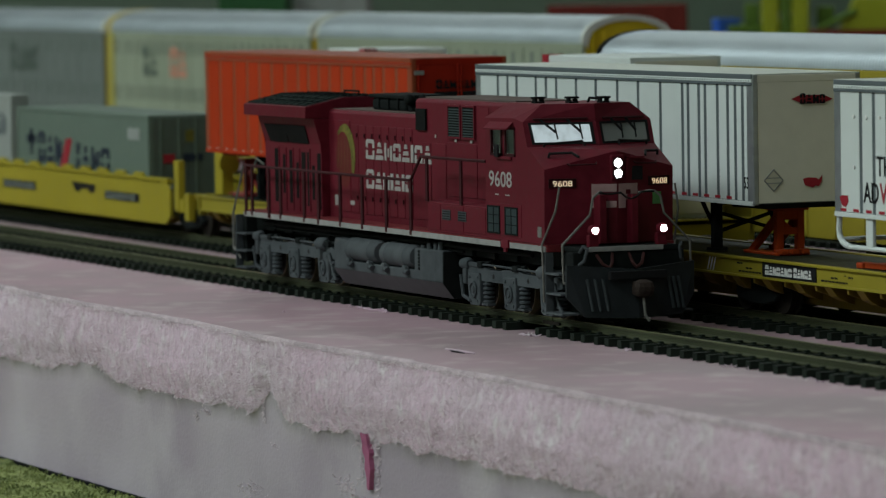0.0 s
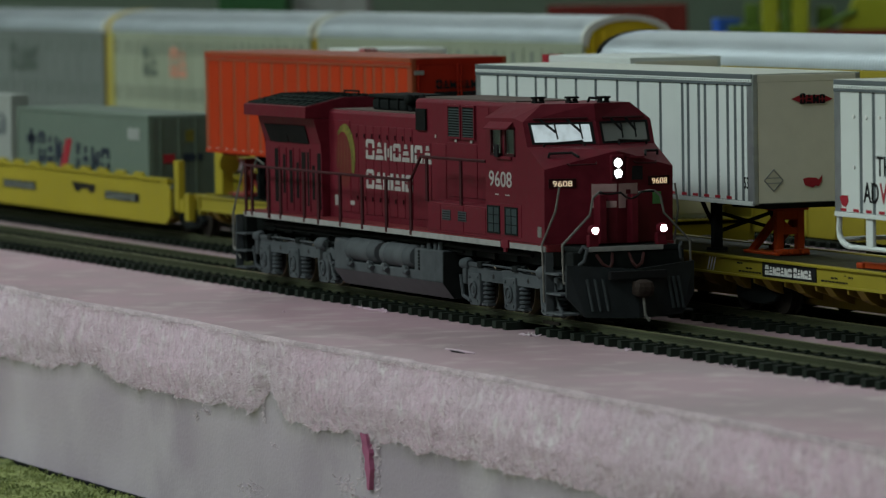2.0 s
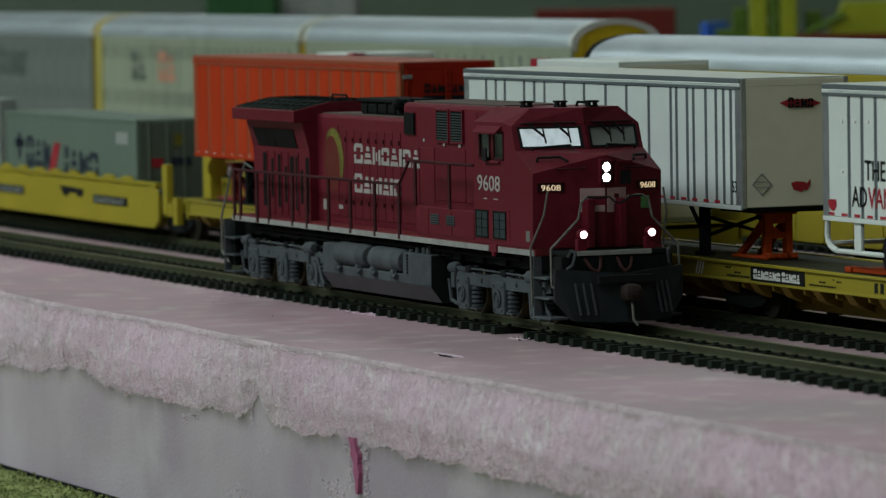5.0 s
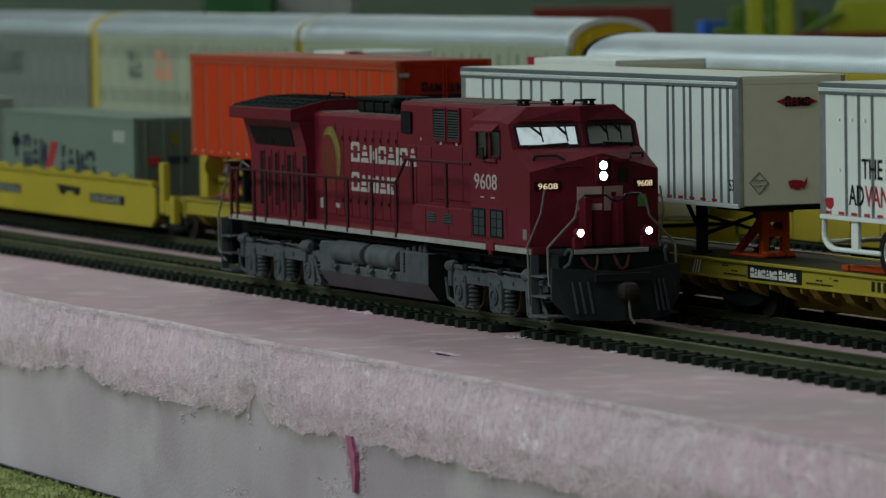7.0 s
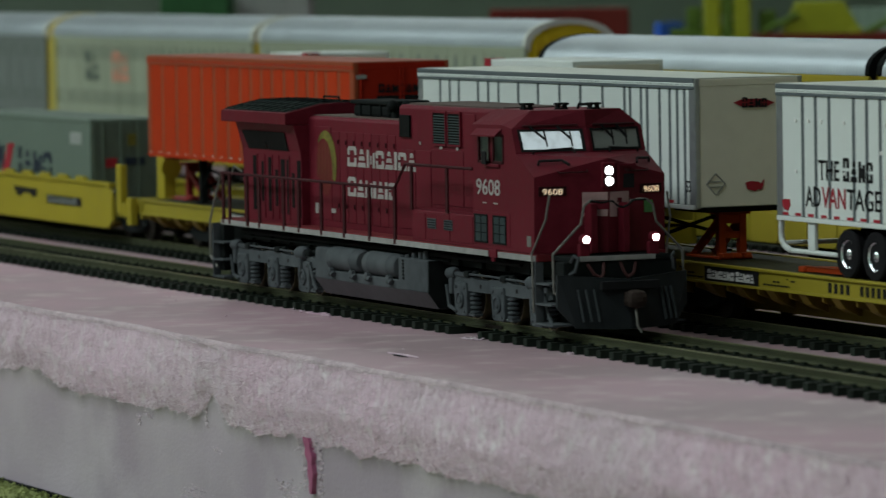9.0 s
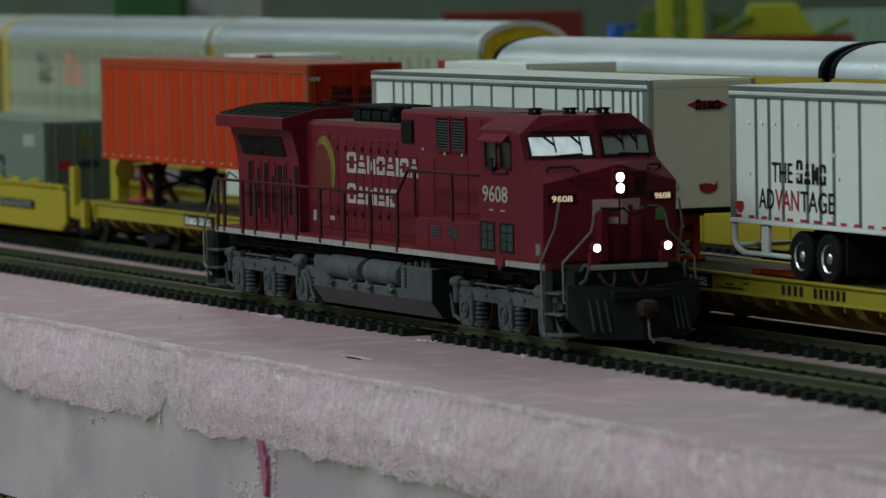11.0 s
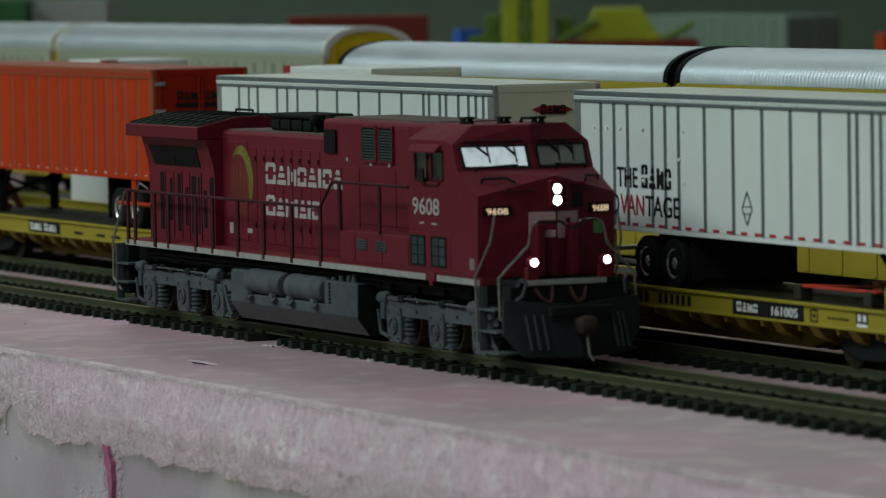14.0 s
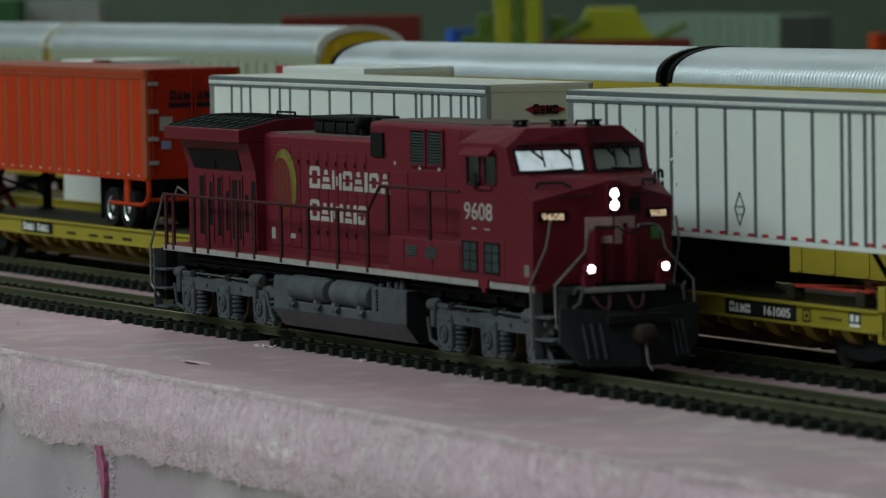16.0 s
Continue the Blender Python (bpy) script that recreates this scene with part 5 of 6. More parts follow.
        cyl(bm, (0, -10.5, 0), (0, 10.5, 0), 1.3, 10)
        w = part("wheelset", bm, AXLE, L, "dirty dark steel wheelset", True)
        for s in (-1, 1):
            part("tread", rev(bm_new(), [(s * 10.52, 5.75), (s * 10.56, 5.95), (s * 10.5, 6.06), (s * 8.1, 6.2), (s * 8.1, 5.75)], (0, 0, 0), "y", 28, False), STEEL, w, "bright worn wheel tread", True)
        w.location = ((x0 + a) * MM, 0, 6.1 * MM)
        wheels.append((w, x0 + a))
    return wheels


locomotive_body()
cab()
ends()
WHEELS = truck(-23.03, 1) + truck(-175.9, 1)


# ---- road trailers ----
def road_wheel(parent, x, y, z, s):
    bm = rev(bm_new(), [(y - s * 3.2, 3.4), (y - s * 3.0, 5.6), (y - s * 2.4, 5.95), (y - s * 0.5, 5.95), (y, 5.5), (y + s * 0.05, 3.6), (y - s * 0.5, 3.4)], (x, 0, z), "y", 26)
    w = part("wheel", bm, TYRE, parent, "black rubber tyre", True)
    bm = rev(bm_new(), [(y - s * 0.7, 3.5), (y - s * 0.2, 3.5), (y - s * 0.3, 3.2), (y - s * 1.2, 2.6), (y - s * 1.3, 1.7), (y - s * 0.5, 1.3), (y - s * 0.2, 0.7), (y - s * 0.2, 0.05)], (x, 0, z), "y", 22)
    part("rim", bm, CHROME, w, "bright metal rim", True)
    bm = bm_new()
    for k in range(8):
        t = k * 0.7854
        cyl(bm, (x + 2.0 * math.cos(t), y - s * 1.2, z + 2.0 * math.sin(t)), (x + 2.0 * math.cos(t), y - s * 0.75, z + 2.0 * math.sin(t)), 0.26, 6)
    part("hub", bm, CHROME, w)


def trailer(x0, x1, yn, seams, nose, label, panel, post, end_mat, roof_mat, z0=26.6, z1=59.6, group="trailers on the flat cars", bars=True, wheels=None, deck=13.7, gap=0.82):
    """Box trailer from x0 to x1 with its near side at yn. nose: +1 or -1, the end with the coupling pin."""
    t = thing("box_trailer", label, "trailer", 0, 0, 0, group)
    W = 29.8
    yf = yn + W
    part("trailer_core", box(bm_new(), x0 + 0.3, x1 - 0.3, yn + 0.1, yf - 0.1, z0 + 0.4, z1 - 0.5), post, t)
    part("roof", box(bm_new(), x0 + 0.1, x1 - 0.1, yn + 0.5, yf - 0.5, z1 - 0.5, z1 - 0.02, 0.15), roof_mat, t, "slightly dull roof sheet")
    cuts = [x0 + 0.9] + list(seams) + [x1 - 0.9]
    for s, y in ((1, yn), (-1, yf)):
        for a, b in zip(cuts, cuts[1:]):
            part("panel", box(bm_new(), a + min(gap, (b - a) * 0.3), b - min(gap, (b - a) * 0.3), y - 0.02 if s > 0 else y - 0.4, y + 0.4 if s > 0 else y + 0.02, z0 + 1.2, z1 - 2.85, 0.06), panel, t)
        y0, y1 = (y - 0.35, y + 0.4) if s > 0 else (y - 0.4, y + 0.35)
        for za, zb, m in ((z1 - 1.30, z1 - 0.12, post), (z1 - 2.20, z1 - 1.36, panel), (z1 - 2.95, z1 - 2.26, post)):
            part("top_rail", box(bm_new(), x0 + 0.2, x1 - 0.2, y0, y1, za, zb, 0.12), m, t, "dull aluminium top rail")
        part("bottom_rail", box(bm_new(), x0 + 0.2, x1 - 0.2, y0, y1, z0, z0 + 1.1, 0.12), panel, t)
        if bars:
            x = x0 + 3
            tape = part("reflector_strip", box(bm_new(), x, x + 2.9, y - 0.1, y + 0.1, z0 + 1.35, z0 + 2.05), RED_BAR, t, "short red reflector strip")
            for k in range(1, int((x1 - x0 - 6) / 6.6)):
                again(tape, k * 6.6)
        bm = bm_new()
        x = x0 + 1.5
        while x < x1 - 1:
            box(bm, x, x + 0.35, y0 - 0.08 if s > 0 else y1 - 0.05, y0 + 0.05 if s > 0 else y1 + 0.08, z1 - 1.9, z1 - 1.65)
            x += 1.4
        part("rivet_strip", bm, SEAM, t)
    for x, sgn in ((x0, -1), (x1, 1)):
        a, b = sorted((x, x - sgn * 0.6))
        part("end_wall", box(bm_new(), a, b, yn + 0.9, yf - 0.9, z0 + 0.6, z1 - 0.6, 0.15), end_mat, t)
        for y in (yn, yf - 1.2):
            part("corner_post", box(bm_new(), min(x, x - sgn * 3.4) - 0.15, max(x, x - sgn * 3.4) + 0.15, y - 0.1, y + 1.5, z0 + 0.2, z1 - 0.15, 0.35), ALU if bars else post, t, "rounded corner post")
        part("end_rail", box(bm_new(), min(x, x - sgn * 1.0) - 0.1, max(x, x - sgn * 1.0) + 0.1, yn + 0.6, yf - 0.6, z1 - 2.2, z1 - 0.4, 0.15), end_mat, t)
    yc = (yn + yf) / 2
    # running gear at the tail, landing legs near the nose
    tail = x0 if nose > 0 else x1
    front = x1 if nose > 0 else x0
    zc = deck + 5.95
    for d in (wheels or (34.5, 48.0)):
        xw = tail + nose * d
        part("axle", cyl(bm_new(), (xw, yn + 3, zc), (xw, yf - 3, zc), 0.9, 10), GRIME, t)
        for s, y in ((-1, yn + 0.6), (1, yf - 0.6)):
            road_wheel(t, xw, y, zc, s)
            road_wheel(t, xw, y - s * 4.0, zc, s)
    wc = tail + nose * sum(wheels or (34.5, 48.0)) / 2
    part("suspension", box(bm_new(), wc - 14, wc + 14, yn + 8, yf - 8, zc + 1, z0 + 0.6, 0.5), GRIME, t)
    part("mud_flap", box(bm_new(), wc + nose * 15.5 - 0.3, wc + nose * 15.5 + 0.3, yn + 1, yf - 1, zc - 3.5, z0), GRIME, t)
    lx = front - nose * 34.0
    for y in (yn + 6, yf - 6):
        bm = box(bm_new(), lx - 1.2, lx + 1.2, y - 1.2, y + 1.2, deck + 1.0, z0 + 0.5, 0.2)
        box(bm, lx - 2.2, lx + 2.2, y - 2, y + 2, deck + 0.4, deck + 1.1, 0.2)
        tube(bm, [(lx, y, deck + 5), (lx - nose * 9, y, z0)], 0.6)
        tube(bm, [(lx, y, z0 - 1), (lx + nose * 8, y, z0)], 0.5)
        part("landing_leg", bm, GRIME, t, "black landing leg")
    bm = tube(bm_new(), [(lx, yn + 6, z0 - 3), (lx, yf - 6, deck + 5)], 0.5)
    tube(bm, [(lx, yf - 6, z0 - 3), (lx, yn + 6, deck + 5)], 0.5)
    part("leg_brace", bm, GRIME, t)
    kx = front - nose * 12
    part("pin_plate", box(bm_new(), kx - 9, kx + 9, yn + 4, yf - 4, z0 - 1.0, z0 + 0.5, 0.2), GRIME, t)
    # bumper guard at the tail
    bm = bm_new()
    for y in (yn + 0.8, yf - 0.8):
        tube(bm, [(tail + nose * 0.8, y, z0 + 0.8), (tail + nose * 0.4, y, z0 - 3.4), (tail + nose * 0.8, y, z0 - 4.8), (tail + nose * 2.0, y, z0 - 6.0), (tail + nose * 3.8, y, z0 - 6.8), (tail + nose * 6.0, y, z0 - 7.2)], 0.75, 8)
    for y in (yn + 0.8, yf - 0.8):
        tube(bm, [(tail + nose * 6.0, y, z0 - 7.2), (tail + nose * 30.0, y, z0 - 7.2)], 0.6, 8)
        box(bm, tail + nose * 17.0 - 1.8, tail + nose * 17.0 + 1.8, y - 0.5, y + 0.5, z0 - 6.9, z0 + 0.3, 0.2)
    tube(bm, [(tail + nose * 1.0, yn + 0.8, z0 - 5.6), (tail + nose * 1.0, yf - 0.8, z0 - 5.6)], 0.6, 6)
    part("bumper_guard", bm, panel, t, "rounded tail bumper guard")
    return t


DART_SEAMS = [-152.4, -145.6, -139.3, -126.0, -119.1, -112.2, -99.0, -86.1, -72.3, -59.2, -45.5, -32.2, -28.8, -22.4, -18.7, -11.5, -5.6, -1.3, 2.9]
grey_trailer = trailer(-168.0, 8.8, 38.0, DART_SEAMS, 1, "white box trailer with warm white nose on a hitch stand", TRAIL, SEAM, TRAIL_END, TRAIL_ROOF, 26.9, 59.9)
ADV_SEAMS = [67.0, 73.7, 80.6, 92.9, 99.4, 106.0, 118.6, 132.1, 145.7, 158.6, 171.7, 184.5, 187.9, 194.4, 198.0, 208.0, 218.0]
white_trailer = trailer(53.3, 230.0, 38.0, ADV_SEAMS, 1, "white sheet-post box trailer with dark slogan, tyres on the flat car", TRAIL, SEAM, TRAIL_END, TRAIL_ROOF, 26.4, 59.4)
RED_SEAMS = [-216.0 - k for k in (12, 22, 30, 37, 46, 56, 66, 75, 84, 93, 104, 116, 127, 138, 150, 163)][::-1]
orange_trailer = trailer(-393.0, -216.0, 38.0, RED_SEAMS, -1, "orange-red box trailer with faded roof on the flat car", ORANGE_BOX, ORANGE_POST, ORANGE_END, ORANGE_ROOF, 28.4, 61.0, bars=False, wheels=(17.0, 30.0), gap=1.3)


def trailer_marks():
    T1, T2, T3 = grey_trailer, white_trailer, orange_trailer
    # nose of the grey trailer: dark red-edged mark, map, diamond
    x = 9.0
    part("logo_flash", prism(bm_new(), [(48.6, 53.4), (51.0, 54.3), (57.5, 54.3), (60.2, 53.2), (57.5, 52.2), (51.0, 52.4)], x, x + 0.1, "x"), PRINT_RED, T1, "red pointed logo shape")
    mark_row("logo_block", BLACK, T1, "black plain logo blocks", [1.5, 1.6, 1.6, 1.5], 2.3, 0.25, "end", x + 0.15, 51.0, 52.1)
    part("map_shape", prism(bm_new(), [(51.6, 33.3), (53.0, 33.7), (55.4, 33.5), (56.0, 33.0), (57.0, 34.2), (56.8, 32.6), (56.0, 31.4), (55.2, 31.6), (54.4, 31.1), (52.2, 31.7)], x, x + 0.12, "x"), PRINT_RED, T1, "small dark red map shape")
    bm = bm_new()
    for a, b in (((40.9, 33.2), (43.5, 35.9)), ((43.5, 35.9), (46.1, 33.2)), ((46.1, 33.2), (43.5, 30.5)), ((43.5, 30.5), (40.9, 33.2)), ((41.5, 32.5), (45.5, 32.5)), ((41.4, 33.8), (45.6, 33.8))):
        tube(bm, [(x + 0.05, *a), (x + 0.05, *b)], 0.16, 4)
    part("placard_diamond", bm, ALU, T1, "grey diamond outline")
    part("patch", box(bm_new(), x, x + 0.08, 64.0, 66.2, 35.0, 38.0), TRAIL, T1)
    lettering("number", "53", 3.0, BLACK, T1, on_side(3.4, 37.9, 31.2), 0.7, 0.02)
    # slogan on the white trailer
    y = 37.9
    lettering("slogan", "THE", 4.9, BLACK, T2, on_side(75.2, y, 36.8), bold=0.06, span=10.4)
    mark_row("slogan_block", BLACK, T2, "black plain logo marks", [3.0, 3.2, 3.2, 3.0], 4.9, 0.75, "side", 87.6, y + 0.05, 36.8)
    lettering("slogan", "AD", 5.0, BLACK, T2, on_side(68.4, y, 30.3), bold=0.06, span=7.7)
    lettering("slogan", "VAN", 5.0, PRINT_RED, T2, on_side(76.7, y, 30.3), bold=0.06, span=12.0)
    lettering("slogan", "TAGE", 5.0, BLACK, T2, on_side(89.4, y, 30.3), bold=0.06, span=16.8)
    bm = bm_new()
    for a, b in (((138.6, 37.6), (136.3, 33.8)), ((138.6, 37.6), (140.9, 33.8)), ((136.3, 33.8), (138.6, 30.0)), ((140.9, 33.8), (138.6, 30.0)), ((136.6, 34.3), (140.6, 34.3)), ((137.0, 32.6), (140.2, 32.6))):
        tube(bm, [(a[0], y, a[1]), (b[0], y, b[1])], 0.17, 4)
    part("placard_diamond", bm, SEAM, T2, "grey diamond outline")
    part("map_shape", prism(bm_new(), [(56.0, 31.2), (57.5, 31.6), (60.2, 31.6), (60.4, 30.0), (59.0, 28.8), (57.6, 29.0), (56.6, 29.8)], y - 0.06, y + 0.06, "y"), PRINT_RED, T2, "small dark red map shape")
    bm = bm_new()
    for sx, sz in ((63.8, 50.6), (70.4, 50.6), (77.0, 50.6), (88.5, 50.6), (108.5, 50.6), (63.8, 38.5), (108.5, 38.5), (88.5, 38.6), (106.6, 44.0)):
        cyl(bm, (sx, y - 0.25, sz), (sx, y + 0.1, sz), 0.45, 8)
    part("marker_lamp", bm, WHITE, T2, "small white round markers")
    # doors of the orange trailer
    xe = -215.8
    bm = bm_new()
    for yy in (40.0, 52.4, 53.4, 65.6):
        cyl(bm, (xe + 0.3, yy, 30.0), (xe + 0.3, yy, 59.0), 0.3, 6)
    part("lock_rod", bm, ORANGE_END, T3)
    for z in (33.0, 40.0, 48.0, 56.0):
        part("hinge", box(bm_new(), xe, xe + 0.6, 38.6, 41.6, z, z + 1.2, 0.1), ALU, T3, "pale door hinge")
        part("hinge", box(bm_new(), xe, xe + 0.6, 64.2, 67.2, z, z + 1.2, 0.1), ALU, T3, "pale door hinge")
    mark_row("logo_block", BLACK, T3, "black plain logo blocks", [1.9] * 9, 2.4, 0.3, "end", xe + 0.1, 45.5, 51.8)
    part("logo_bar", box(bm_new(), xe, xe + 0.15, 45.0, 66.0, 49.6, 51.0), BLACK, T3, "black bar of small print")
    part("placard_patch", box(bm_new(), xe, xe + 0.12, 42.2, 46.2, 43.0, 47.0), ALU, T3)
    part("placard_patch", box(bm_new(), xe, xe + 0.12, 42.6, 45.6, 37.6, 40.0), mat("bluish_patch", (0.20, 0.22, 0.36), 0.5, var=0.3, scale=500), T3)
    bm = bm_new()
    for sx in np.arange(-390, -220, 8.0):
        box(bm, sx, sx + 0.7, 37.7, 37.8, 29.6, 30.1)
    part("marker_lamp", bm, WHITE, T3)


trailer_marks()


# ---- flat cars ----
def freight_truck(parent, x, y):
    for s in (-1, 1):
        bm = prism(bm_new(), [(x - 12, 5.0), (x - 9, 7.0), (x - 4, 8.4), (x + 4, 8.4), (x + 9, 7.0), (x + 12, 5.0), (x + 10, 3.4), (x + 4, 2.4), (x - 4, 2.4), (x - 10, 3.4)], y + s * 11.2 - 0.8, y + s * 11.2 + 0.8, "y", 0.3)
        part("truck_frame", bm, GRIME, parent, "black cast truck frame")
    for dx in (-10.5, 10.5):
        bm = bm_new()
        for s in (-1, 1):
            rev(bm, [(s * 10.0, 1.2), (s * 9.6, 4.2), (s * 9.9, 5.2), (s * 7.8, 5.3), (s * 7.5, 5.9), (s * 7.2, 5.9), (s * 7.2, 1.2)], (x + dx, y, 5.3), "y", 20)
        cyl(bm, (x + dx, y - 10, 5.3), (x + dx, y + 10, 5.3), 1.0, 8)
        part("wheelset", bm, AXLE, parent, "dark metal wheelset", True)
    part("truck_bolster", box(bm_new(), x - 3, x + 3, y - 11, y + 11, 5.5, 8.2, 0.3), GRIME, parent)


def flat_car(x0, x1, y, label, trucks, marks=None, fish=True):
    c = thing("flat_car", label, "railway flat car", 0, 0, 0, "yellow flat cars")
    hw = 15.8
    part("deck", box(bm_new(), x0, x1, y - hw + 0.8, y + hw - 0.8, 12.6, 13.7), DECK, c, "dark worn deck, olive shade put into its colour")
    for s in (-1, 1):
        ys = y + s * hw
        a, b = sorted((ys, ys - s * 1.8))
        part("sill_flange", box(bm_new(), x0, x1, a, b, 13.4, 14.05, 0.12), YELLOW, c)
        part("sill_web", box(bm_new(), x0, x1, min(ys - s * 0.7, ys - s * 1.3), max(ys - s * 0.7, ys - s * 1.3), 9.5, 13.5), YELLOW, c, "yellow side sill")
        part("sill_flange", box(bm_new(), x0, x1, a, b, 9.05, 9.65, 0.12), YELLOW, c)
        x = x0 + 8
        while x < x1 - 6:
            part("cross_bearer", prism(bm_new(), [(y + s * 3, 3.2), (y + s * 3, 9.2), (ys - s * 0.4, 9.2), (ys - s * 0.6, 7.8)], x, x + 0.9, "x"), YELLOW_DIRTY, c)
            part("deck_bracket", prism(bm_new(), [(ys - s * 0.2, 9.1), (ys - s * 4, 9.1), (ys - s * 4.5, 5.4), (ys - s * 2.0, 6.6)], x + 5, x + 9, "x"), YELLOW_DIRTY, c)
            x += 17.0
    if fish:
        m0, m1 = x0 + 55, x1 - 55
        part("centre_sill", prism(bm_new(), [(x0 + 4, 12.6), (x1 - 4, 12.6), (x1 - 4, 8.2), (m1 + 14, 6.4), (m1, 2.6), (m0, 2.6), (m0 - 14, 6.4), (x0 + 4, 8.2)], y - 5, y + 5, "y", 0.2), YELLOW_DIRTY, c, "brownish yellow fish-belly centre sill")
    for k, (a, b) in enumerate(((x0, x0 + 1.5), (x1 - 1.5, x1))):
        part("end_sill", box(bm_new(), a, b, y - hw, y + hw, 7.6, 14.2, 0.2), YELLOW, c)
        xe = x0 if k == 0 else x1
        g = -1 if k == 0 else 1
        bm = box(bm_new(), min(xe, xe + g * 7), max(xe, xe + g * 7), y - 1.5, y + 1.5, 7.0, 9.6, 0.4)
        part("coupler", bm, RUST, c)
    for x in trucks:
        freight_truck(c, x, y)
    for a, b, fn in (marks or ()):
        part("sill_plate", box(bm_new(), a, b, y - hw + 0.45, y - hw + 0.75, 9.7, 13.3), BLACK, c, "black lettered sill plate")
        fn(c, a, b, y - hw + 0.4)
    return c


def tt_plate(c, a, b, y):
    # company words, drawn as plain upright blocks
    mark_row("plate_block", WHITE, c, "", [1.75] * 7, 2.1, 0.38, "side", a + 1.9, y, 10.3)
    mark_row("plate_block", WHITE, c, "", [1.6] * 5, 2.1, 0.38, "side", a + 17.6, y, 10.3)


def ttex_plate(c, a, b, y):
    mark_row("plate_block", WHITE, c, "", [1.95] * 4, 2.0, 0.55, "side", a + 2.3, y, 10.5)
    lettering("number", "161005", 2.1, WHITE, c, on_side(a + 18.2, y, 10.45), bold=0.03, span=11.8)


def long_plate(c, a, b, y):
    mark_row("plate_block", WHITE, c, "", [1.5] * 5, 2.0, 0.5, "side", a + 1.6, y, 10.4)
    mark_row("plate_block", WHITE, c, "", [1.5] * 5, 2.0, 0.5, "side", a + 13.6, y, 10.4)


FLAT_B = flat_car(-118.0, 204.0, 52.8, "long yellow flat car carrying white trailers", (-78.0, 4.0, 188.0), [(14.2, 43.6, tt_plate), (132.0, 164.3, ttex_plate)])
FLAT_A = flat_car(-400.0, -123.0, 52.8, "yellow flat car carrying an orange trailer", (-352.0, -160.0), [(-318.0, -292.0, long_plate)])


def flat_marks():
    y = 52.8 - 15.8 + 0.66
    for x0, n, p in ((80.0, 4, 3.0), (96.0, 6, 2.8)):
        bar = part("car_name_bar", box(bm_new(), x0, x0 + 1.6, y - 0.06, y + 0.06, 10.2, 12.6), BLACK, FLAT_B, "black plain mark")
        for k in range(1, n):
            again(bar, k * p)
    for x0, w, z in ((-0.5, 3.0, 12.2), (0.4, 12.6, 10.2), (4.6, 3.6, 11.1), (46.0, 14.0, 10.2), (51.2, 3.6, 11.1), (58.6, 0.4, 12.0), (60.4, 2.4, 11.6), (175.0, 9.5, 11.0)):
        x = x0
        while x < x0 + w - 0.3:
            part("small_print_bar", box(bm_new(), x, min(x0 + w, x + 1.5), y - 0.05, y + 0.05, z, z + 0.42), BLACK, FLAT_B)
            x += 1.9
    for u0, u1, v0, v1 in ((167.2, 167.6, 9.9, 12.8), (170.2, 170.6, 9.9, 12.8), (167.6, 170.2, 12.4, 12.8), (167.6, 170.2, 9.9, 10.3), (168.4, 169.4, 10.9, 11.8)):
        part("stencil_bar", box(bm_new(), u0, u1, y - 0.05, y + 0.05, v0, v1), BLACK, FLAT_B)
    for x0 in (-280, -262, -250, -235):
        part("small_print_bar", box(bm_new(), x0, x0 + 7, y - 0.05, y + 0.05, 10.4, 11.2), BLACK, FLAT_A)
    bm = bm_new()
    for k in range(3):
        solid(bm, [(-18.0 + k * 1.6, y - 0.05, 9.8), (-17.2 + k * 1.6, y - 0.05, 9.8), (-15.6 + k * 1.6, y - 0.05, 13.2), (-16.4 + k * 1.6, y - 0.05, 13.2)], [(0, 1, 2, 3)])
    part("white_slash", bm, WHITE, FLAT_B)
    part("dark_plate", box(bm_new(), 187.4, 192.4, y - 0.08, y + 0.05, 10.6, 13.1), NAVY, FLAT_B, "small blue and white plate")
    part("small_print_bar", box(bm_new(), 187.8, 192.2, y - 0.12, y, 10.0, 10.7), WHITE, FLAT_B)
    for u in (188.2, 190.4):
        part("plate_mark", box(bm_new(), u, u + 1.3, y - 0.12, y, 11.2, 12.7), WHITE, FLAT_B)
    part("end_post", box(bm_new(), 200.6, 204.0, 37.0, 39.6, 7.0, 19.4, 0.3), YELLOW, FLAT_B, "yellow end post")


flat_marks()


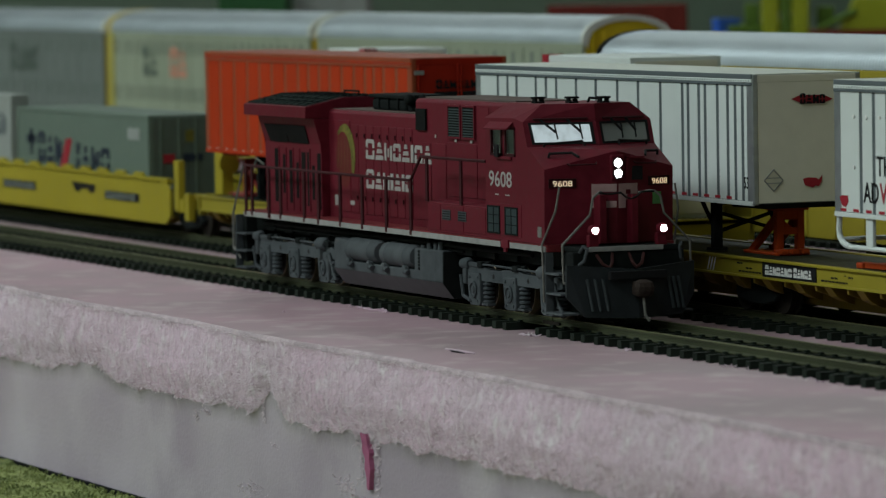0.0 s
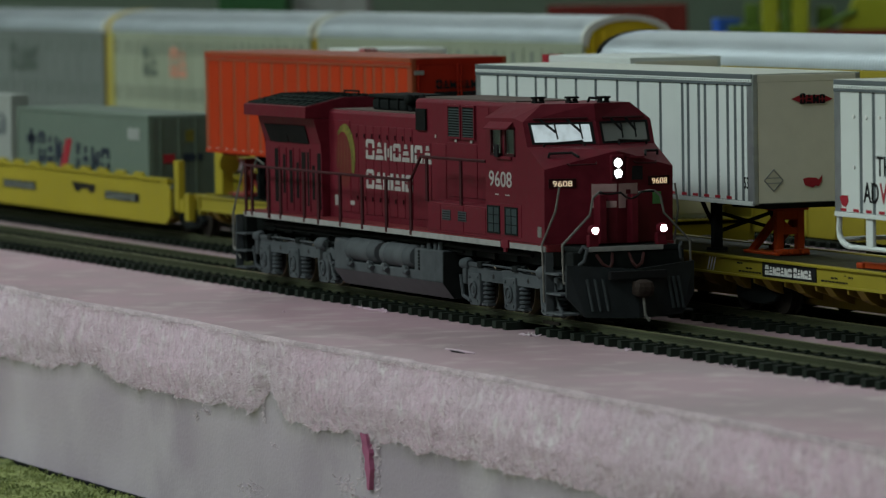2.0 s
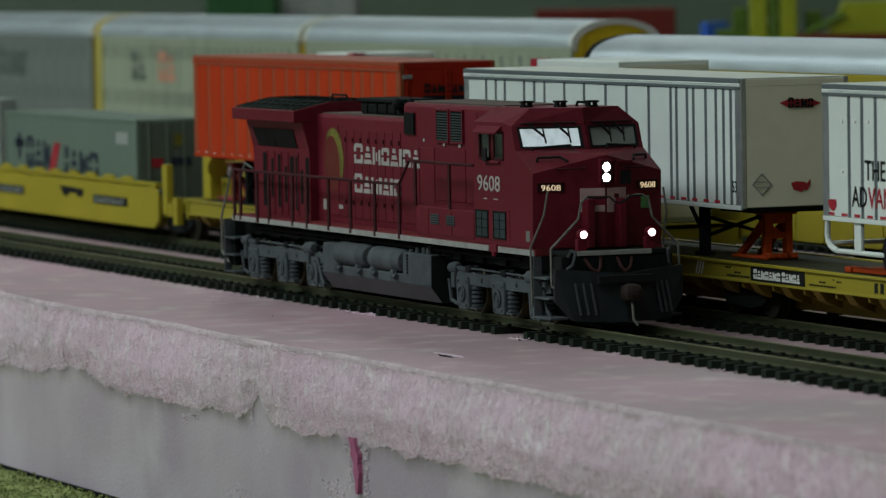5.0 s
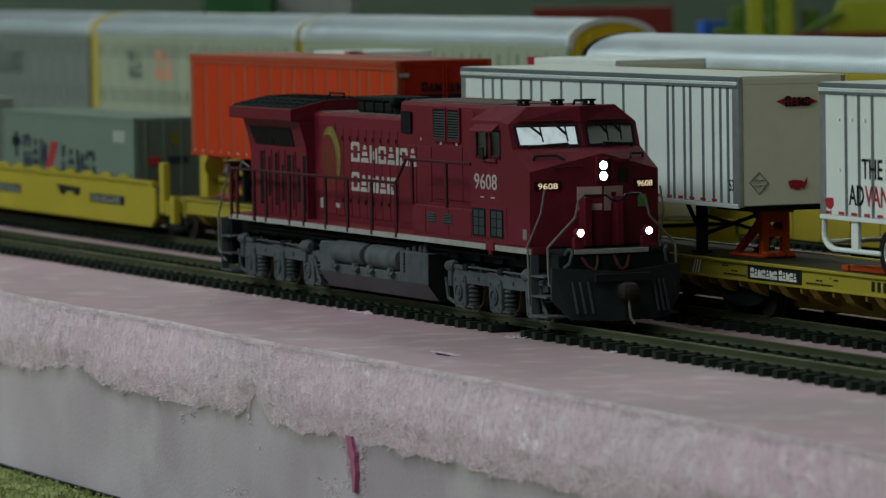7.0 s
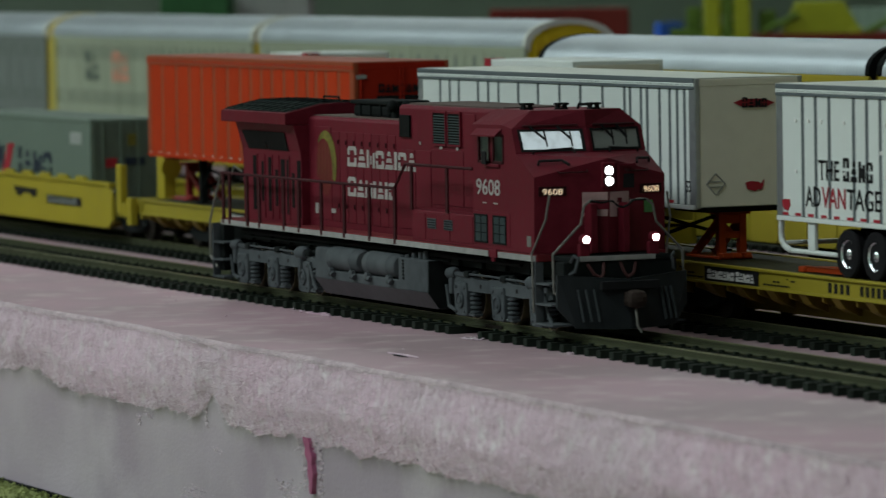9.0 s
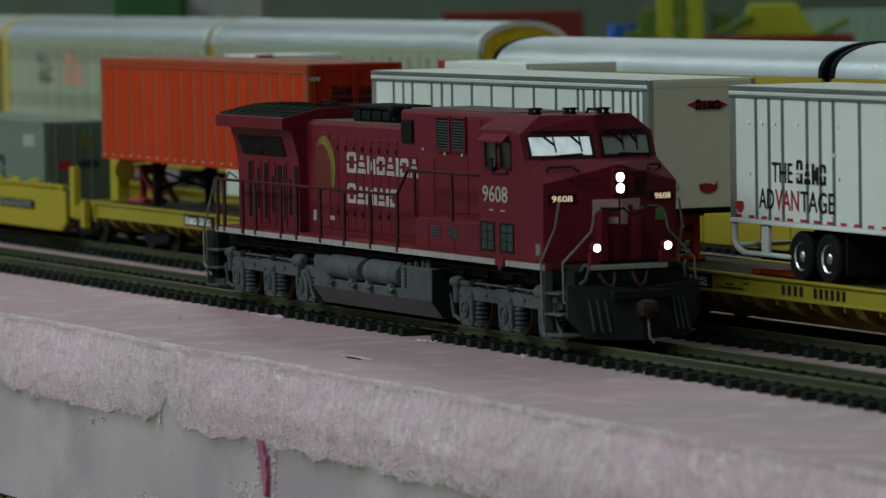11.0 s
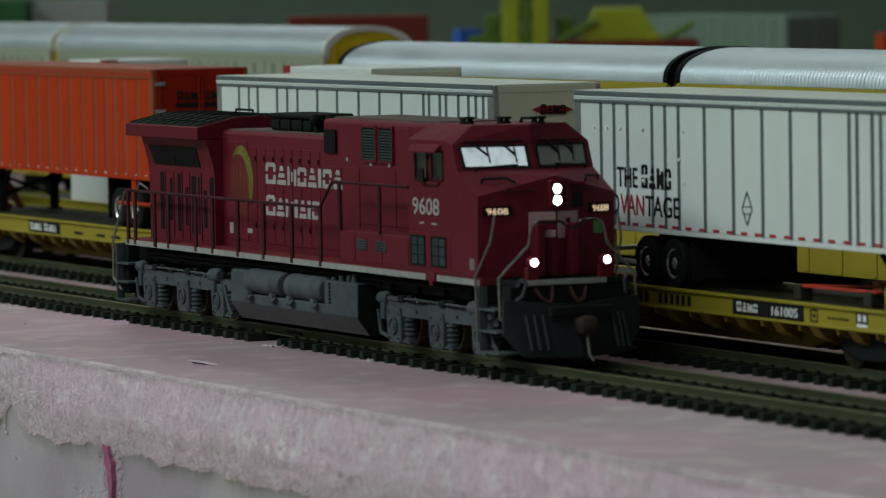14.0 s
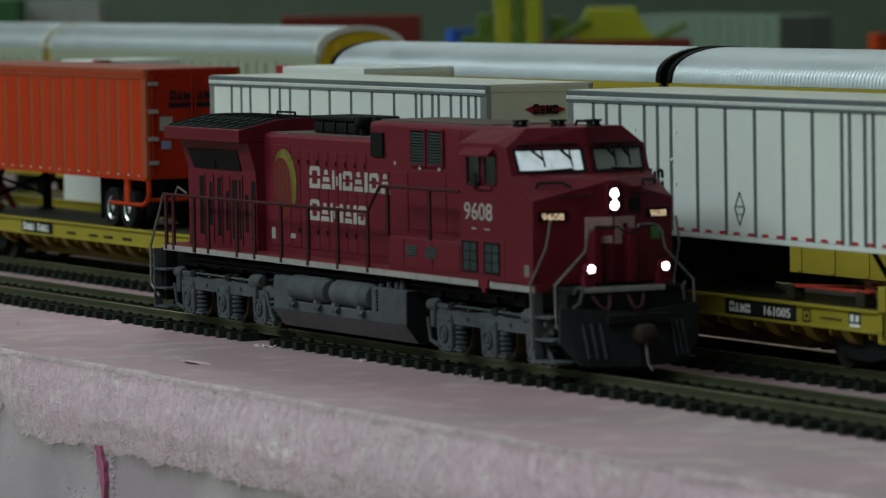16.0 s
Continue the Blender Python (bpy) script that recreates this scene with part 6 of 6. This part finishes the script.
def hitch(x, nose, material, label):
    """Trailer hitch stand: a portal with sloping struts."""
    h = thing("hitch_stand", label, "trailer hitch", x, 52.8, 13.7, "hitch stands")
    for y in (-2.9, 2.9):
        bm = prism(bm_new(), [(y - 1.0, 0.4), (y + 1.0, 0.4), (y + 1.0, 11.4), (y - 1.0, 11.4)], -1.0, 1.2, "x", 0.25)
        part("upright", bm, material, h)
        part("strut", prism(bm_new(), [(-nose * 17, 0.4), (-nose * 14.0, 0.4), (-nose * 0.4, 8.4), (-nose * 0.4, 11.2)], y - 0.7, y + 0.7, "y", 0.2), material, h)
    part("cross_plate", box(bm_new(), -0.8, 1.0, -2.0, 2.0, 5.2, 7.0, 0.2), material, h)
    part("cross_plate", box(bm_new(), -0.8, 1.0, -2.0, 2.0, 9.0, 11.4, 0.2), material, h)
    part("gusset", prism(bm_new(), [(-2.0, 7.0), (0.4, 7.0), (-2.0, 9.0)], -0.8, 1.0, "x", 0.1), material, h)
    part("head", box(bm_new(), -4.5, 2.4, -4.6, 4.6, 11.3, 12.4, 0.3), material, h)
    part("base_plate", box(bm_new(), -17, 3, -4.6, 4.6, 0.0, 0.8, 0.3), material, h)
    for y in (-3.6, -0.6, 2.4):
        part("bolt_lug", box(bm_new(), 1.6, 4.6, y - 0.9, y + 1.3, 0.3, 1.7, 0.4), material, h)
    return h


hitch(-1.6, 1, ORANGE, "orange-red plastic trailer hitch stand on the deck")
hitch(-388.0, -1, mat("dark_red_plastic", (0.22, 0.02, 0.02), 0.5, var=0.2, scale=260), "dark red plastic trailer hitch stand on the deck")


def folded_hitch(x, ln, z, thick, material, label):
    h = thing("folded_hitch", label, "trailer hitch", x, 52.8, 13.7, "hitch stands")
    for y in (-9.0, 9.0):
        part("strut", prism(bm_new(), [(0, z), (ln, z + 0.2), (ln, z + thick + 0.2), (0, z + thick)], y - 1.0, y + 1.0, "y", 0.1), material, h)
    part("cross_strut", prism(bm_new(), [(0, -9), (3, -9), (ln, 8), (ln, 10), (ln - 3, 9)], z + 0.3, z + 0.3 + thick * 0.7, "z", 0.1), material, h)
    part("cross_strut", prism(bm_new(), [(0, 9), (3, 9), (ln, -8), (ln, -10), (ln - 3, -9)], z + 0.1, z + 0.1 + thick * 0.7, "z", 0.1), material, h)
    for u in (0.0, ln - 3.0):
        for y in (-9.0, 9.0):
            part("hinge_lug", box(bm_new(), u - 1.5, u + 2.0, y - 1.6, y + 1.6, 0.0, z + thick, 0.4), material if z < 1 else DECK, h)


CORAL = mat("coral_red_plastic", (0.42, 0.045, 0.028), 0.5, var=0.12, scale=260, spec=0.07)
folded_hitch(57.0, 26.0, 0.2, 1.3, ORANGE, "orange-red hitch folded flat on the deck")
folded_hitch(153.0, 34.0, 3.0, 0.5, CORAL, "coral red hitch frame folded over its dark lugs on the deck")


# ---- well car with container ----
def well_car():
    c = thing("well_car", "bright yellow well car carrying a grey-green container", "railway well car")
    y = 52.8
    for s in (-1, 1):
        ys = y + s * 15.8
        a, b = sorted((ys, ys - s * 1.2))
        prof = [(-760, 3.2), (-432, 3.2), (-427, 6.0), (-427, 15.6), (-436, 17.4), (-760, 17.4)]
        part("well_side", prism(bm_new(), prof, a, b, "y", 0.15), WELL, c, "yellow well side")
        part("top_chord", box(bm_new(), -760, -430, min(ys, ys - s * 2.4), max(ys, ys - s * 2.4), 16.6, 18.2, 0.2), WELL, c)
        for x in np.arange(-750, -450, 19.0):
            part("guide_lug", prism(bm_new(), [(x, 18.0), (x + 2, 19.6), (x + 9, 19.6), (x + 11, 18.0)], a, b, "y", 0.1), WELL, c)
    ys = y - 15.8
    for x0, x1, n in ((-609, -571, 8), (-494, -458, 7)):
        part("print_plate", box(bm_new(), x0, x1, ys - 0.12, ys + 0.05, 9.2, 12.2), BLACK, c, "black print plate")
        mark_row("print_block", FAR_WHITE, c, "", [3.2] * n, 1.9, 1.2, "side", x0 + 2, ys - 0.12, 9.8)
    part("dark_mark", prism(bm_new(), [(-530, 14.0), (-504, 13.6), (-505, 11.0), (-510, 10.6), (-512, 12.0), (-520, 11.8), (-522, 10.4), (-526, 10.8)], ys - 0.15, ys, "y"), BLACK, c, "dark plain mark")
    part("well_floor", box(bm_new(), -755, -438, y - 13.5, y + 13.5, 3.2, 4.4), YELLOW_DIRTY, c)
    part("end_platform", box(bm_new(), -436, -403, y - 9, y + 9, 9.5, 12.6, 0.3), WELL, c)
    part("bolster_beam", box(bm_new(), -424, -416, y - 15, y + 15, 7.5, 12.0, 0.3), WELL, c)
    for yy in (y - 14.2, y + 14.2):
        part("end_post", box(bm_new(), -424, -419.5, yy - 1.2, yy + 1.2, 8.0, 24.6, 0.3), WELL, c, "yellow end post")
        part("end_post", box(bm_new(), -414, -410, yy - 1.2, yy + 1.2, 5.0, 14.0, 0.3), WELL, c)
    part("brake_stand", box(bm_new(), -409, -402, y - 6.5, y - 2.5, 12.5, 27.5, 0.4), WELL, c, "yellow brake stand")
    bm = rev(bm_new(), [(-400.8, 0.4), (-400.8, 3.6), (-400.0, 3.6), (-400.0, 0.4)], (0, y - 4.5, 24.0), "x", 16)
    part("brake_wheel", bm, WELL, c)
    part("walk_grating", box(bm_new(), -452, -425, y - 15.6, y - 11, 15.0, 15.8), GREY, c)
    freight_truck(c, -418, y)
    freight_truck(c, -775, y)
    # container
    k = thing("shipping_container", "grey-green corrugated container with dark blue plain marks in the well car", "container")
    yn = y - 13.9
    part("container_box", box(bm_new(), -597, -453, yn, yn + 27.8, 4.4, 38.3, 0.3), SEA, k)
    part("roof", box(bm_new(), -597, -453, yn, yn + 27.8, 38.3, 38.5), SEA, k)
    for a, b in ((-597.3, -595.6), (-454.4, -452.7)):
        for yy in (yn - 0.2, yn + 26.4):
            part("corner_post", box(bm_new(), a, b, yy, yy + 1.6, 4.4, 38.6, 0.15), SEA, k)
    part("top_rail", box(bm_new(), -597, -453, yn - 0.25, yn + 0.9, 37.2, 38.6, 0.15), SEA, k)
    for yy, w in ((yn + 1.6, 12.1), (yn + 14.1, 12.1)):
        part("door", box(bm_new(), -453, -452.6, yy, yy + w, 5.2, 37.6, 0.1), SEA_DARK, k, "darker grey-green door")
        for q in (2.5, 9.0):
            part("lock_rod", cyl(bm_new(), (-452.3, yy + q, 5.4), (-452.3, yy + q, 37.4), 0.35, 6), SEA, k)
    bm = box(bm_new(), -452.6, -452.1, yn + 5, yn + 9, 22.5, 25.5)
    part("door_patch", bm, PRINT_RED, k)
    bm = box(bm_new(), -452.6, -452.1, yn + 12, yn + 19, 23.0, 25.6)
    part("door_patch", bm, NAVY, k)
    part("door_patch", box(bm_new(), -452.6, -452.1, yn + 13, yn + 16, 29.5, 33.5), CREST_GREEN, k)
    # ship line's mark as plain blocks
    mark_row("logo_block", NAVY, k, "dark blue plain logo blocks", [8.4, 7.6, 7.6], 9.5, 1.6, "side", -573, yn - 0.05, 19.5)
    mark_row("logo_block", NAVY, k, "dark blue plain logo blocks", [4.2, 8.6, 8.6, 9.4], 8.8, 1.8, "side", -530, yn - 0.05, 17.6)
    part("logo_flash", prism(bm_new(), [(-548, 18.0), (-541, 18.0), (-534, 28.5), (-541, 28.5)], yn - 0.2, yn, "y"), PRINT_RED, k, "red slanting logo bar")
    part("logo_cross", box(bm_new(), -586, -576, yn - 0.15, yn, 26.0, 29.0), NAVY, k)
    part("logo_cross", box(bm_new(), -582.5, -579.5, yn - 0.15, yn, 22.0, 31.0), NAVY, k)
    part("pale_patch", box(bm_new(), -474, -462, yn - 0.15, yn, 30.0, 34.0), FAR_WHITE, k)
    k2 = thing("shipping_container", "white container in the well car", "container")
    part("container_box", box(bm_new(), -745, -605, yn, yn + 7.0, 4.4, 42.6, 0.5), FAR_WHITE, k2)
    mark_row("logo_block", SEAM, k2, "", [5, 5, 5], 8.0, 1.0, "side", -628, yn - 0.05, 28.0)


well_car()


# ---- autoracks and other cars behind ----
def autorack(x0, x1, y, crown, side_mat, end_mat, label, slots, marks=None, tail=None):
    c = thing("autorack", label, "railway autorack", 0, 0, 0, "autoracks in the yard")
    hw, eave = 17.2, crown - 9.4
    arch = [(hw * math.cos(t), eave + (crown - eave) * math.sin(t) ** 0.8) for t in np.linspace(0.0, math.pi, 17)]
    outer = [(y + a, z) for a, z in arch]
    inner = [(y + a * 0.95, z - 0.8) for a, z in arch][::-1]
    part("roof", prism(bm_new(), outer + inner, x0 + 1, x1 - 1, "x"), SILVER, c, "silver corrugated roof", True)
    for s in (-1, 1):
        ys = y + s * (hw - 0.6)
        part("side_wall", box(bm_new(), x0, x1, ys - 0.5, ys + 0.5, 17.0, eave, 0.1), side_mat, c)
        part("side_sill", box(bm_new(), x0, x1, ys + s * 0.2 - 0.6, ys + s * 0.2 + 0.6, 8.5, 17.0, 0.1), YELLOW_RACK, c, "yellow side sill")
        part("letterboard", box(bm_new(), x0, x1, ys + s * 0.55 - 0.2, ys + s * 0.55 + 0.2, eave - 2.2, eave - 0.3, 0.05), side_mat, c)
    n = int((x1 - x0) / 17)
    for i in range(n + 1):
        x = x0 + 1 + i * (x1 - x0 - 4) / n
        part("side_post", box(bm_new(), x, x + 1.6, y - hw - 0.2, y - hw + 0.4, 8.5, eave, 0.1), side_mat if slots else YELLOW_RACK, c)
        part("sill_rib", box(bm_new(), x - 0.3, x + 1.9, y - hw - 0.5, y - hw + 0.4, 9.0, 16.6, 0.1), YELLOW_RACK, c)
    if slots:
        for z in (eave - 9.5, 30.0, 19.5):
            first = None
            for x in np.arange(x0 + 8, x1 - 8, 8.5):
                if first is None:
                    first = part("panel_slot", box(bm_new(), x, x + 2.6, y - hw - 0.02, y - hw + 0.3, z, z + 6.0), SEA_DARK if slots > 1 else PALE_GREY, c)
                    fx = x
                else:
                    again(first, x - fx)
    part("floor", box(bm_new(), x0, x1, y - hw + 1, y + hw - 1, 8.0, 9.2), GRIME, c)
    for xe, s in ((x0, -1), (x1, 1)):
        pts = [(y - hw + 0.8, 9.0), (y + hw - 0.8, 9.0)] + [(y + a * 0.93, z - 0.9) for a, z in arch]
        part("end_door", prism(bm_new(), pts, min(xe, xe - s * 1.2), max(xe, xe - s * 1.2), "x"), end_mat, c)
        rim = [(y + a * 1.02, z + 0.3) for a, z in arch] + [(y + a * 0.9, z - 1.6) for a, z in arch][::-1]
        part("end_hoop", prism(bm_new(), rim, xe - 1.8 + (s < 0) * 1.2, xe + 1.8 - (s > 0) * 1.2, "x"), (HOOP if s > 0 else tail or HOOP) if slots else DARK, c, "hoop round the car end")
        for k in range(-3, 4):
            part("door_rib", box(bm_new(), min(xe, xe + s * 0.9), max(xe, xe + s * 0.9), y + k * 4.4 - 0.5, y + k * 4.4 + 0.5, 10, eave + 4.0, 0.1), end_mat, c)
        bm = box(bm_new(), min(xe, xe + s * 7), max(xe, xe + s * 7), y - 1.5, y + 1.5, 7.0, 9.6, 0.4)
        part("coupler", bm, RUST, c)
    if tail:
        part("end_ladder_panel", box(bm_new(), x0, x0 + 7, y - hw - 0.6, y - hw + 0.3, 9.0, eave, 0.2), mat("faded_yellow_panel", (0.38, 0.34, 0.09), 0.5, var=0.15, scale=90), c, "yellow end panel of the side")
    for x in (x0 + 36, x1 - 36):
        freight_truck(c, x, y)
    if marks:
        mark_row("logo_block", marks[2], c, "plain dark marks", marks[1], 11.0, 1.6, "side", marks[0], y - hw - 0.2, 40.5)
        if len(marks) > 3:
            mark_row("logo_block", marks[5], c, "plain faded red marks", marks[4], 11.0, 1.6, "side", marks[3], y - hw - 0.2, 40.5)
    return c


FADED = mat("faded_red_print", (0.50, 0.22, 0.15), 0.6, var=0.3, scale=300)
autorack(-295, -77.0, 150, 66.2, YELLOW_RACK, YELLOW_RACK, "yellow autorack with a shiny silver corrugated roof", 0)
autorack(-71.5, 175, 150, 66.2, YELLOW_RACK, YELLOW_RACK, "yellow autorack with a shiny silver corrugated roof", 0)
autorack(183, 450, 150, 66.2, YELLOW_RACK, YELLOW_RACK, "yellow autorack with a shiny silver corrugated roof", 0)
autorack(-720, -462, 220, 68.6, CREAM, RACK_END, "cream autorack with a silver roof and yellow end", 1)
autorack(-977, -728, 220, 68.6, CREAM, RACK_END, "cream autorack with a silver roof and dark and red marks", 2, (-930, [8, 8], SEA_DARK, -895, [10, 9], FADED), RACK_END)
autorack(-1260, -985, 220, 68.6, PALE_GREY, RACK_END, "pale grey autorack with a silver roof and dark marks", 2, (-1122, [9, 9, 9, 9], SEA_DARK))



def stacked_box(x0, x1, y, red_end):
    k = thing("shipping_container", "white container stack with a red edge on a flat car", "container", 0, 0, 0, "white container stacks")
    for z0, z1 in ((13.5, 35.8), (36.2, 60.4)):
        part("container_box", box(bm_new(), x0, x1, y - 14.5, y + 14.5, z0, z1, 0.3), TRAIL, k)
        part("end_panel", box(bm_new(), x1, x1 + 0.5, y - 13.2, y + 13.2, z0 + 1.2, z1 - 1.2, 0.1), TRAIL_END, k)
    xr = x0 if red_end < 0 else x1 - 4
    part("red_patch", box(bm_new(), xr - 0.2, xr + 4, y - 14.8, y - 10.0, 56.0, 60.6), PRINT_RED, k, "red corner patch")


stacked_box(-240.0, -178.0, 104.9, -1)
stacked_box(-418.0, -385.0, 104.9, 1)
flat_car(-470.0, -160.0, 104.9, "yellow flat car carrying white container stacks", (-440.0, -190.0))


# ---- far yard ----
def far_box(name, cat, x, y, lx, ly, z0, z1, material, label, turn=0.0, doors=None):
    b = thing(name, label, cat, x, y, TOP)
    b.rotation_euler = (0, 0, radians(turn))
    part("body", box(bm_new(), -lx / 2, lx / 2, -ly / 2, ly / 2, z0 - TOP, z1 - TOP, 0.4), material, b)
    for k in range(int(lx / 12)):
        part("side_rib", box(bm_new(), -lx / 2 + 6 + k * 12, -lx / 2 + 9 + k * 12, -ly / 2 - 0.5, -ly / 2, z0 - TOP + 1, z1 - TOP - 1), material, b)
    if doors:
        for s in (-1, 1):
            part("door", box(bm_new(), lx / 2, lx / 2 + 0.5, s * ly * 0.24 - ly * 0.22, s * ly * 0.24 + ly * 0.22, z0 - TOP + 1, z1 - TOP - 1, 0.1), doors, b)
    return b


def crane():
    c = thing("yard_crane", "lime yellow container crane with red beams in the far yard", "crane", -972, 570, TOP)
    c.rotation_euler = (0, 0, radians(64.5))
    for y in (-14, 14):
        part("leg", box(bm_new(), -42, -34, y - 4, y + 4, 0, 80, 1), CRANE, c)
        part("leg", box(bm_new(), -28, -20, y - 4, y + 4, 0, 84, 1), CRANE, c)
        part("leg", box(bm_new(), 26, 32, y - 3, y + 3, 0, 60, 1), CRANE, c)
    for z in (56, 66, 76):
        part("tower_rung", box(bm_new(), -42, -20, -16, 16, z, z + 4, 0.8), CRANE_DARK, c, "olive green steel")
    part("counterweight", prism(bm_new(), [(-6, 56), (34, 56), (28, 62), (24, 72), (2, 72), (-2, 64)], -15, 15, "y", 1), CRANE, c)
    part("cab_box", box(bm_new(), -16, -8, -8, 8, 58, 68, 0.8), CRANE_DARK, c, "olive green steel")
    part("red_beam", box(bm_new(), -20, 50, -18, -12, 52, 57, 0.8), FAR_RED, c, "dull red beam")
    part("red_beam", box(bm_new(), -20, 50, 12, 18, 52, 57, 0.8), FAR_RED, c, "dull red beam")
    part("walkway", box(bm_new(), -58, -42, -10, 10, 56, 60, 0.8), CRANE_DARK, c, "olive green steel")
    for x0, x1, z0, z1 in ((-42, -20, 56, 66), (-20, -42, 66, 76), (-16, 2, 57, 66), (32, 48, 56, 64)):
        part("brace", tube(bm_new(), [(x0, -16, z0), (x1, -16, z1)], 1.6), CRANE_DARK, c, "olive green steel")
    part("hoist_block", box(bm_new(), -50, -43, -6, 6, 60, 70, 1), CRANE_DARK, c, "olive green steel")
    part("ladder", box(bm_new(), -33, -29, -18, -16, 20, 80, 0.4), CRANE_DARK, c, "olive green steel")
    for x in (-40, -22, 29, 46):
        part("wheel", cyl(bm_new(), (x, -17, 6), (x, 17, 6), 6, 16), TYRE, c)


crane()
# boxes and cars of the far yard, standing across the view
far_box("shipping_container", "container", -1002, 668, 140, 30, -4, 63, FAR_BOX, "grey-green container stack in the far yard", 0, SEA_DARK)
far_box("shipping_container", "container", -860, 740, 140, 30, -4, 62, FAR_BLUE, "bluish grey container stack in the far yard", 0, FAR_BLUE)
far_box("signal_box", "signal box", -900, 690, 9, 9, -4, 54, ORANGE, "small orange-red signal box in the far yard")
far_box("boxcar", "boxcar", -1040, 480, 66, 34, -4, 66, FAR_RED, "dull red boxcar in the far yard", 64.5, FAR_RED)
far_box("boxcar", "boxcar", -1100, 318, 32, 34, -4, 76, FAR_GREEN, "green boxcar in the far yard", 64.5, FAR_GREEN)
far_box("boxcar", "boxcar", -1100, 358, 34, 34, -4, 75, FAR_WHITE, "dull white boxcar in the far yard", 64.5, FAR_WHITE)
far_box("blue_bin", "bin", -997, 517, 7, 12, -4, 59, BLUE, "small blue bin in the far yard")


# ---- what moves ----
TRAVEL = [(0.0, 0.0), (3.0, 0.0), (5.5, 0.0), (7.0, 0.0), (7.25, 1.2), (7.5, 4.5), (7.75, 8.5), (8.0, 12.6), (8.5, 20.45), (9.0, 28.3), (9.2, 31.5), (10.0, 44.2), (10.8, 56.8), (11.5, 67.8),
          (12.0, 75.5), (12.5, 83.4), (13.0, 91.7), (13.5, 99.8), (14.0, 107.7), (14.5, 115.5), (15.0, 123.4), (15.5, 131.5), (16.0, 139.2)]


def travelled(t):
    for (a, p), (b, q) in zip(TRAVEL, TRAVEL[1:]):
        if a <= t <= b:
            return p + (q - p) * (t - a) / (b - a)
    return TRAVEL[-1][1]


def motions():
    walk(LOCO, [(t, pose(d * MM, 0, 0)) for t, d in TRAVEL])
    times = [0.0, 7.0] + [7.0 + 0.25 * k for k in range(1, 37)]
    for w, x in WHEELS:
        walk(w, [(t, pose(x * MM, 0, 6.1 * MM, 0, math.degrees(travelled(t) / 6.1), 0)) for t in times])


motions()
